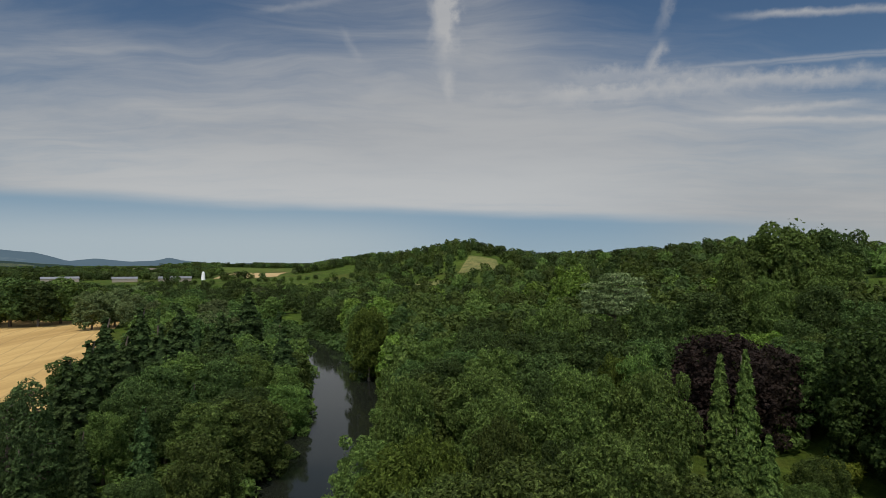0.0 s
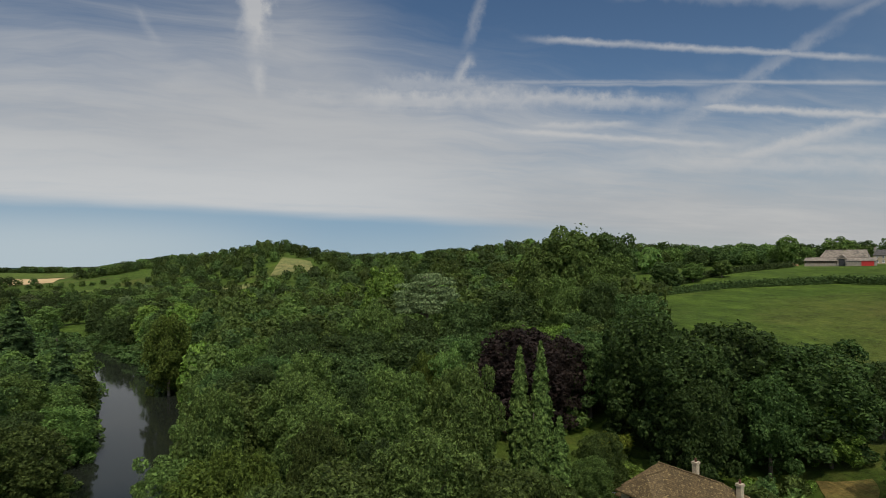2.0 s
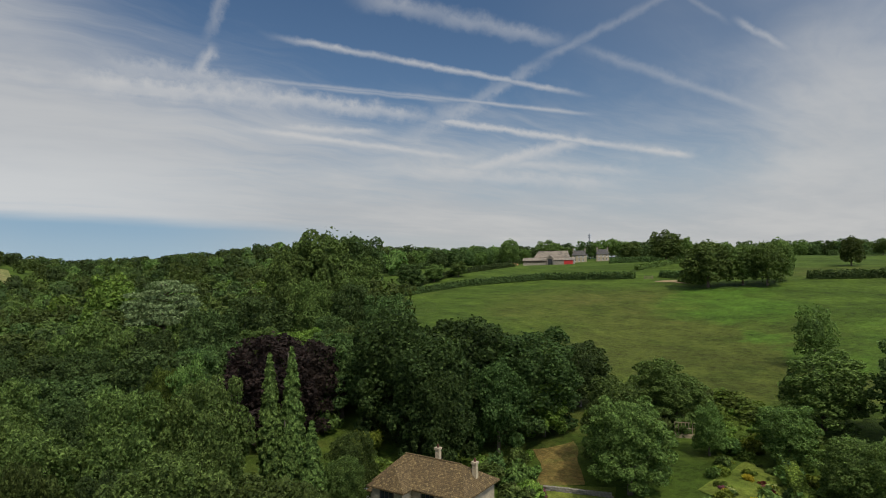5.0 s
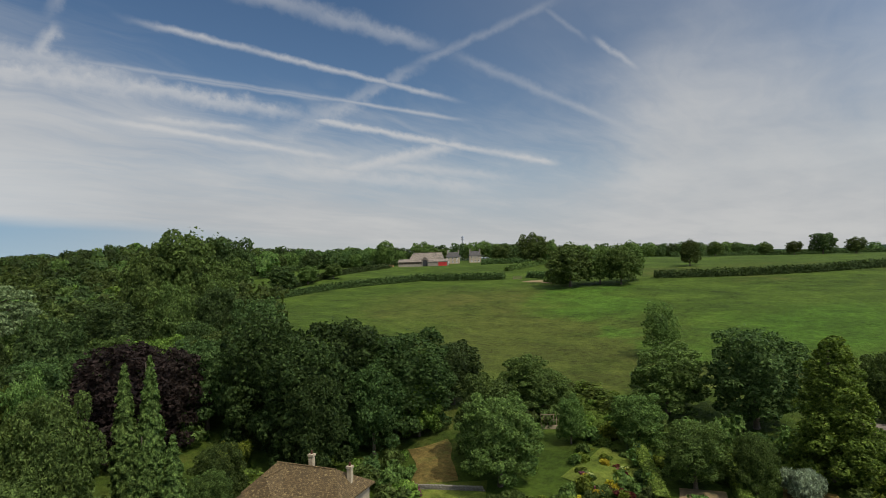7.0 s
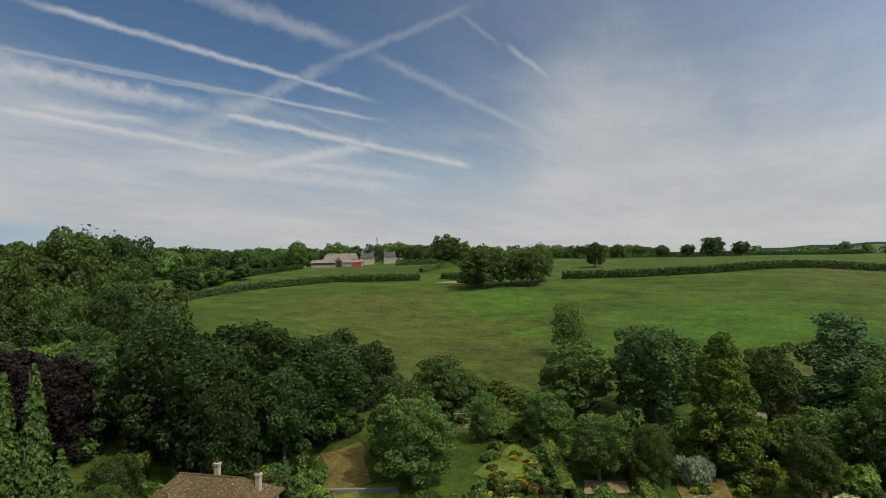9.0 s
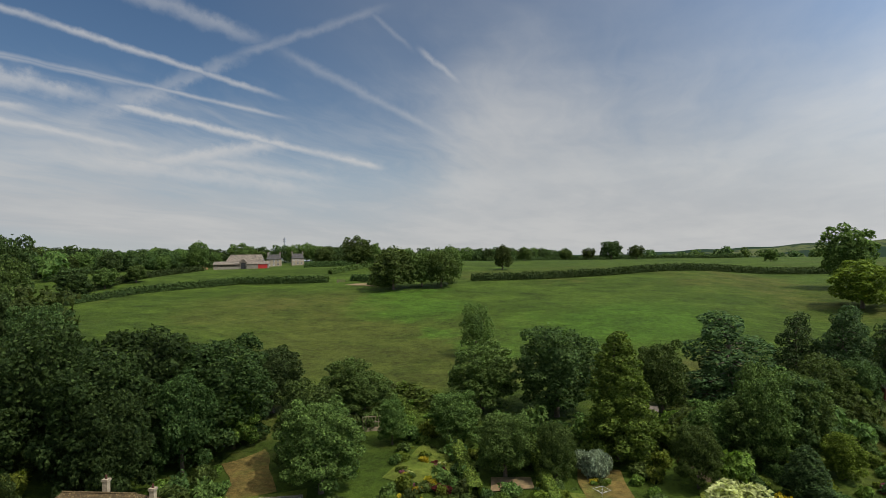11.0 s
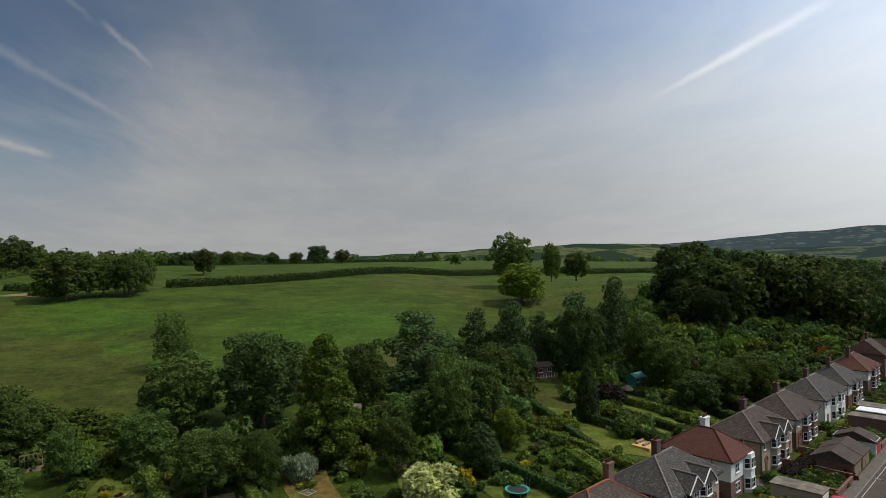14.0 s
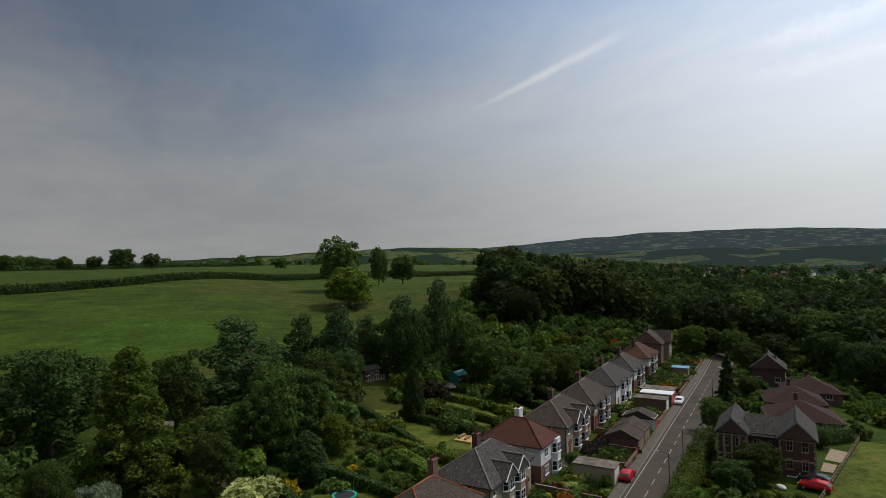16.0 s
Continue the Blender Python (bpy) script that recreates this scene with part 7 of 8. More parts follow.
field("farm_field", ((160, 330), (250, 330), (260, 420), (150, 420)), M_MEADOW, "green field beyond the farm")


def long_shed(x, y, length, turn, roof, label):
    root = new("shed")
    root.matrix_world = pose(x, y, land_at(x, y) - 0.2, 0, 0, turn)
    tagged(root, label, "shed")
    part("wall", boxed(-length / 2, length / 2, -9, 9, -0.5, 5), W_BARN, root)
    bm, a, b, top = roof_bm(-length / 2, length / 2, -9, 9, 5, 2.4, 0.4, 0, 0)
    part("roof", bm, roof, root)


long_shed(-539, 842, 46, 32, P_GREY, "long low pale farm shed")
long_shed(-451, 848, 32, 28, P_GREY, "long low pale farm shed")
long_shed(-392, 876, 44, 24, P_GREY, "long low pale farm shed")
long_shed(-620, 1250, 50, 25, R_SHEET, "long low pale farm shed")


def white_mill():
    root = new("tower")
    x, y = -366, 914
    root.matrix_world = pose(x, y, land_at(x, y) - 0.3)
    tagged(root, "white tapering tower standing in the fields", "tower")
    part("wall", pole_bm(0, 0, 0, 11, 3.2, 2.1, 16), W_WHITE, root)
    part("cap", pole_bm(0, 0, 11, 13.2, 2.2, 0.6, 16), W_WHITE, root)


white_mill()


# distant hills, far behind everything else
def hills_far(name, r0, r1, crest, mat, label, seed, low=-45.0, rough=0.1):
    """A range of hills: crest gives its elevation above the horizon at several azimuths."""
    az = np.linspace(crest[0][0], crest[-1][0], 160)
    el = np.interp(az, [c[0] for c in crest], [c[1] for c in crest])
    rows = np.linspace(0, 1.25, 22)
    vs = []
    for t in rows:
        for a, e in zip(az, el):
            r = r0 + (r1 - r0) * t
            top = 33 + r1 * math.tan(radians(e + rough * noise.noise((a * 0.35, seed, 0.0))))
            s = min(1.0, t)
            s = s * s * (3 - 2 * s) if t <= 1 else 1 - (t - 1) * 0.8
            z = low + (top - low) * s * (1 + 0.10 * noise.noise((a * 0.5, t * 5, seed)) * (1 - s))
            vs.append((r * math.sin(radians(a)), r * math.cos(radians(a)), z))
    n = len(az)
    i, j = np.meshgrid(np.arange(len(rows) - 1), np.arange(n - 1), indexing="ij")
    k = i * n + j
    faces = np.stack([k, k + n, k + n + 1, k + 1], -1).reshape(-1, 4)
    ob = new(name, mesh_from(name, np.array(vs), faces, mat, True))
    tagged(ob, label, "hills", kind="structure")


def distance_material(name, wood, field_col, air, haze_glow, scale=0.004, share=0.56):
    """Far country: woods, small fields, and a surface glow that stands in for a few kilometres of hazy air."""
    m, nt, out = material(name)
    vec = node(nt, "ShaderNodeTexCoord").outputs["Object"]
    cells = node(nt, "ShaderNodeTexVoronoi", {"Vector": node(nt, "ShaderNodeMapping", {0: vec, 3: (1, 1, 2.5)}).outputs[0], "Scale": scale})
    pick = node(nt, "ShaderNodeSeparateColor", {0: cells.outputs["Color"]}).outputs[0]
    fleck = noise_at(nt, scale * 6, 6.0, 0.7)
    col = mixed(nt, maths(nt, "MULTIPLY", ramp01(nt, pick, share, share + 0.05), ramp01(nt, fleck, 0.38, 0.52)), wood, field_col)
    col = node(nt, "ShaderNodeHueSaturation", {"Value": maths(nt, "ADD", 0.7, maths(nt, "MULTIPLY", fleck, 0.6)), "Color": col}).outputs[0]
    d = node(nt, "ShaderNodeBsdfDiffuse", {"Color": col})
    # the hills themselves emit this bluish light to imitate haze
    e = node(nt, "ShaderNodeEmission", {"Color": (*air, 1), "Strength": haze_glow})
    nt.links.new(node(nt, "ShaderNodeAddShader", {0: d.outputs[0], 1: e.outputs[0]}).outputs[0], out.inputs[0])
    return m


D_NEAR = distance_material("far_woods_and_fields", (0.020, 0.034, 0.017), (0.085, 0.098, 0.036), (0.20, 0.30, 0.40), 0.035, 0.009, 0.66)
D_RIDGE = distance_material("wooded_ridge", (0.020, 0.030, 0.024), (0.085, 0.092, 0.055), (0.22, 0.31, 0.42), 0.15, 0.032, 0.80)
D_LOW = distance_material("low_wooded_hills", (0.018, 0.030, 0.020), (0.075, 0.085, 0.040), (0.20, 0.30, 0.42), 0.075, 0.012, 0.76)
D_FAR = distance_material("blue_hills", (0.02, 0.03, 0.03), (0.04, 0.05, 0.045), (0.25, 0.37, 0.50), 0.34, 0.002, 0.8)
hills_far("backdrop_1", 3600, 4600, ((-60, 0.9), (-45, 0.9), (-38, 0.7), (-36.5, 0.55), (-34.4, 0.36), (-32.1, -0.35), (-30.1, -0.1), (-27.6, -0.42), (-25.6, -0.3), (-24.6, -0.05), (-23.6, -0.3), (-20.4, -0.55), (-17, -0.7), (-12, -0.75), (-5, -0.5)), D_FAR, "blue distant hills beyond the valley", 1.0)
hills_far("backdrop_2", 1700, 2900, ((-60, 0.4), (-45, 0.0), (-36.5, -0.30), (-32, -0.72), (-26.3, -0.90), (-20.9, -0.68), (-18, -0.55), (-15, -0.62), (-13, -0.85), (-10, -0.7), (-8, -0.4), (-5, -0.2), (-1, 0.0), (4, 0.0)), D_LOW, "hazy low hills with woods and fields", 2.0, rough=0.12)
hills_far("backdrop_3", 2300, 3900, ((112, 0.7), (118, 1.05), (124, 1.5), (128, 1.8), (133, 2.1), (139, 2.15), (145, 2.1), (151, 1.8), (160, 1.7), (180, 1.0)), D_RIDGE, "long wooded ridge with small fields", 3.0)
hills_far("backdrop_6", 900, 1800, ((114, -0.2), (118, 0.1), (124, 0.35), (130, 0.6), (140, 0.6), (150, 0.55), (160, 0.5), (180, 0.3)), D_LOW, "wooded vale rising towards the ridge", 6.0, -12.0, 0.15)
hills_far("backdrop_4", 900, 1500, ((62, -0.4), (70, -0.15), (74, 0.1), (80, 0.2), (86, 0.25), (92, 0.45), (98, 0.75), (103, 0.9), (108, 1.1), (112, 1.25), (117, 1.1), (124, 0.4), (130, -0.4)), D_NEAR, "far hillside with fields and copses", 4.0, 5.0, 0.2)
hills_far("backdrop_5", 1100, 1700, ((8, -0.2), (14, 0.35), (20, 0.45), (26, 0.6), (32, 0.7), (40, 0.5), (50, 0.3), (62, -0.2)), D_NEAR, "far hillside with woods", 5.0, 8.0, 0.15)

# ---------------------------------------------------------------- gardens
SHRUBS, SHRUBS_FAR = {}, {}
for i, (key, mat, text) in enumerate((
        ("green", L_MID, "rounded green garden shrub"), ("fresh", L_BRIGHT, "bright green leafy shrub"), ("dark", L_DARK, "dark evergreen garden shrub"),
        ("olive", L_OLIVE, "dull green bushy shrub"), ("gold", L_GOLD, "golden yellow garden shrub"), ("lime", L_YELLOW, "bushy yellow-green garden shrub"),
        ("red", L_RED, "red-leaved rounded garden shrub"), ("rust", L_RUST, "rust-orange leaved garden shrub"), ("pink", L_PINK, "pink flowering garden shrub"), ("wine", L_COPPER, "dark wine-red garden maple"), ("pale", L_CREAM, "pale cream-leaved garden shrub"))):
    SHRUBS[key] = [make_shrub("shrub", 1.5, 2.2, mat, 1000, 0.24, 600 + i * 3, text)]
    SHRUBS_FAR[key] = [make_shrub("shrub", 1.5, 2.2, mat, 280, 0.42, 640 + i * 3, text, n=6)]


def shrub(key, x, y, radius, height):
    m = SHRUBS[key][0]
    o = copy_thing(m, pose(x, y, land_at(x, y) - 0.05, 0, 0, RNG.uniform(0, 360)))
    o.scale = (radius / 1.5, radius / 1.5, height / 2.2)
    return o


# lawns, beds and paths
M_SLAB = plain("sandstone_slabs", (0.30, 0.23, 0.14), 0.9, vary=0.15, scale=1.5, alt=(0.30, 0.24, 0.16))
LAWN = "mown garden lawn with worn patches"
LAWNS = (
    ((113, -34), (92, -38), (89, -46), (110, -45)),
    ((136, -60), (120, -58), (117, -66), (133, -70)),
    ((99, -1), (77, -5), (75, -12), (97, -9)),
    ((80, -15), (70, -17), (68, -28), (79, -26)),
    ((90, 36.5), (85, 28), (76, 30), (78, 38)),
    ((80, 2), (66, -1), (66, 8), (80, 12)),
    ((118, -48), (100, -52), (97, -58), (115, -57)),
    ((66, 56), (58, 49), (62, 40), (72, 47)),
)
for k, q in enumerate(LAWNS):
    drape("lawn", q, 12, 12, M_LAWN, 0.10, LAWN, "lawn", wave=1.2)
drape("dry_lawn", ((81.5, 60.5), (75.5, 64), (65.5, 55), (70, 50.8)), 10, 10, M_DRY, 0.13, "dry brown patch of uncut grass", "lawn", wave=1.2)
DRY_B = [(87, 12), (88, 6), (76, 2), (74.5, 8.5)]
drape("dry_lawn", DRY_B, 10, 10, M_DRY, 0.13, "dry brown worn garden lawn", "lawn", wave=1.2)
drape("vegetable_bed", ((81.5, 23), (83, 17.5), (79.5, 16.5), (77.5, 22)), 8, 8, M_SOIL, 0.14, "bare soil vegetable bed with rows", "bed", wave=0.5)
drape("drive", ((52, 76), (40, 74), (38, 64), (49, 66)), 8, 8, M_PATH, 0.12, "pale gravel drive beside the stone house", "drive", wave=1.0)
for s0, s1, o0, o1 in ((-8, -6.5, 2, 12), (8, 11, 2, 12), (16.5, 18, 2, 12), (41.5, 44, 2, 12), (61, 63, 2, 12), (76, 79, 2, 12)):
    strip("garden_path", s0, s1, o0, o1, 0.07, M_PATH, "paved path through a front garden", "path", step=1.5)
strip("driveway", 12, 18.5, -23.5, -14.5, -0.02, M_PATH, "grey paved yard beside the brick house", "drive")
drape("verge", (street_xy(-5, -20.0), street_xy(48, -31.0), street_xy(48, -75), street_xy(-5, -75)), 24, 16, M_LAWN, 0.06, "mown grass slope beside the fence", "grass")
drape("patio", (street_xy(24.5, -23.8), street_xy(29, -24.4), street_xy(29, -26.2), street_xy(24.5, -25.4)), 4, 4, M_SLAB, 0.12, "pale sandy paved patio by the fence", "patio")
drape("patio", (street_xy(30.5, -24.6), street_xy(37.5, -25.8), street_xy(37.5, -28.6), street_xy(30.5, -27.2)), 4, 4, M_SLAB, 0.12, "pale sandy paved patio by the fence", "patio")

TAKEN_G = [(x, y, r) for x, y, r in KNOWN]


def occupied(x, y, pad=0.0):
    q = Vector((x, y)) - ROAD0
    s, o = q.dot(ROAD_DIR), q.dot(ROAD_N)
    if -9 < o < 2.4 and s < 125:
        return True
    for s0, s1 in ((-31.5, -19), (-16.4, -3.2), (-0.2, 10.2), (12.7, 26.6), (28.9, 41.6), (46, 60.8), (63.5, 75.4), (80.8, 92.5), (99, 109)):
        if s0 - 0.9 - pad < s < s1 + 0.9 + pad and 10.2 - pad < o < 21.6 + pad:
            return True
    for s0, s1 in ((4, 7.8), (20.2, 30.4), (33.6, 37.8), (48, 62), (86, 90)):
        if s0 < s < s1 and 1.5 < o < 9.2:
            return True
    if 17 < s < 31 and -25 < o < -9 or 10 < s < 19 and -27 < o < -13:
        return True
    if 42 < s < 84 and -30 < o < -14.5 or 84 < s < 98 and -20 < o < -10.5:
        return True
    if math.hypot(x - 76, y + 19.3) < 3.6 or math.hypot(x - 84, y + 21) < 2.4:
        return True
    if math.hypot(x - 92, y + 45) < 5 or math.hypot(x - 98, y + 41) < 5:
        return True
    if 5 < s < 46 and o < -21.5 or 44 < s < 60 and o < -32:
        return True
    if in_quad(x, y, [(137, -36), (136, -45), (108, -38), (110, -31)]):
        return True
    if 61.4 < az_of(x, y) < 65 and 80 < math.hypot(x, y) < 104:
        return True
    if 105.8 < az_of(x, y) < 108.8 and 110 < math.hypot(x, y) < 137 or 113.4 < az_of(x, y) < 116.6 and 118 < math.hypot(x, y) < 142:
        return True
    if 49.5 < az_of(x, y) < 56.5 and 72 < math.hypot(x, y) < 106:
        return True
    return math.hypot(x - 47.3, y - 57) < 11.5 or math.hypot(x - 44, y - 69) < 5


def in_quad(x, y, q):
    sign = 0
    for (x0, y0), (x1, y1) in zip(q, q[1:] + q[:1]):
        c = (x1 - x0) * (y - y0) - (y1 - y0) * (x - x0)
        if sign == 0:
            sign = 1 if c > 0 else -1
        elif c * sign < 0:
            return False
    return True


def in_lawn(x, y):
    return any(in_quad(x, y, list(q)) for q in LAWNS) or in_quad(x, y, [(82, 60.5), (75.5, 65), (64.5, 55), (69.5, 49.5)]) or in_quad(x, y, [(82.5, 24), (84, 17), (78.5, 15.5), (76.5, 22)]) or in_quad(x, y, DRY_B)


HEAPS = {}


def shrubbery(count, inside, spacing, mix, low, high, wide, box):
    names, weights = zip(*mix)
    w = np.array(weights, float) / sum(weights)
    made = tries = 0
    while made < count and tries < count * 80:
        tries += 1
        x, y = RNG.uniform(box[0], box[1]), RNG.uniform(box[2], box[3])
        if occupied(x, y) or not inside(x, y) or any((x - a) ** 2 + (y - b) ** 2 < (spacing * 0.5 + c) ** 2 for a, b, c in TAKEN_G):
            continue
        h = RNG.uniform(low, high)
        key, rad = names[int(RNG.choice(len(names), p=w))], h * wide * RNG.uniform(0.8, 1.25)
        if math.hypot(x, y) < 78:
            shrub(key, x, y, rad, h)
        else:
            HEAPS.setdefault(key, []).append((x, y, h, rad))
        TAKEN_G.append((x, y, spacing * 0.5))
        made += 1


BACK = (("green", 5), ("dark", 2), ("olive", 3), ("fresh", 3.5), ("lime", 1.5))
LOW = BACK + (("fresh", 3.5), ("lime", 2.0), ("gold", 0.3), ("pink", 0.08), ("red", 0.1))
FRONT = (("green", 4), ("dark", 2.5), ("olive", 2), ("fresh", 2), ("lime", 1), ("gold", 0.7), ("red", 0.3), ("pink", 0.15), ("rust", 0.2), ("pale", 0.3))


def u_of(x, y):
    return float(hill_u(np.array(x), np.array(y)))


shrubbery(190, lambda x, y: 58 < u_of(x, y) < 94 and math.hypot(x, y) < 98 and y < 44 and not in_lawn(x, y), 1.9, LOW, 0.8, 2.6, 0.66, (52, 100, -60, 44))
shrubbery(120, lambda x, y: 60 < u_of(x, y) < 94 and 98 < math.hypot(x, y) < 150 and y < 44 and not in_lawn(x, y), 2.7, BACK + (("lime", 1.5), ("fresh", 2), ("gold", 0.3), ("red", 0.3)), 1.0, 3.2, 0.66, (56, 150, -120, 44))
shrubbery(60, lambda x, y: 74 < math.hypot(x, y) < 96 and 58 < az_of(x, y) < 84 and not in_lawn(x, y), 1.1, LOW, 0.5, 1.5, 0.8, (66, 96, 8, 50))
shrubbery(40, lambda x, y: in_quad(x, y, [(110, 50), (112, 40), (92, 32), (89, 42)]), 2.0, (("fresh", 1),), 0.9, 1.7, 1.0, (85, 115, 30, 52))
shrubbery(90, lambda x, y: 88 < u_of(x, y) < 108 and 60 < az_of(x, y) < 100, 3.6, BACK, 2.5, 5.5, 0.6, (80, 150, -30, 60))
shrubbery(240, lambda x, y: 86 < u_of(x, y) < 130 and az_of(x, y) > 97 and not in_lawn(x, y), 3.6, BACK, 2.5, 7, 0.55, (80, 240, -190, -10))
shrubbery(240, lambda x, y: 62 < u_of(x, y) < 100 and y < -70, 2.6, BACK, 1.5, 5.0, 0.62, (95, 220, -200, -70))
shrubbery(420, lambda x, y: 47.4 < u_of(x, y) < 57.5 and y < -20, 1.0, FRONT, 0.6, 1.9, 0.66, (50, 150, -170, -20))
shrubbery(90, lambda x, y: 44 < u_of(x, y) < 70 and y < -140 and az_of(x, y) < 143, 4.0, BACK, 2, 7, 0.6, (100, 240, -240, -130))
shrubbery(170, lambda x, y: 2 < u_of(x, y) < 37 and -190 < y < -55 and 132 < az_of(x, y) < 154, 2.6, BACK, 1.2, 3.6, 0.62, (30, 120, -200, -50))
shrubbery(70, lambda x, y: 50 < math.hypot(x, y) < 100 and 41 < az_of(x, y) < 62 and u_of(x, y) < 88 and not in_lawn(x, y), 2.8, BACK, 1.6, 4.0, 0.6, (36, 90, 18, 76))
shrubbery(30, lambda x, y: 60 < math.hypot(x, y) < 80 and 26 < az_of(x, y) < 34.5, 3.0, BACK, 2.5, 5.5, 0.5, (26, 48, 48, 76))
shrubbery(60, lambda x, y: 80 < math.hypot(x, y) < 112 and 33 < az_of(x, y) < 62 and u_of(x, y) < 100, 3.6, BACK, 2, 5, 0.6, (40, 100, 30, 96))
for key, rows in HEAPS.items():
    m = SHRUBS_FAR[key][0]
    if m.name not in SIZE:
        co = np.array([v.co[:] for v in m.data.vertices])
        SIZE[m.name] = (2.2, 1.5)
        PATTERN[m.name] = (co.astype(np.float32)[:], np.array([p.vertices[:] for p in m.data.polygons], np.int32))
    woodland("shrubbery", key, rows, str(m["label"]).replace("shrub", "shrubs") + " in back gardens", SHRUBS_FAR, "shrubs")

# particular plants
for key, x, y, r, h in (("pale", 76.6, -7.4, 4.2, 5.2), ("lime", 89, -16, 1.6, 3.6), ("gold", 84.5, -22.5, 1.1, 1.8), ("red", 99, -30, 1.1, 1.6), ("pink", 99.5, -46.5, 1.2, 1.6),
                        ("wine", 115, -47.8, 3.4, 5.2), ("green", 98, -44, 2.3, 3.8), ("gold", 67.5, -44.5, 1.2, 1.6), ("gold", 75, 31.5, 1.0, 0.9),
                        ("red", 75.5, 28, 1.2, 1.2), ("gold", 71.5, 29.5, 1.5, 1.1), ("rust", 149, -124, 1.7, 2.8), ("rust", 66, -46, 1.4, 1.8), ("gold", 72, 33, 1.1, 1.0), ("pink", 63.5, 53, 0.9, 1.2),
                        ("gold", 104, -50, 1.4, 1.9), ("pink", 72, -49, 0.8, 0.9), ("lime", 68.7, 26, 1.3, 1.0)):
    shrub(key, x, y, r, h)
silver = make_shrub("weeping_tree", 2.6, 4.0, L_SILVER, 5000, 0.26, 690, "silvery weeping pear tree with drooping boughs", "tree", 10, 0.4, 0.6, 2.4)
silver.location = (85.4, 9.0, land_at(85.4, 9.0) - 0.1)

# flower beds: small clumps side by side
BED_MIX = ("gold", "gold", "green", "lime", "red", "fresh", "green", "pink", "pale", "olive", "fresh", "dark")
beds = np.random.default_rng(55)
for bx, by, length, turn, count in ((83.2, 31.4, 3.2, 20, 9), (79.6, 34.8, 3.5, 50, 10), (77.2, 30.4, 4.0, 30, 12), (76.3, 33.5, 3.0, 70, 8), (84.9, 34.4, 2.4, 10, 6),
                                    (83.5, 8.5, 3.0, 80, 6), (93, -3.5, 4.0, -20, 9), (96, -8, 4.0, -10, 8), (104.5, -25.4, 5.0, -15, 9), (92, -26.5, 4.0, -10, 8),
                                    (107, -36.5, 6.0, -14, 10), (104, -43.5, 6.0, -8, 10), (88, -36.5, 4.0, -10, 8), (72, -30, 4, -60, 9)):
    bed = new("flower_bed")
    bed.matrix_world = pose(bx, by, land_at(bx, by), 0, 0, turn)
    tagged(bed, "mixed bed of yellow, red and green plants", "flower bed")
    for k in range(int(count * 1.7)):
        u, w, r = beds.uniform(-0.5, 0.5) * length, beds.normal(0, 0.45), beds.uniform(0.3, 0.7)
        clump = new("clump", SHRUBS_FAR[BED_MIX[int(beds.integers(len(BED_MIX)))]][0].data)
        clump.parent = bed
        clump.matrix_local = pose(u, w, -0.08, 0, 0, beds.uniform(0, 360)) @ Matrix.Diagonal((r / 1.5, r / 1.5, r * beds.uniform(0.9, 1.5) / 2.2, 1))

# clipped hedges
CLIP = "clipped green garden hedge"
hedge([(92, 32.6), (74.5, 23)], 1.6, 2.1, L_HEDGE, CLIP, 30, 0.24, True)
hedge([(92, 19.8), (74, 12.3)], 1.3, 1.7, L_HEDGE, "dark clipped garden hedge", 30, 0.24, True)
hedge([(116, -31), (92, -35.5)], 1.2, 1.6, L_DARK, "dark clipped garden hedge", 24, 0.24, True)
hedge([(88, -31), (77.5, -33.5)], 2.2, 1.9, L_HEDGE, "broad clipped hedge with sunlit top", 30, 0.24, True)
hedge([(100, -8.5), (76, -13.5)], 1.0, 1.2, L_DARK, "low dark hedge beside a lawn", 24, 0.24, True)
hedge([(112, -46.5), (88, -49)], 1.4, 1.7, L_DARK, "dark clipped garden hedge", 24, 0.24, True)
hedge([(138, -100), (126, -103)], 1.4, 1.8, L_YELLOW, "yellow-green clipped garden hedge", 24, 0.26, True)
hedge([(118, -62), (98, -62)], 1.6, 1.9, L_HEDGE, CLIP, 24, 0.26, True)
hedge([street_xy(-6, -7.2), street_xy(16, -7.2)], 2.4, 2.4, L_BRIGHT, "bright green roadside garden hedge", 26, 0.28)
hedge([street_xy(16, -7.2), street_xy(30, -7.3)], 2.4, 2.3, L_MID, "green hedge along the roadside", 26, 0.28)
hedge([street_xy(9.5, 3.0), street_xy(10.2, 10.8)], 1.3, 1.5, L_DARK, "dark clipped front garden hedge", 30, 0.22, True)
hedge([street_xy(11.5, 8.6), street_xy(20, 8.0)], 2.0, 1.7, L_COPPER, "dark brown clipped beech hedge", 30, 0.24, True)
hedge([street_xy(38, -23), street_xy(46, -29)], 2.2, 2.2, L_DARK, "dark garden hedge by the fence", 24, 0.26)

BOUND = "clipped green hedge between two back gardens"
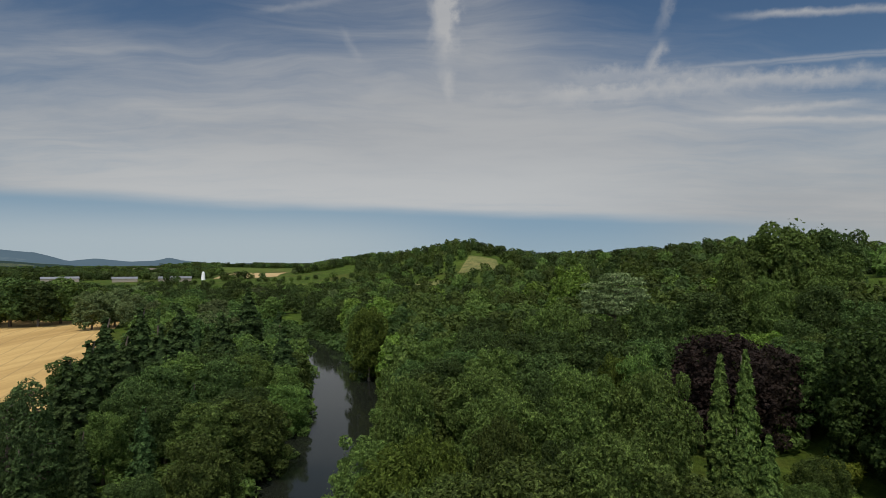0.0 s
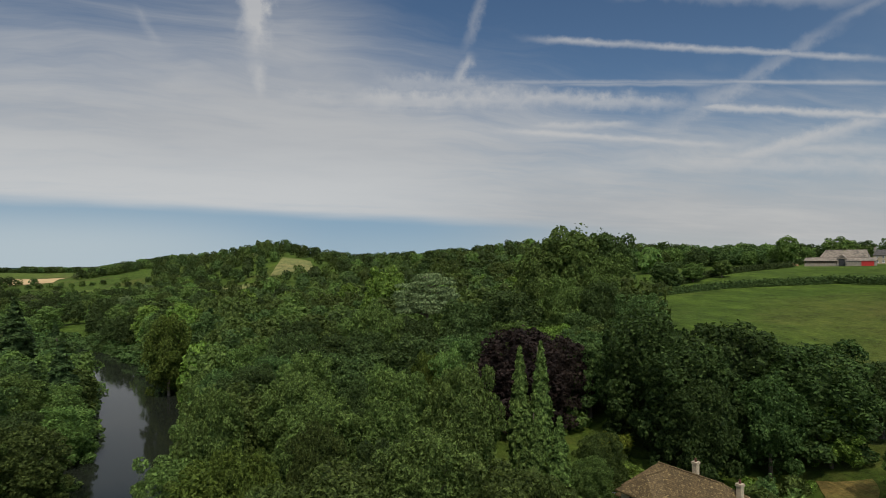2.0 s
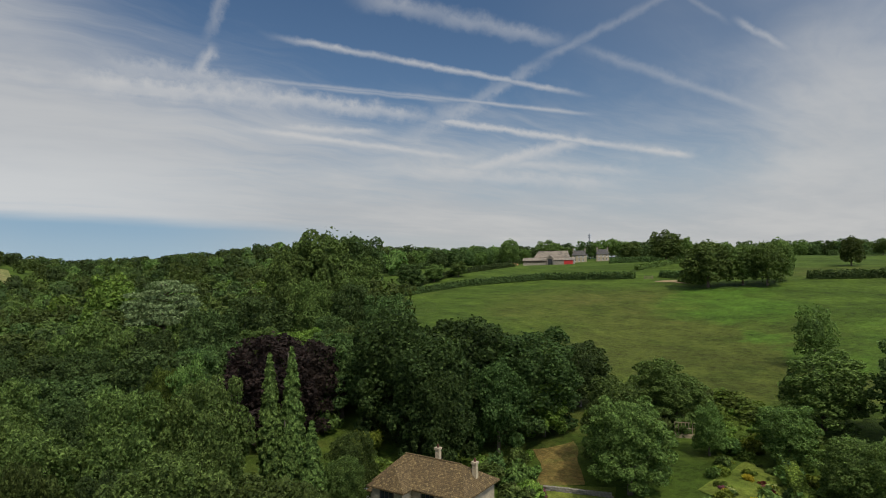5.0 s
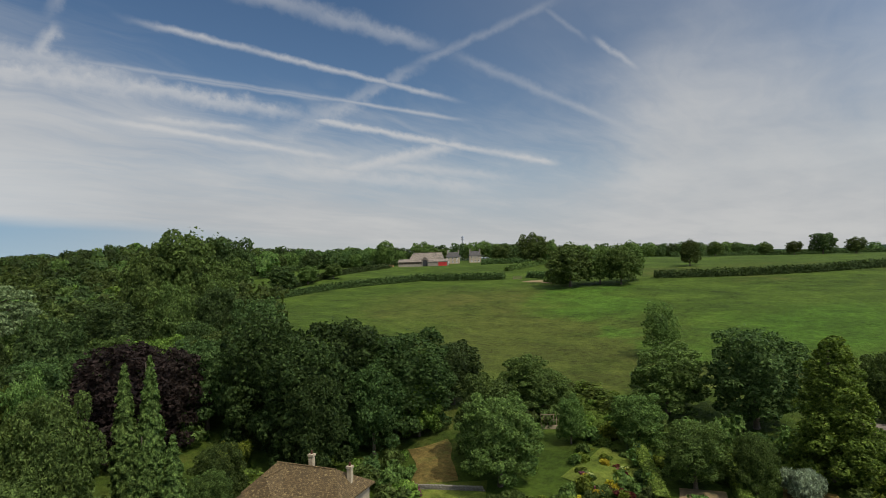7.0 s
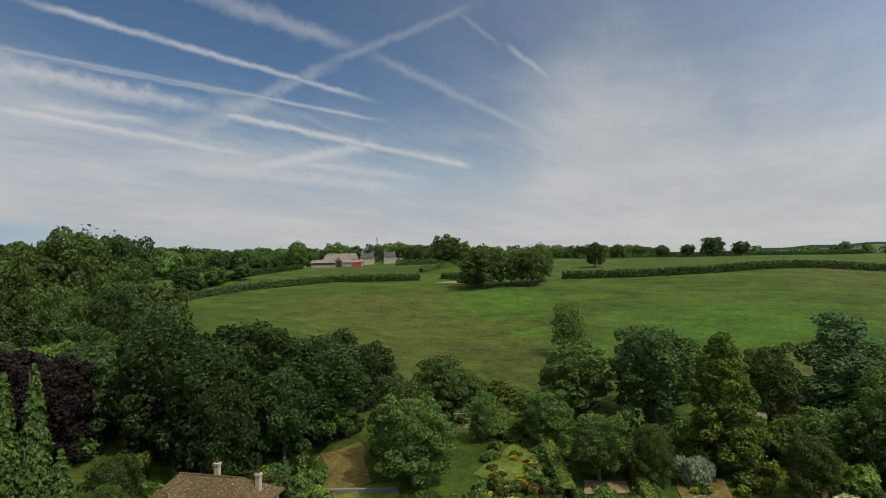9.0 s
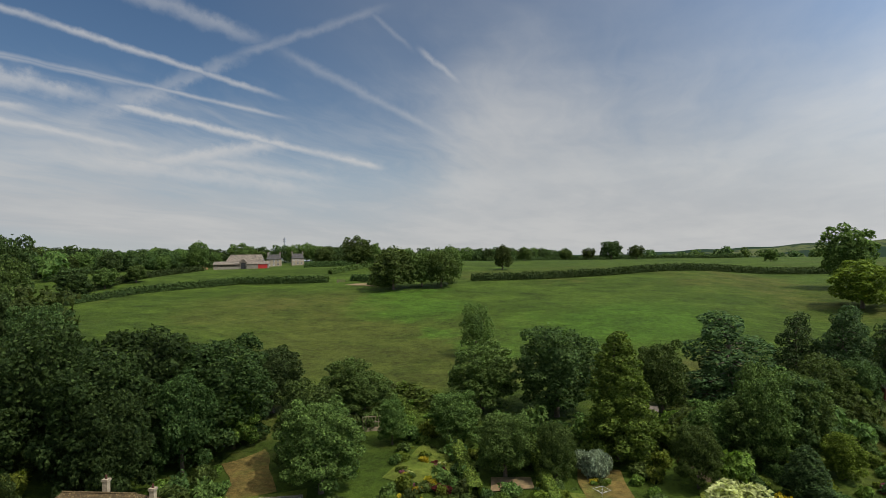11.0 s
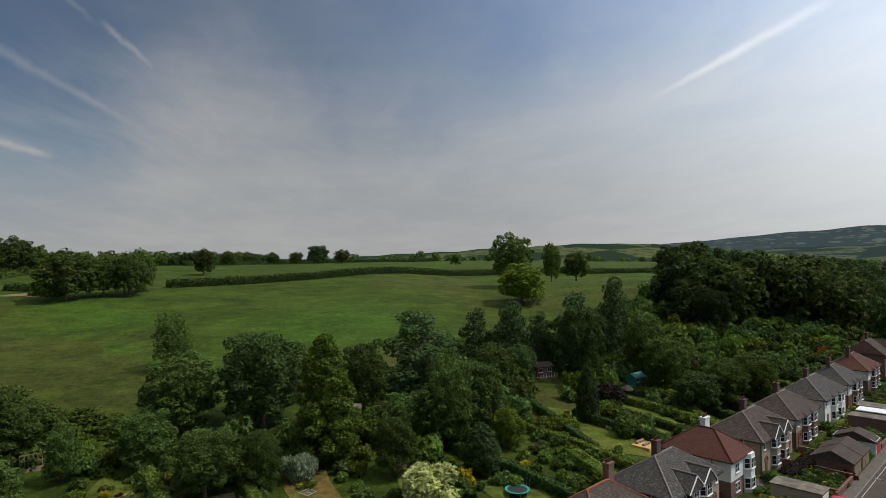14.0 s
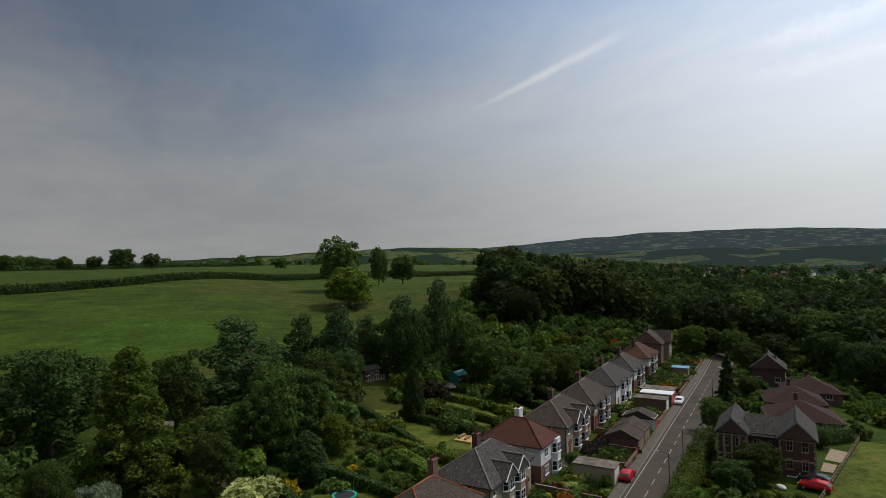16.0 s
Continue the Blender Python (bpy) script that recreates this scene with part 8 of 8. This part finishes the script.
for s0, o0, o1, w, h, mat in ((-17.6, 23, 47, 1.1, 1.6, L_DARK), (-2.0, 23.5, 46, 1.2, 1.5, L_HEDGE), (11.4, 24, 44, 1.0, 1.7, L_DARK), (20.2, 24, 52, 1.0, 1.4, L_MID), (27.8, 23, 50, 1.3, 1.6, L_HEDGE),
                              (35.5, 24, 48, 1.0, 1.5, L_DARK), (43.6, 23, 56, 1.2, 1.8, L_MID), (53.0, 24, 50, 1.0, 1.5, L_YELLOW), (62.0, 23, 54, 1.2, 1.7, L_DARK), (70.0, 24, 46, 1.0, 1.5, L_HEDGE), (78.0, 23, 50, 1.2, 1.8, L_MID)):
    hedge([street_xy(s0, o0), street_xy(s0 + 0.8, (o0 + o1) / 2), street_xy(s0 - 0.4, o1)], w, h, mat, BOUND, 22, 0.26, True)
topiary = np.random.default_rng(91)
for s0, s1, o0, o1, n in ((-14, -4, 3, 10, 13), (-2, 4, 3, 10.5, 14), (8.5, 12, 3, 10, 9), (12, 20, 3, 7.2, 10), (30, 34, 4, 10, 8), (38.5, 47, 3, 10, 16), (63, 76, 3, 10, 18), (79, 86, 3, 10, 10)):
    for k in range(n):
        key = ("green", "olive", "dark", "fresh", "gold", "lime", "green", "dark", "rust", "pale")[int(topiary.integers(10))]
        r = topiary.uniform(0.45, 0.95)
        x, y = street_xy(topiary.uniform(s0, s1), topiary.uniform(o0, o1))
        shrub(key, x, y, r, r * topiary.uniform(1.2, 1.9))

# trees across the street
for key, s, off, h, r in (("mid", 15.0, -15.8, 5.8, 3.4), ("mid", 38, -8.0, 6.4, 3.0), ("spruce", 65, -8.0, 10.5, 3.0), ("mid", 37.5, -24.0, 3.4, 2.0), ("dark", 9, -13.0, 4.6, 2.6),
                          ("mid", 104, -10, 8, 4), ("mid", 118, -6, 9, 4.5), ("bright", 116, 6, 9, 4.5), ("mid", 122, 1, 8, 4), ("dark", 110, -16, 10, 5), ("dark", 100, -36, 12, 6), ("dark", 96, -48, 13, 6.5), ("dark", 112, -29, 12, 6), ("dark", 88, -56, 12, 6), ("dark", 106, -42, 13, 6.5), ("mid", 70, -12, 5, 2.5), ("dark", 92, -14, 7, 3.5)):
    x, y = street_xy(s, off)
    plant(key, x, y, h, r)


# ---------------------------------------------------------------- garden things
def small_house(name, x, y, turn, w, d, h, rise, wall, roof, label, category, veranda=False, front_door=None):
    root = new(name)
    root.matrix_world = pose(x, y, land_at(x, y), 0, 0, turn)
    tagged(root, label, category)
    part("wall", boxed(-w / 2, w / 2, -d / 2, d / 2, -0.4, h), wall, root)
    bm, a, b, top = roof_bm(-w / 2, w / 2, -d / 2, d / 2, h, rise, 0.3, 0, 0, thick=0.08)
    part("roof", bm, roof, root)
    for sx in (-1, 1):
        g = bmesh.new()
        x0 = sx * (w / 2 + 0.32)
        poly_faces(g, [(x0, -d / 2, h), (x0, d / 2, h), (x0, 0, h + rise - 0.05), (x0 - sx * 0.08, -d / 2, h), (x0 - sx * 0.08, d / 2, h), (x0 - sx * 0.08, 0, h + rise - 0.05)],
                   [(0, 1, 2), (3, 5, 4), (0, 3, 4, 1), (1, 4, 5, 2), (2, 5, 3, 0)])
        part("gable", g, wall, root)
    for k in (-0.27, 0.27):
        window(root, w * k, -d / 2 - 0.03, 0.9, w * 0.26, 0.9, 0, 2, 1, front_door or P_WHITE)
    part("door", boxed(-0.4, 0.4, -d / 2 - 0.05, -d / 2, 0, 1.9), front_door or M_WOOD, root)
    if veranda:
        part("deck", boxed(-w / 2 - 0.3, w / 2 + 0.3, -d / 2 - 1.6, -d / 2 - 0.06, -0.5, -0.02), M_WOOD, root)
        for k in range(7):
            xx = -w / 2 + w * k / 6
            part("baluster", boxed(xx - 0.05, xx + 0.05, -d / 2 - 1.58, -d / 2 - 1.48, -0.02, 0.85), P_WHITE, root)
        part("rail", boxed(-w / 2, w / 2, -d / 2 - 1.6, -d / 2 - 1.46, 0.85, 0.93), M_WOOD, root)


small_house("summer_house", 134.5, -40.3, -72, 4.4, 3.0, 2.3, 0.7, W_PLANK, W_TIMBER, "red-brown wooden summer house with railed deck", "summer house", True)
small_house("garden_shed", 129.6, -61, -60, 3.4, 2.4, 2.0, 0.8, P_TEAL, P_TEAL, "teal painted garden shed", "shed")
small_house("garden_shed", 137, -48, -66, 2.8, 2.0, 1.9, 0.5, M_WOOD, P_WHITE, "small shed with a pale roof", "shed")
small_house("garden_shed", 108, 2.5, -85, 2.6, 2.0, 2.0, 0.5, M_WOOD, R_SHEET, "grey weathered garden shed", "shed")


def gazebo(x, y):
    root = new("gazebo")
    root.matrix_world = pose(x, y, land_at(x, y))
    tagged(root, "small garden gazebo with pointed grey roof", "gazebo")
    for k in range(6):
        a = k * math.pi / 3
        part("post", pole_bm(math.cos(a) * 1.2, math.sin(a) * 1.2, -0.2, 2.0, 0.05), W_TIMBER, root)
    part("roof", pole_bm(0, 0, 2.0, 3.0, 1.5, 0.05, 6), R_SLATE, root)


gazebo(119.3, -54.1)


def trellis(x, y, turn):
    root = new("trellis")
    root.matrix_world = pose(x, y, land_at(x, y), 0, 0, turn)
    tagged(root, "pale timber trellis screen on a low wall", "trellis")
    part("base_wall", boxed(-1.9, 1.9, -0.12, 0.12, -0.2, 0.55), W_STONE, root)
    for k in range(8):
        xx = -1.85 + k * 0.53
        part("upright", boxed(xx - 0.04, xx + 0.04, -0.04, 0.04, 0.55, 2.5), M_SLAB, root)
    for z in (0.62, 1.55, 2.46):
        part("rail", boxed(-1.9, 1.9, -0.05, 0.05, z - 0.04, z + 0.04), M_SLAB, root)


trellis(93.2, 47.2, -63)


def trampoline(x, y):
    root = new("trampoline")
    root.matrix_world = pose(x, y, land_at(x, y) + 0.1)
    tagged(root, "round trampoline with turquoise padded rim", "trampoline")
    vs, fs = [], []
    for i in range(33):
        a = 2 * math.pi * i / 32
        for r, z in ((1.35, 0.62), (1.65, 0.64), (1.65, 0.56), (1.35, 0.55)):
            vs.append((math.cos(a) * r, math.sin(a) * r, z))
    for i in range(32):
        for j in range(4):
            fs.append((i * 4 + j, i * 4 + (j + 1) % 4, i * 4 + 4 + (j + 1) % 4, i * 4 + 4 + j))
    bm = bmesh.new()
    poly_faces(bm, vs, fs)
    part("rim", bm, plain("turquoise_pad", (0.02, 0.36, 0.27), 0.6), root)
    part("mat", pole_bm(0, 0, 0.57, 0.6, 1.36, 1.36, 32), P_BLACK, root)
    for k in range(6):
        a = k * math.pi / 3
        part("leg", pole_bm(math.cos(a) * 1.55, math.sin(a) * 1.55, -0.15, 0.57, 0.03), P_GREY, root)
        part("net_pole", pole_bm(math.cos(a) * 1.68, math.sin(a) * 1.68, 0.0, 2.2, 0.02), P_GREY, root)


trampoline(77.6, -19.7)


def raised_bed(x, y, turn, w, d):
    root = new("raised_bed")
    root.matrix_world = pose(x, y, land_at(x, y) + 0.1, 0, 0, turn)
    tagged(root, "raised timber bed edged with pale boards", "raised bed")
    for x0, x1, y0, y1 in ((-w / 2, w / 2, -d / 2, -d / 2 + 0.08), (-w / 2, w / 2, d / 2 - 0.08, d / 2), (-w / 2, -w / 2 + 0.08, -d / 2 + 0.08, d / 2 - 0.08), (w / 2 - 0.08, w / 2, -d / 2 + 0.08, d / 2 - 0.08)):
        part("board", boxed(x0, x1, y0, y1, -0.25, 0.4), M_WOOD, root)
    part("soil", boxed(-w / 2 + 0.08, w / 2 - 0.08, -d / 2 + 0.08, d / 2 - 0.08, -0.2, 0.3), M_SOIL, root)


for k in range(3):
    raised_bed(87.5 + k * 1.5, -5.6 + k * 0.5, -75, 2.6, 1.1)


def picnic_deck():
    root = new("deck")
    root.matrix_world = pose(94.0, -45.9, land_at(94.0, -45.9) + 0.45, 0, 0, ROAD_TURN)
    tagged(root, "new yellow timber deck with low planters", "deck")
    for k in range(14):
        part("board", boxed(-2.1, 2.1, -1.6 + k * 0.235, -1.6 + k * 0.235 + 0.22, -0.08, 0.0), M_DECK, root)
    part("frame", boxed(-2.1, 2.1, -1.62, 1.68, -0.5, -0.09), M_DECK, root)
    part("bench", boxed(-1.3, 1.0, 0.9, 1.35, 0.0, 0.42, bevel=0.02), M_WOOD, root)
    part("bench", boxed(-1.5, 0.6, -0.4, 0.0, 0.0, 0.3, bevel=0.02), M_WOOD, root)
    part("post", pole_bm(1.9, 1.5, 0, 1.8, 0.05), P_GREY, root)


picnic_deck()


def washing_line(x, y):
    root = new("rotary_airer")
    root.matrix_world = pose(x, y, land_at(x, y))
    tagged(root, "grey rotary clothes airer standing on grass", "clothes airer")
    part("pole", pole_bm(0, 0, -0.2, 1.9, 0.03), P_GREY, root)
    for k in range(4):
        a = k * math.pi / 2
        vs, fs = tube([(0, 0, 1.3), (math.cos(a) * 1.2, math.sin(a) * 1.2, 1.9)], [0.02, 0.02], 5)
        bm = bmesh.new()
        poly_faces(bm, vs, fs)
        part("arm", bm, P_GREY, root)
    for r in (0.6, 1.1):
        for k in range(4):
            a, b = k * math.pi / 2, (k + 1) * math.pi / 2
            vs, fs = tube([(math.cos(a) * r, math.sin(a) * r, 1.3 + 0.5 * r), (math.cos(b) * r, math.sin(b) * r, 1.3 + 0.5 * r)], [0.012, 0.012], 4)
            bm = bmesh.new()
            poly_faces(bm, vs, fs)
            part("line", bm, P_WHITE, root)


washing_line(78, 7.5)


def heap(name, x, y, size, mats, count, label, category, seed):
    """A small heap of boards, toys or stones of several colours."""
    rng = np.random.default_rng(seed)
    root = new(name)
    root.matrix_world = pose(x, y, land_at(x, y) + 0.12)
    tagged(root, label, category)
    for k in range(count):
        w, d, h = rng.uniform(0.2, 0.7) * size, rng.uniform(0.15, 0.4) * size, rng.uniform(0.1, 0.45) * size
        bm = boxed(-w / 2, w / 2, -d / 2, d / 2, 0, h, bevel=0.02)
        o = part("piece", bm, mats[k % len(mats)], root)
        o.matrix_local = pose(rng.normal(0, size * 0.5), rng.normal(0, size * 0.5), rng.uniform(-0.05, 0.1), 0, 0, rng.uniform(0, 180))


def boulder(x, y, size):
    rng = np.random.default_rng(4)
    v, f = icosphere(3)
    v = v * (1 + 0.12 * rng.normal(0, 1, (len(v), 1)) * 0.35) * np.array([1.0, 0.75, 0.5]) * size
    ob = new("boulder", mesh_from("boulder", v, f, W_WHITE, True))
    ob.location = (x, y, land_at(x, y) + size * 0.2)
    tagged(ob, "pale rounded boulder on the lawn", "boulder")


boulder(*street_xy(14.4, -18.6), 0.8)
heap("toys", 85.5, -21.3, 1.0, (P_RED, P_DEEPBLUE, P_RED, P_WHITE), 6, "red and blue children's garden toys", "toys", 1)
heap("rubble_heap", 289, 259, 3.2, (plain("orange_rubble", (0.42, 0.21, 0.08), 0.95), M_SOIL), 16, "orange heap of earth and rubble by the barn", "heap", 2)
heap("white_chairs", 64, 36, 0.9, (P_BLUE, P_WHITE), 6, "pale blue and white garden chairs", "garden chairs", 3)
small_house("garden_shed", 71.5, -24.5, -54, 2.4, 1.8, 1.6, 0.6, M_WOOD, P_DEEPBLUE, "small shed with a blue sheet roof", "shed")


def stone_wall(points, height, label):
    """A dry garden wall of single stones."""
    rng = np.random.default_rng(77)
    root = new("stone_wall")
    (x0, y0), (x1, y1) = points
    root.matrix_world = pose(x0, y0, land_at(x0, y0), 0, 0, math.degrees(math.atan2(y1 - y0, x1 - x0)))
    tagged(root, label, "wall")
    length = math.hypot(x1 - x0, y1 - y0)
    dz = land_at(x1, y1) - land_at(x0, y0)
    meshes = []
    for k in range(5):
        bm = boxed(-0.24, 0.24, -0.2, 0.2, -0.12, 0.12, bevel=0.05)
        me = bpy.data.meshes.new("stone")
        bm.to_mesh(me)
        bm.free()
        me.materials.append(M_DRYSTONE)
        meshes.append(me)
    for row in range(int(height / 0.23)):
        x = 0.0
        while x < length:
            w = rng.uniform(0.7, 1.25)
            o = new("stone", meshes[int(rng.integers(5))])
            o.parent = root
            o.matrix_local = pose(x + 0.24 * w, rng.normal(0, 0.03), 0.1 + row * 0.23 + dz * x / length, 0, 0, rng.normal(0, 4)) @ Matrix.Diagonal((w, 1, rng.uniform(0.9, 1.1), 1))
            x += 0.49 * w


stone_wall(((64.4, 55.6), (68.8, 45.6)), 0.9, "low dry stone garden wall")


def mast(x, y):
    root = new("mast")
    root.matrix_world = pose(x, y, land_at(x, y))
    tagged(root, "thin grey lattice radio mast behind the farm", "mast")
    part("pole", pole_bm(0, 0, 0, 22, 0.5, 0.3, 6), P_GREY, root)
    for z in (15, 18, 20):
        part("platform", pole_bm(0, 0, z, z + 1.0, 1.5, 1.2, 8), P_GREY, root)


mast(430, 300)


# houses of the town beyond the wood
def town():
    rng = np.random.default_rng(31)
    for k in range(46):
        a, r = rng.uniform(128, 152), rng.uniform(620, 1250)
        x, y = r * math.sin(radians(a)), r * math.cos(radians(a))
        root = new("town_house")
        root.matrix_world = pose(x, y, land_at(x, y), 0, 0, rng.uniform(0, 180))
        tagged(root, "small far house among trees", "house", "houses of the town")
        w = rng.uniform(9, 18)
        part("wall", boxed(-w / 2, w / 2, -4, 4, -1, 5.5), W_WHITE if k % 3 == 0 else W_BRICK if k % 3 == 1 else W_BEIGE, root)
        bm, p, q, top = roof_bm(-w / 2, w / 2, -4, 4, 5.5, 3, 0.3, 0.3, 0.3)
        part("roof", bm, (R_SLATE, R_BROWN, R_RED)[k % 3], root)


town()


def town_trees(x, y):
    return 124 < az_of(x, y) < 158 and 470 < math.hypot(x, y) < 2000


forest("woodland", spots(560, town_trees, 14, 10, 16, 0.6, (150, 1500, -1800, -200), TAKEN), (("mid", 2), ("deep", 6), ("olive", 1)), "trees and gardens of the far town")

# the models themselves leave the scene
spare = {m.name for book in (NEAR, CLOSE, MID, GROVE, FAR, SHRUBS, SHRUBS_FAR) for options in book.values() for m in options}
for name in sorted(spare):
    m = bpy.data.objects[name]
    for o in (*m.children_recursive, m):
        bpy.data.objects.remove(o)
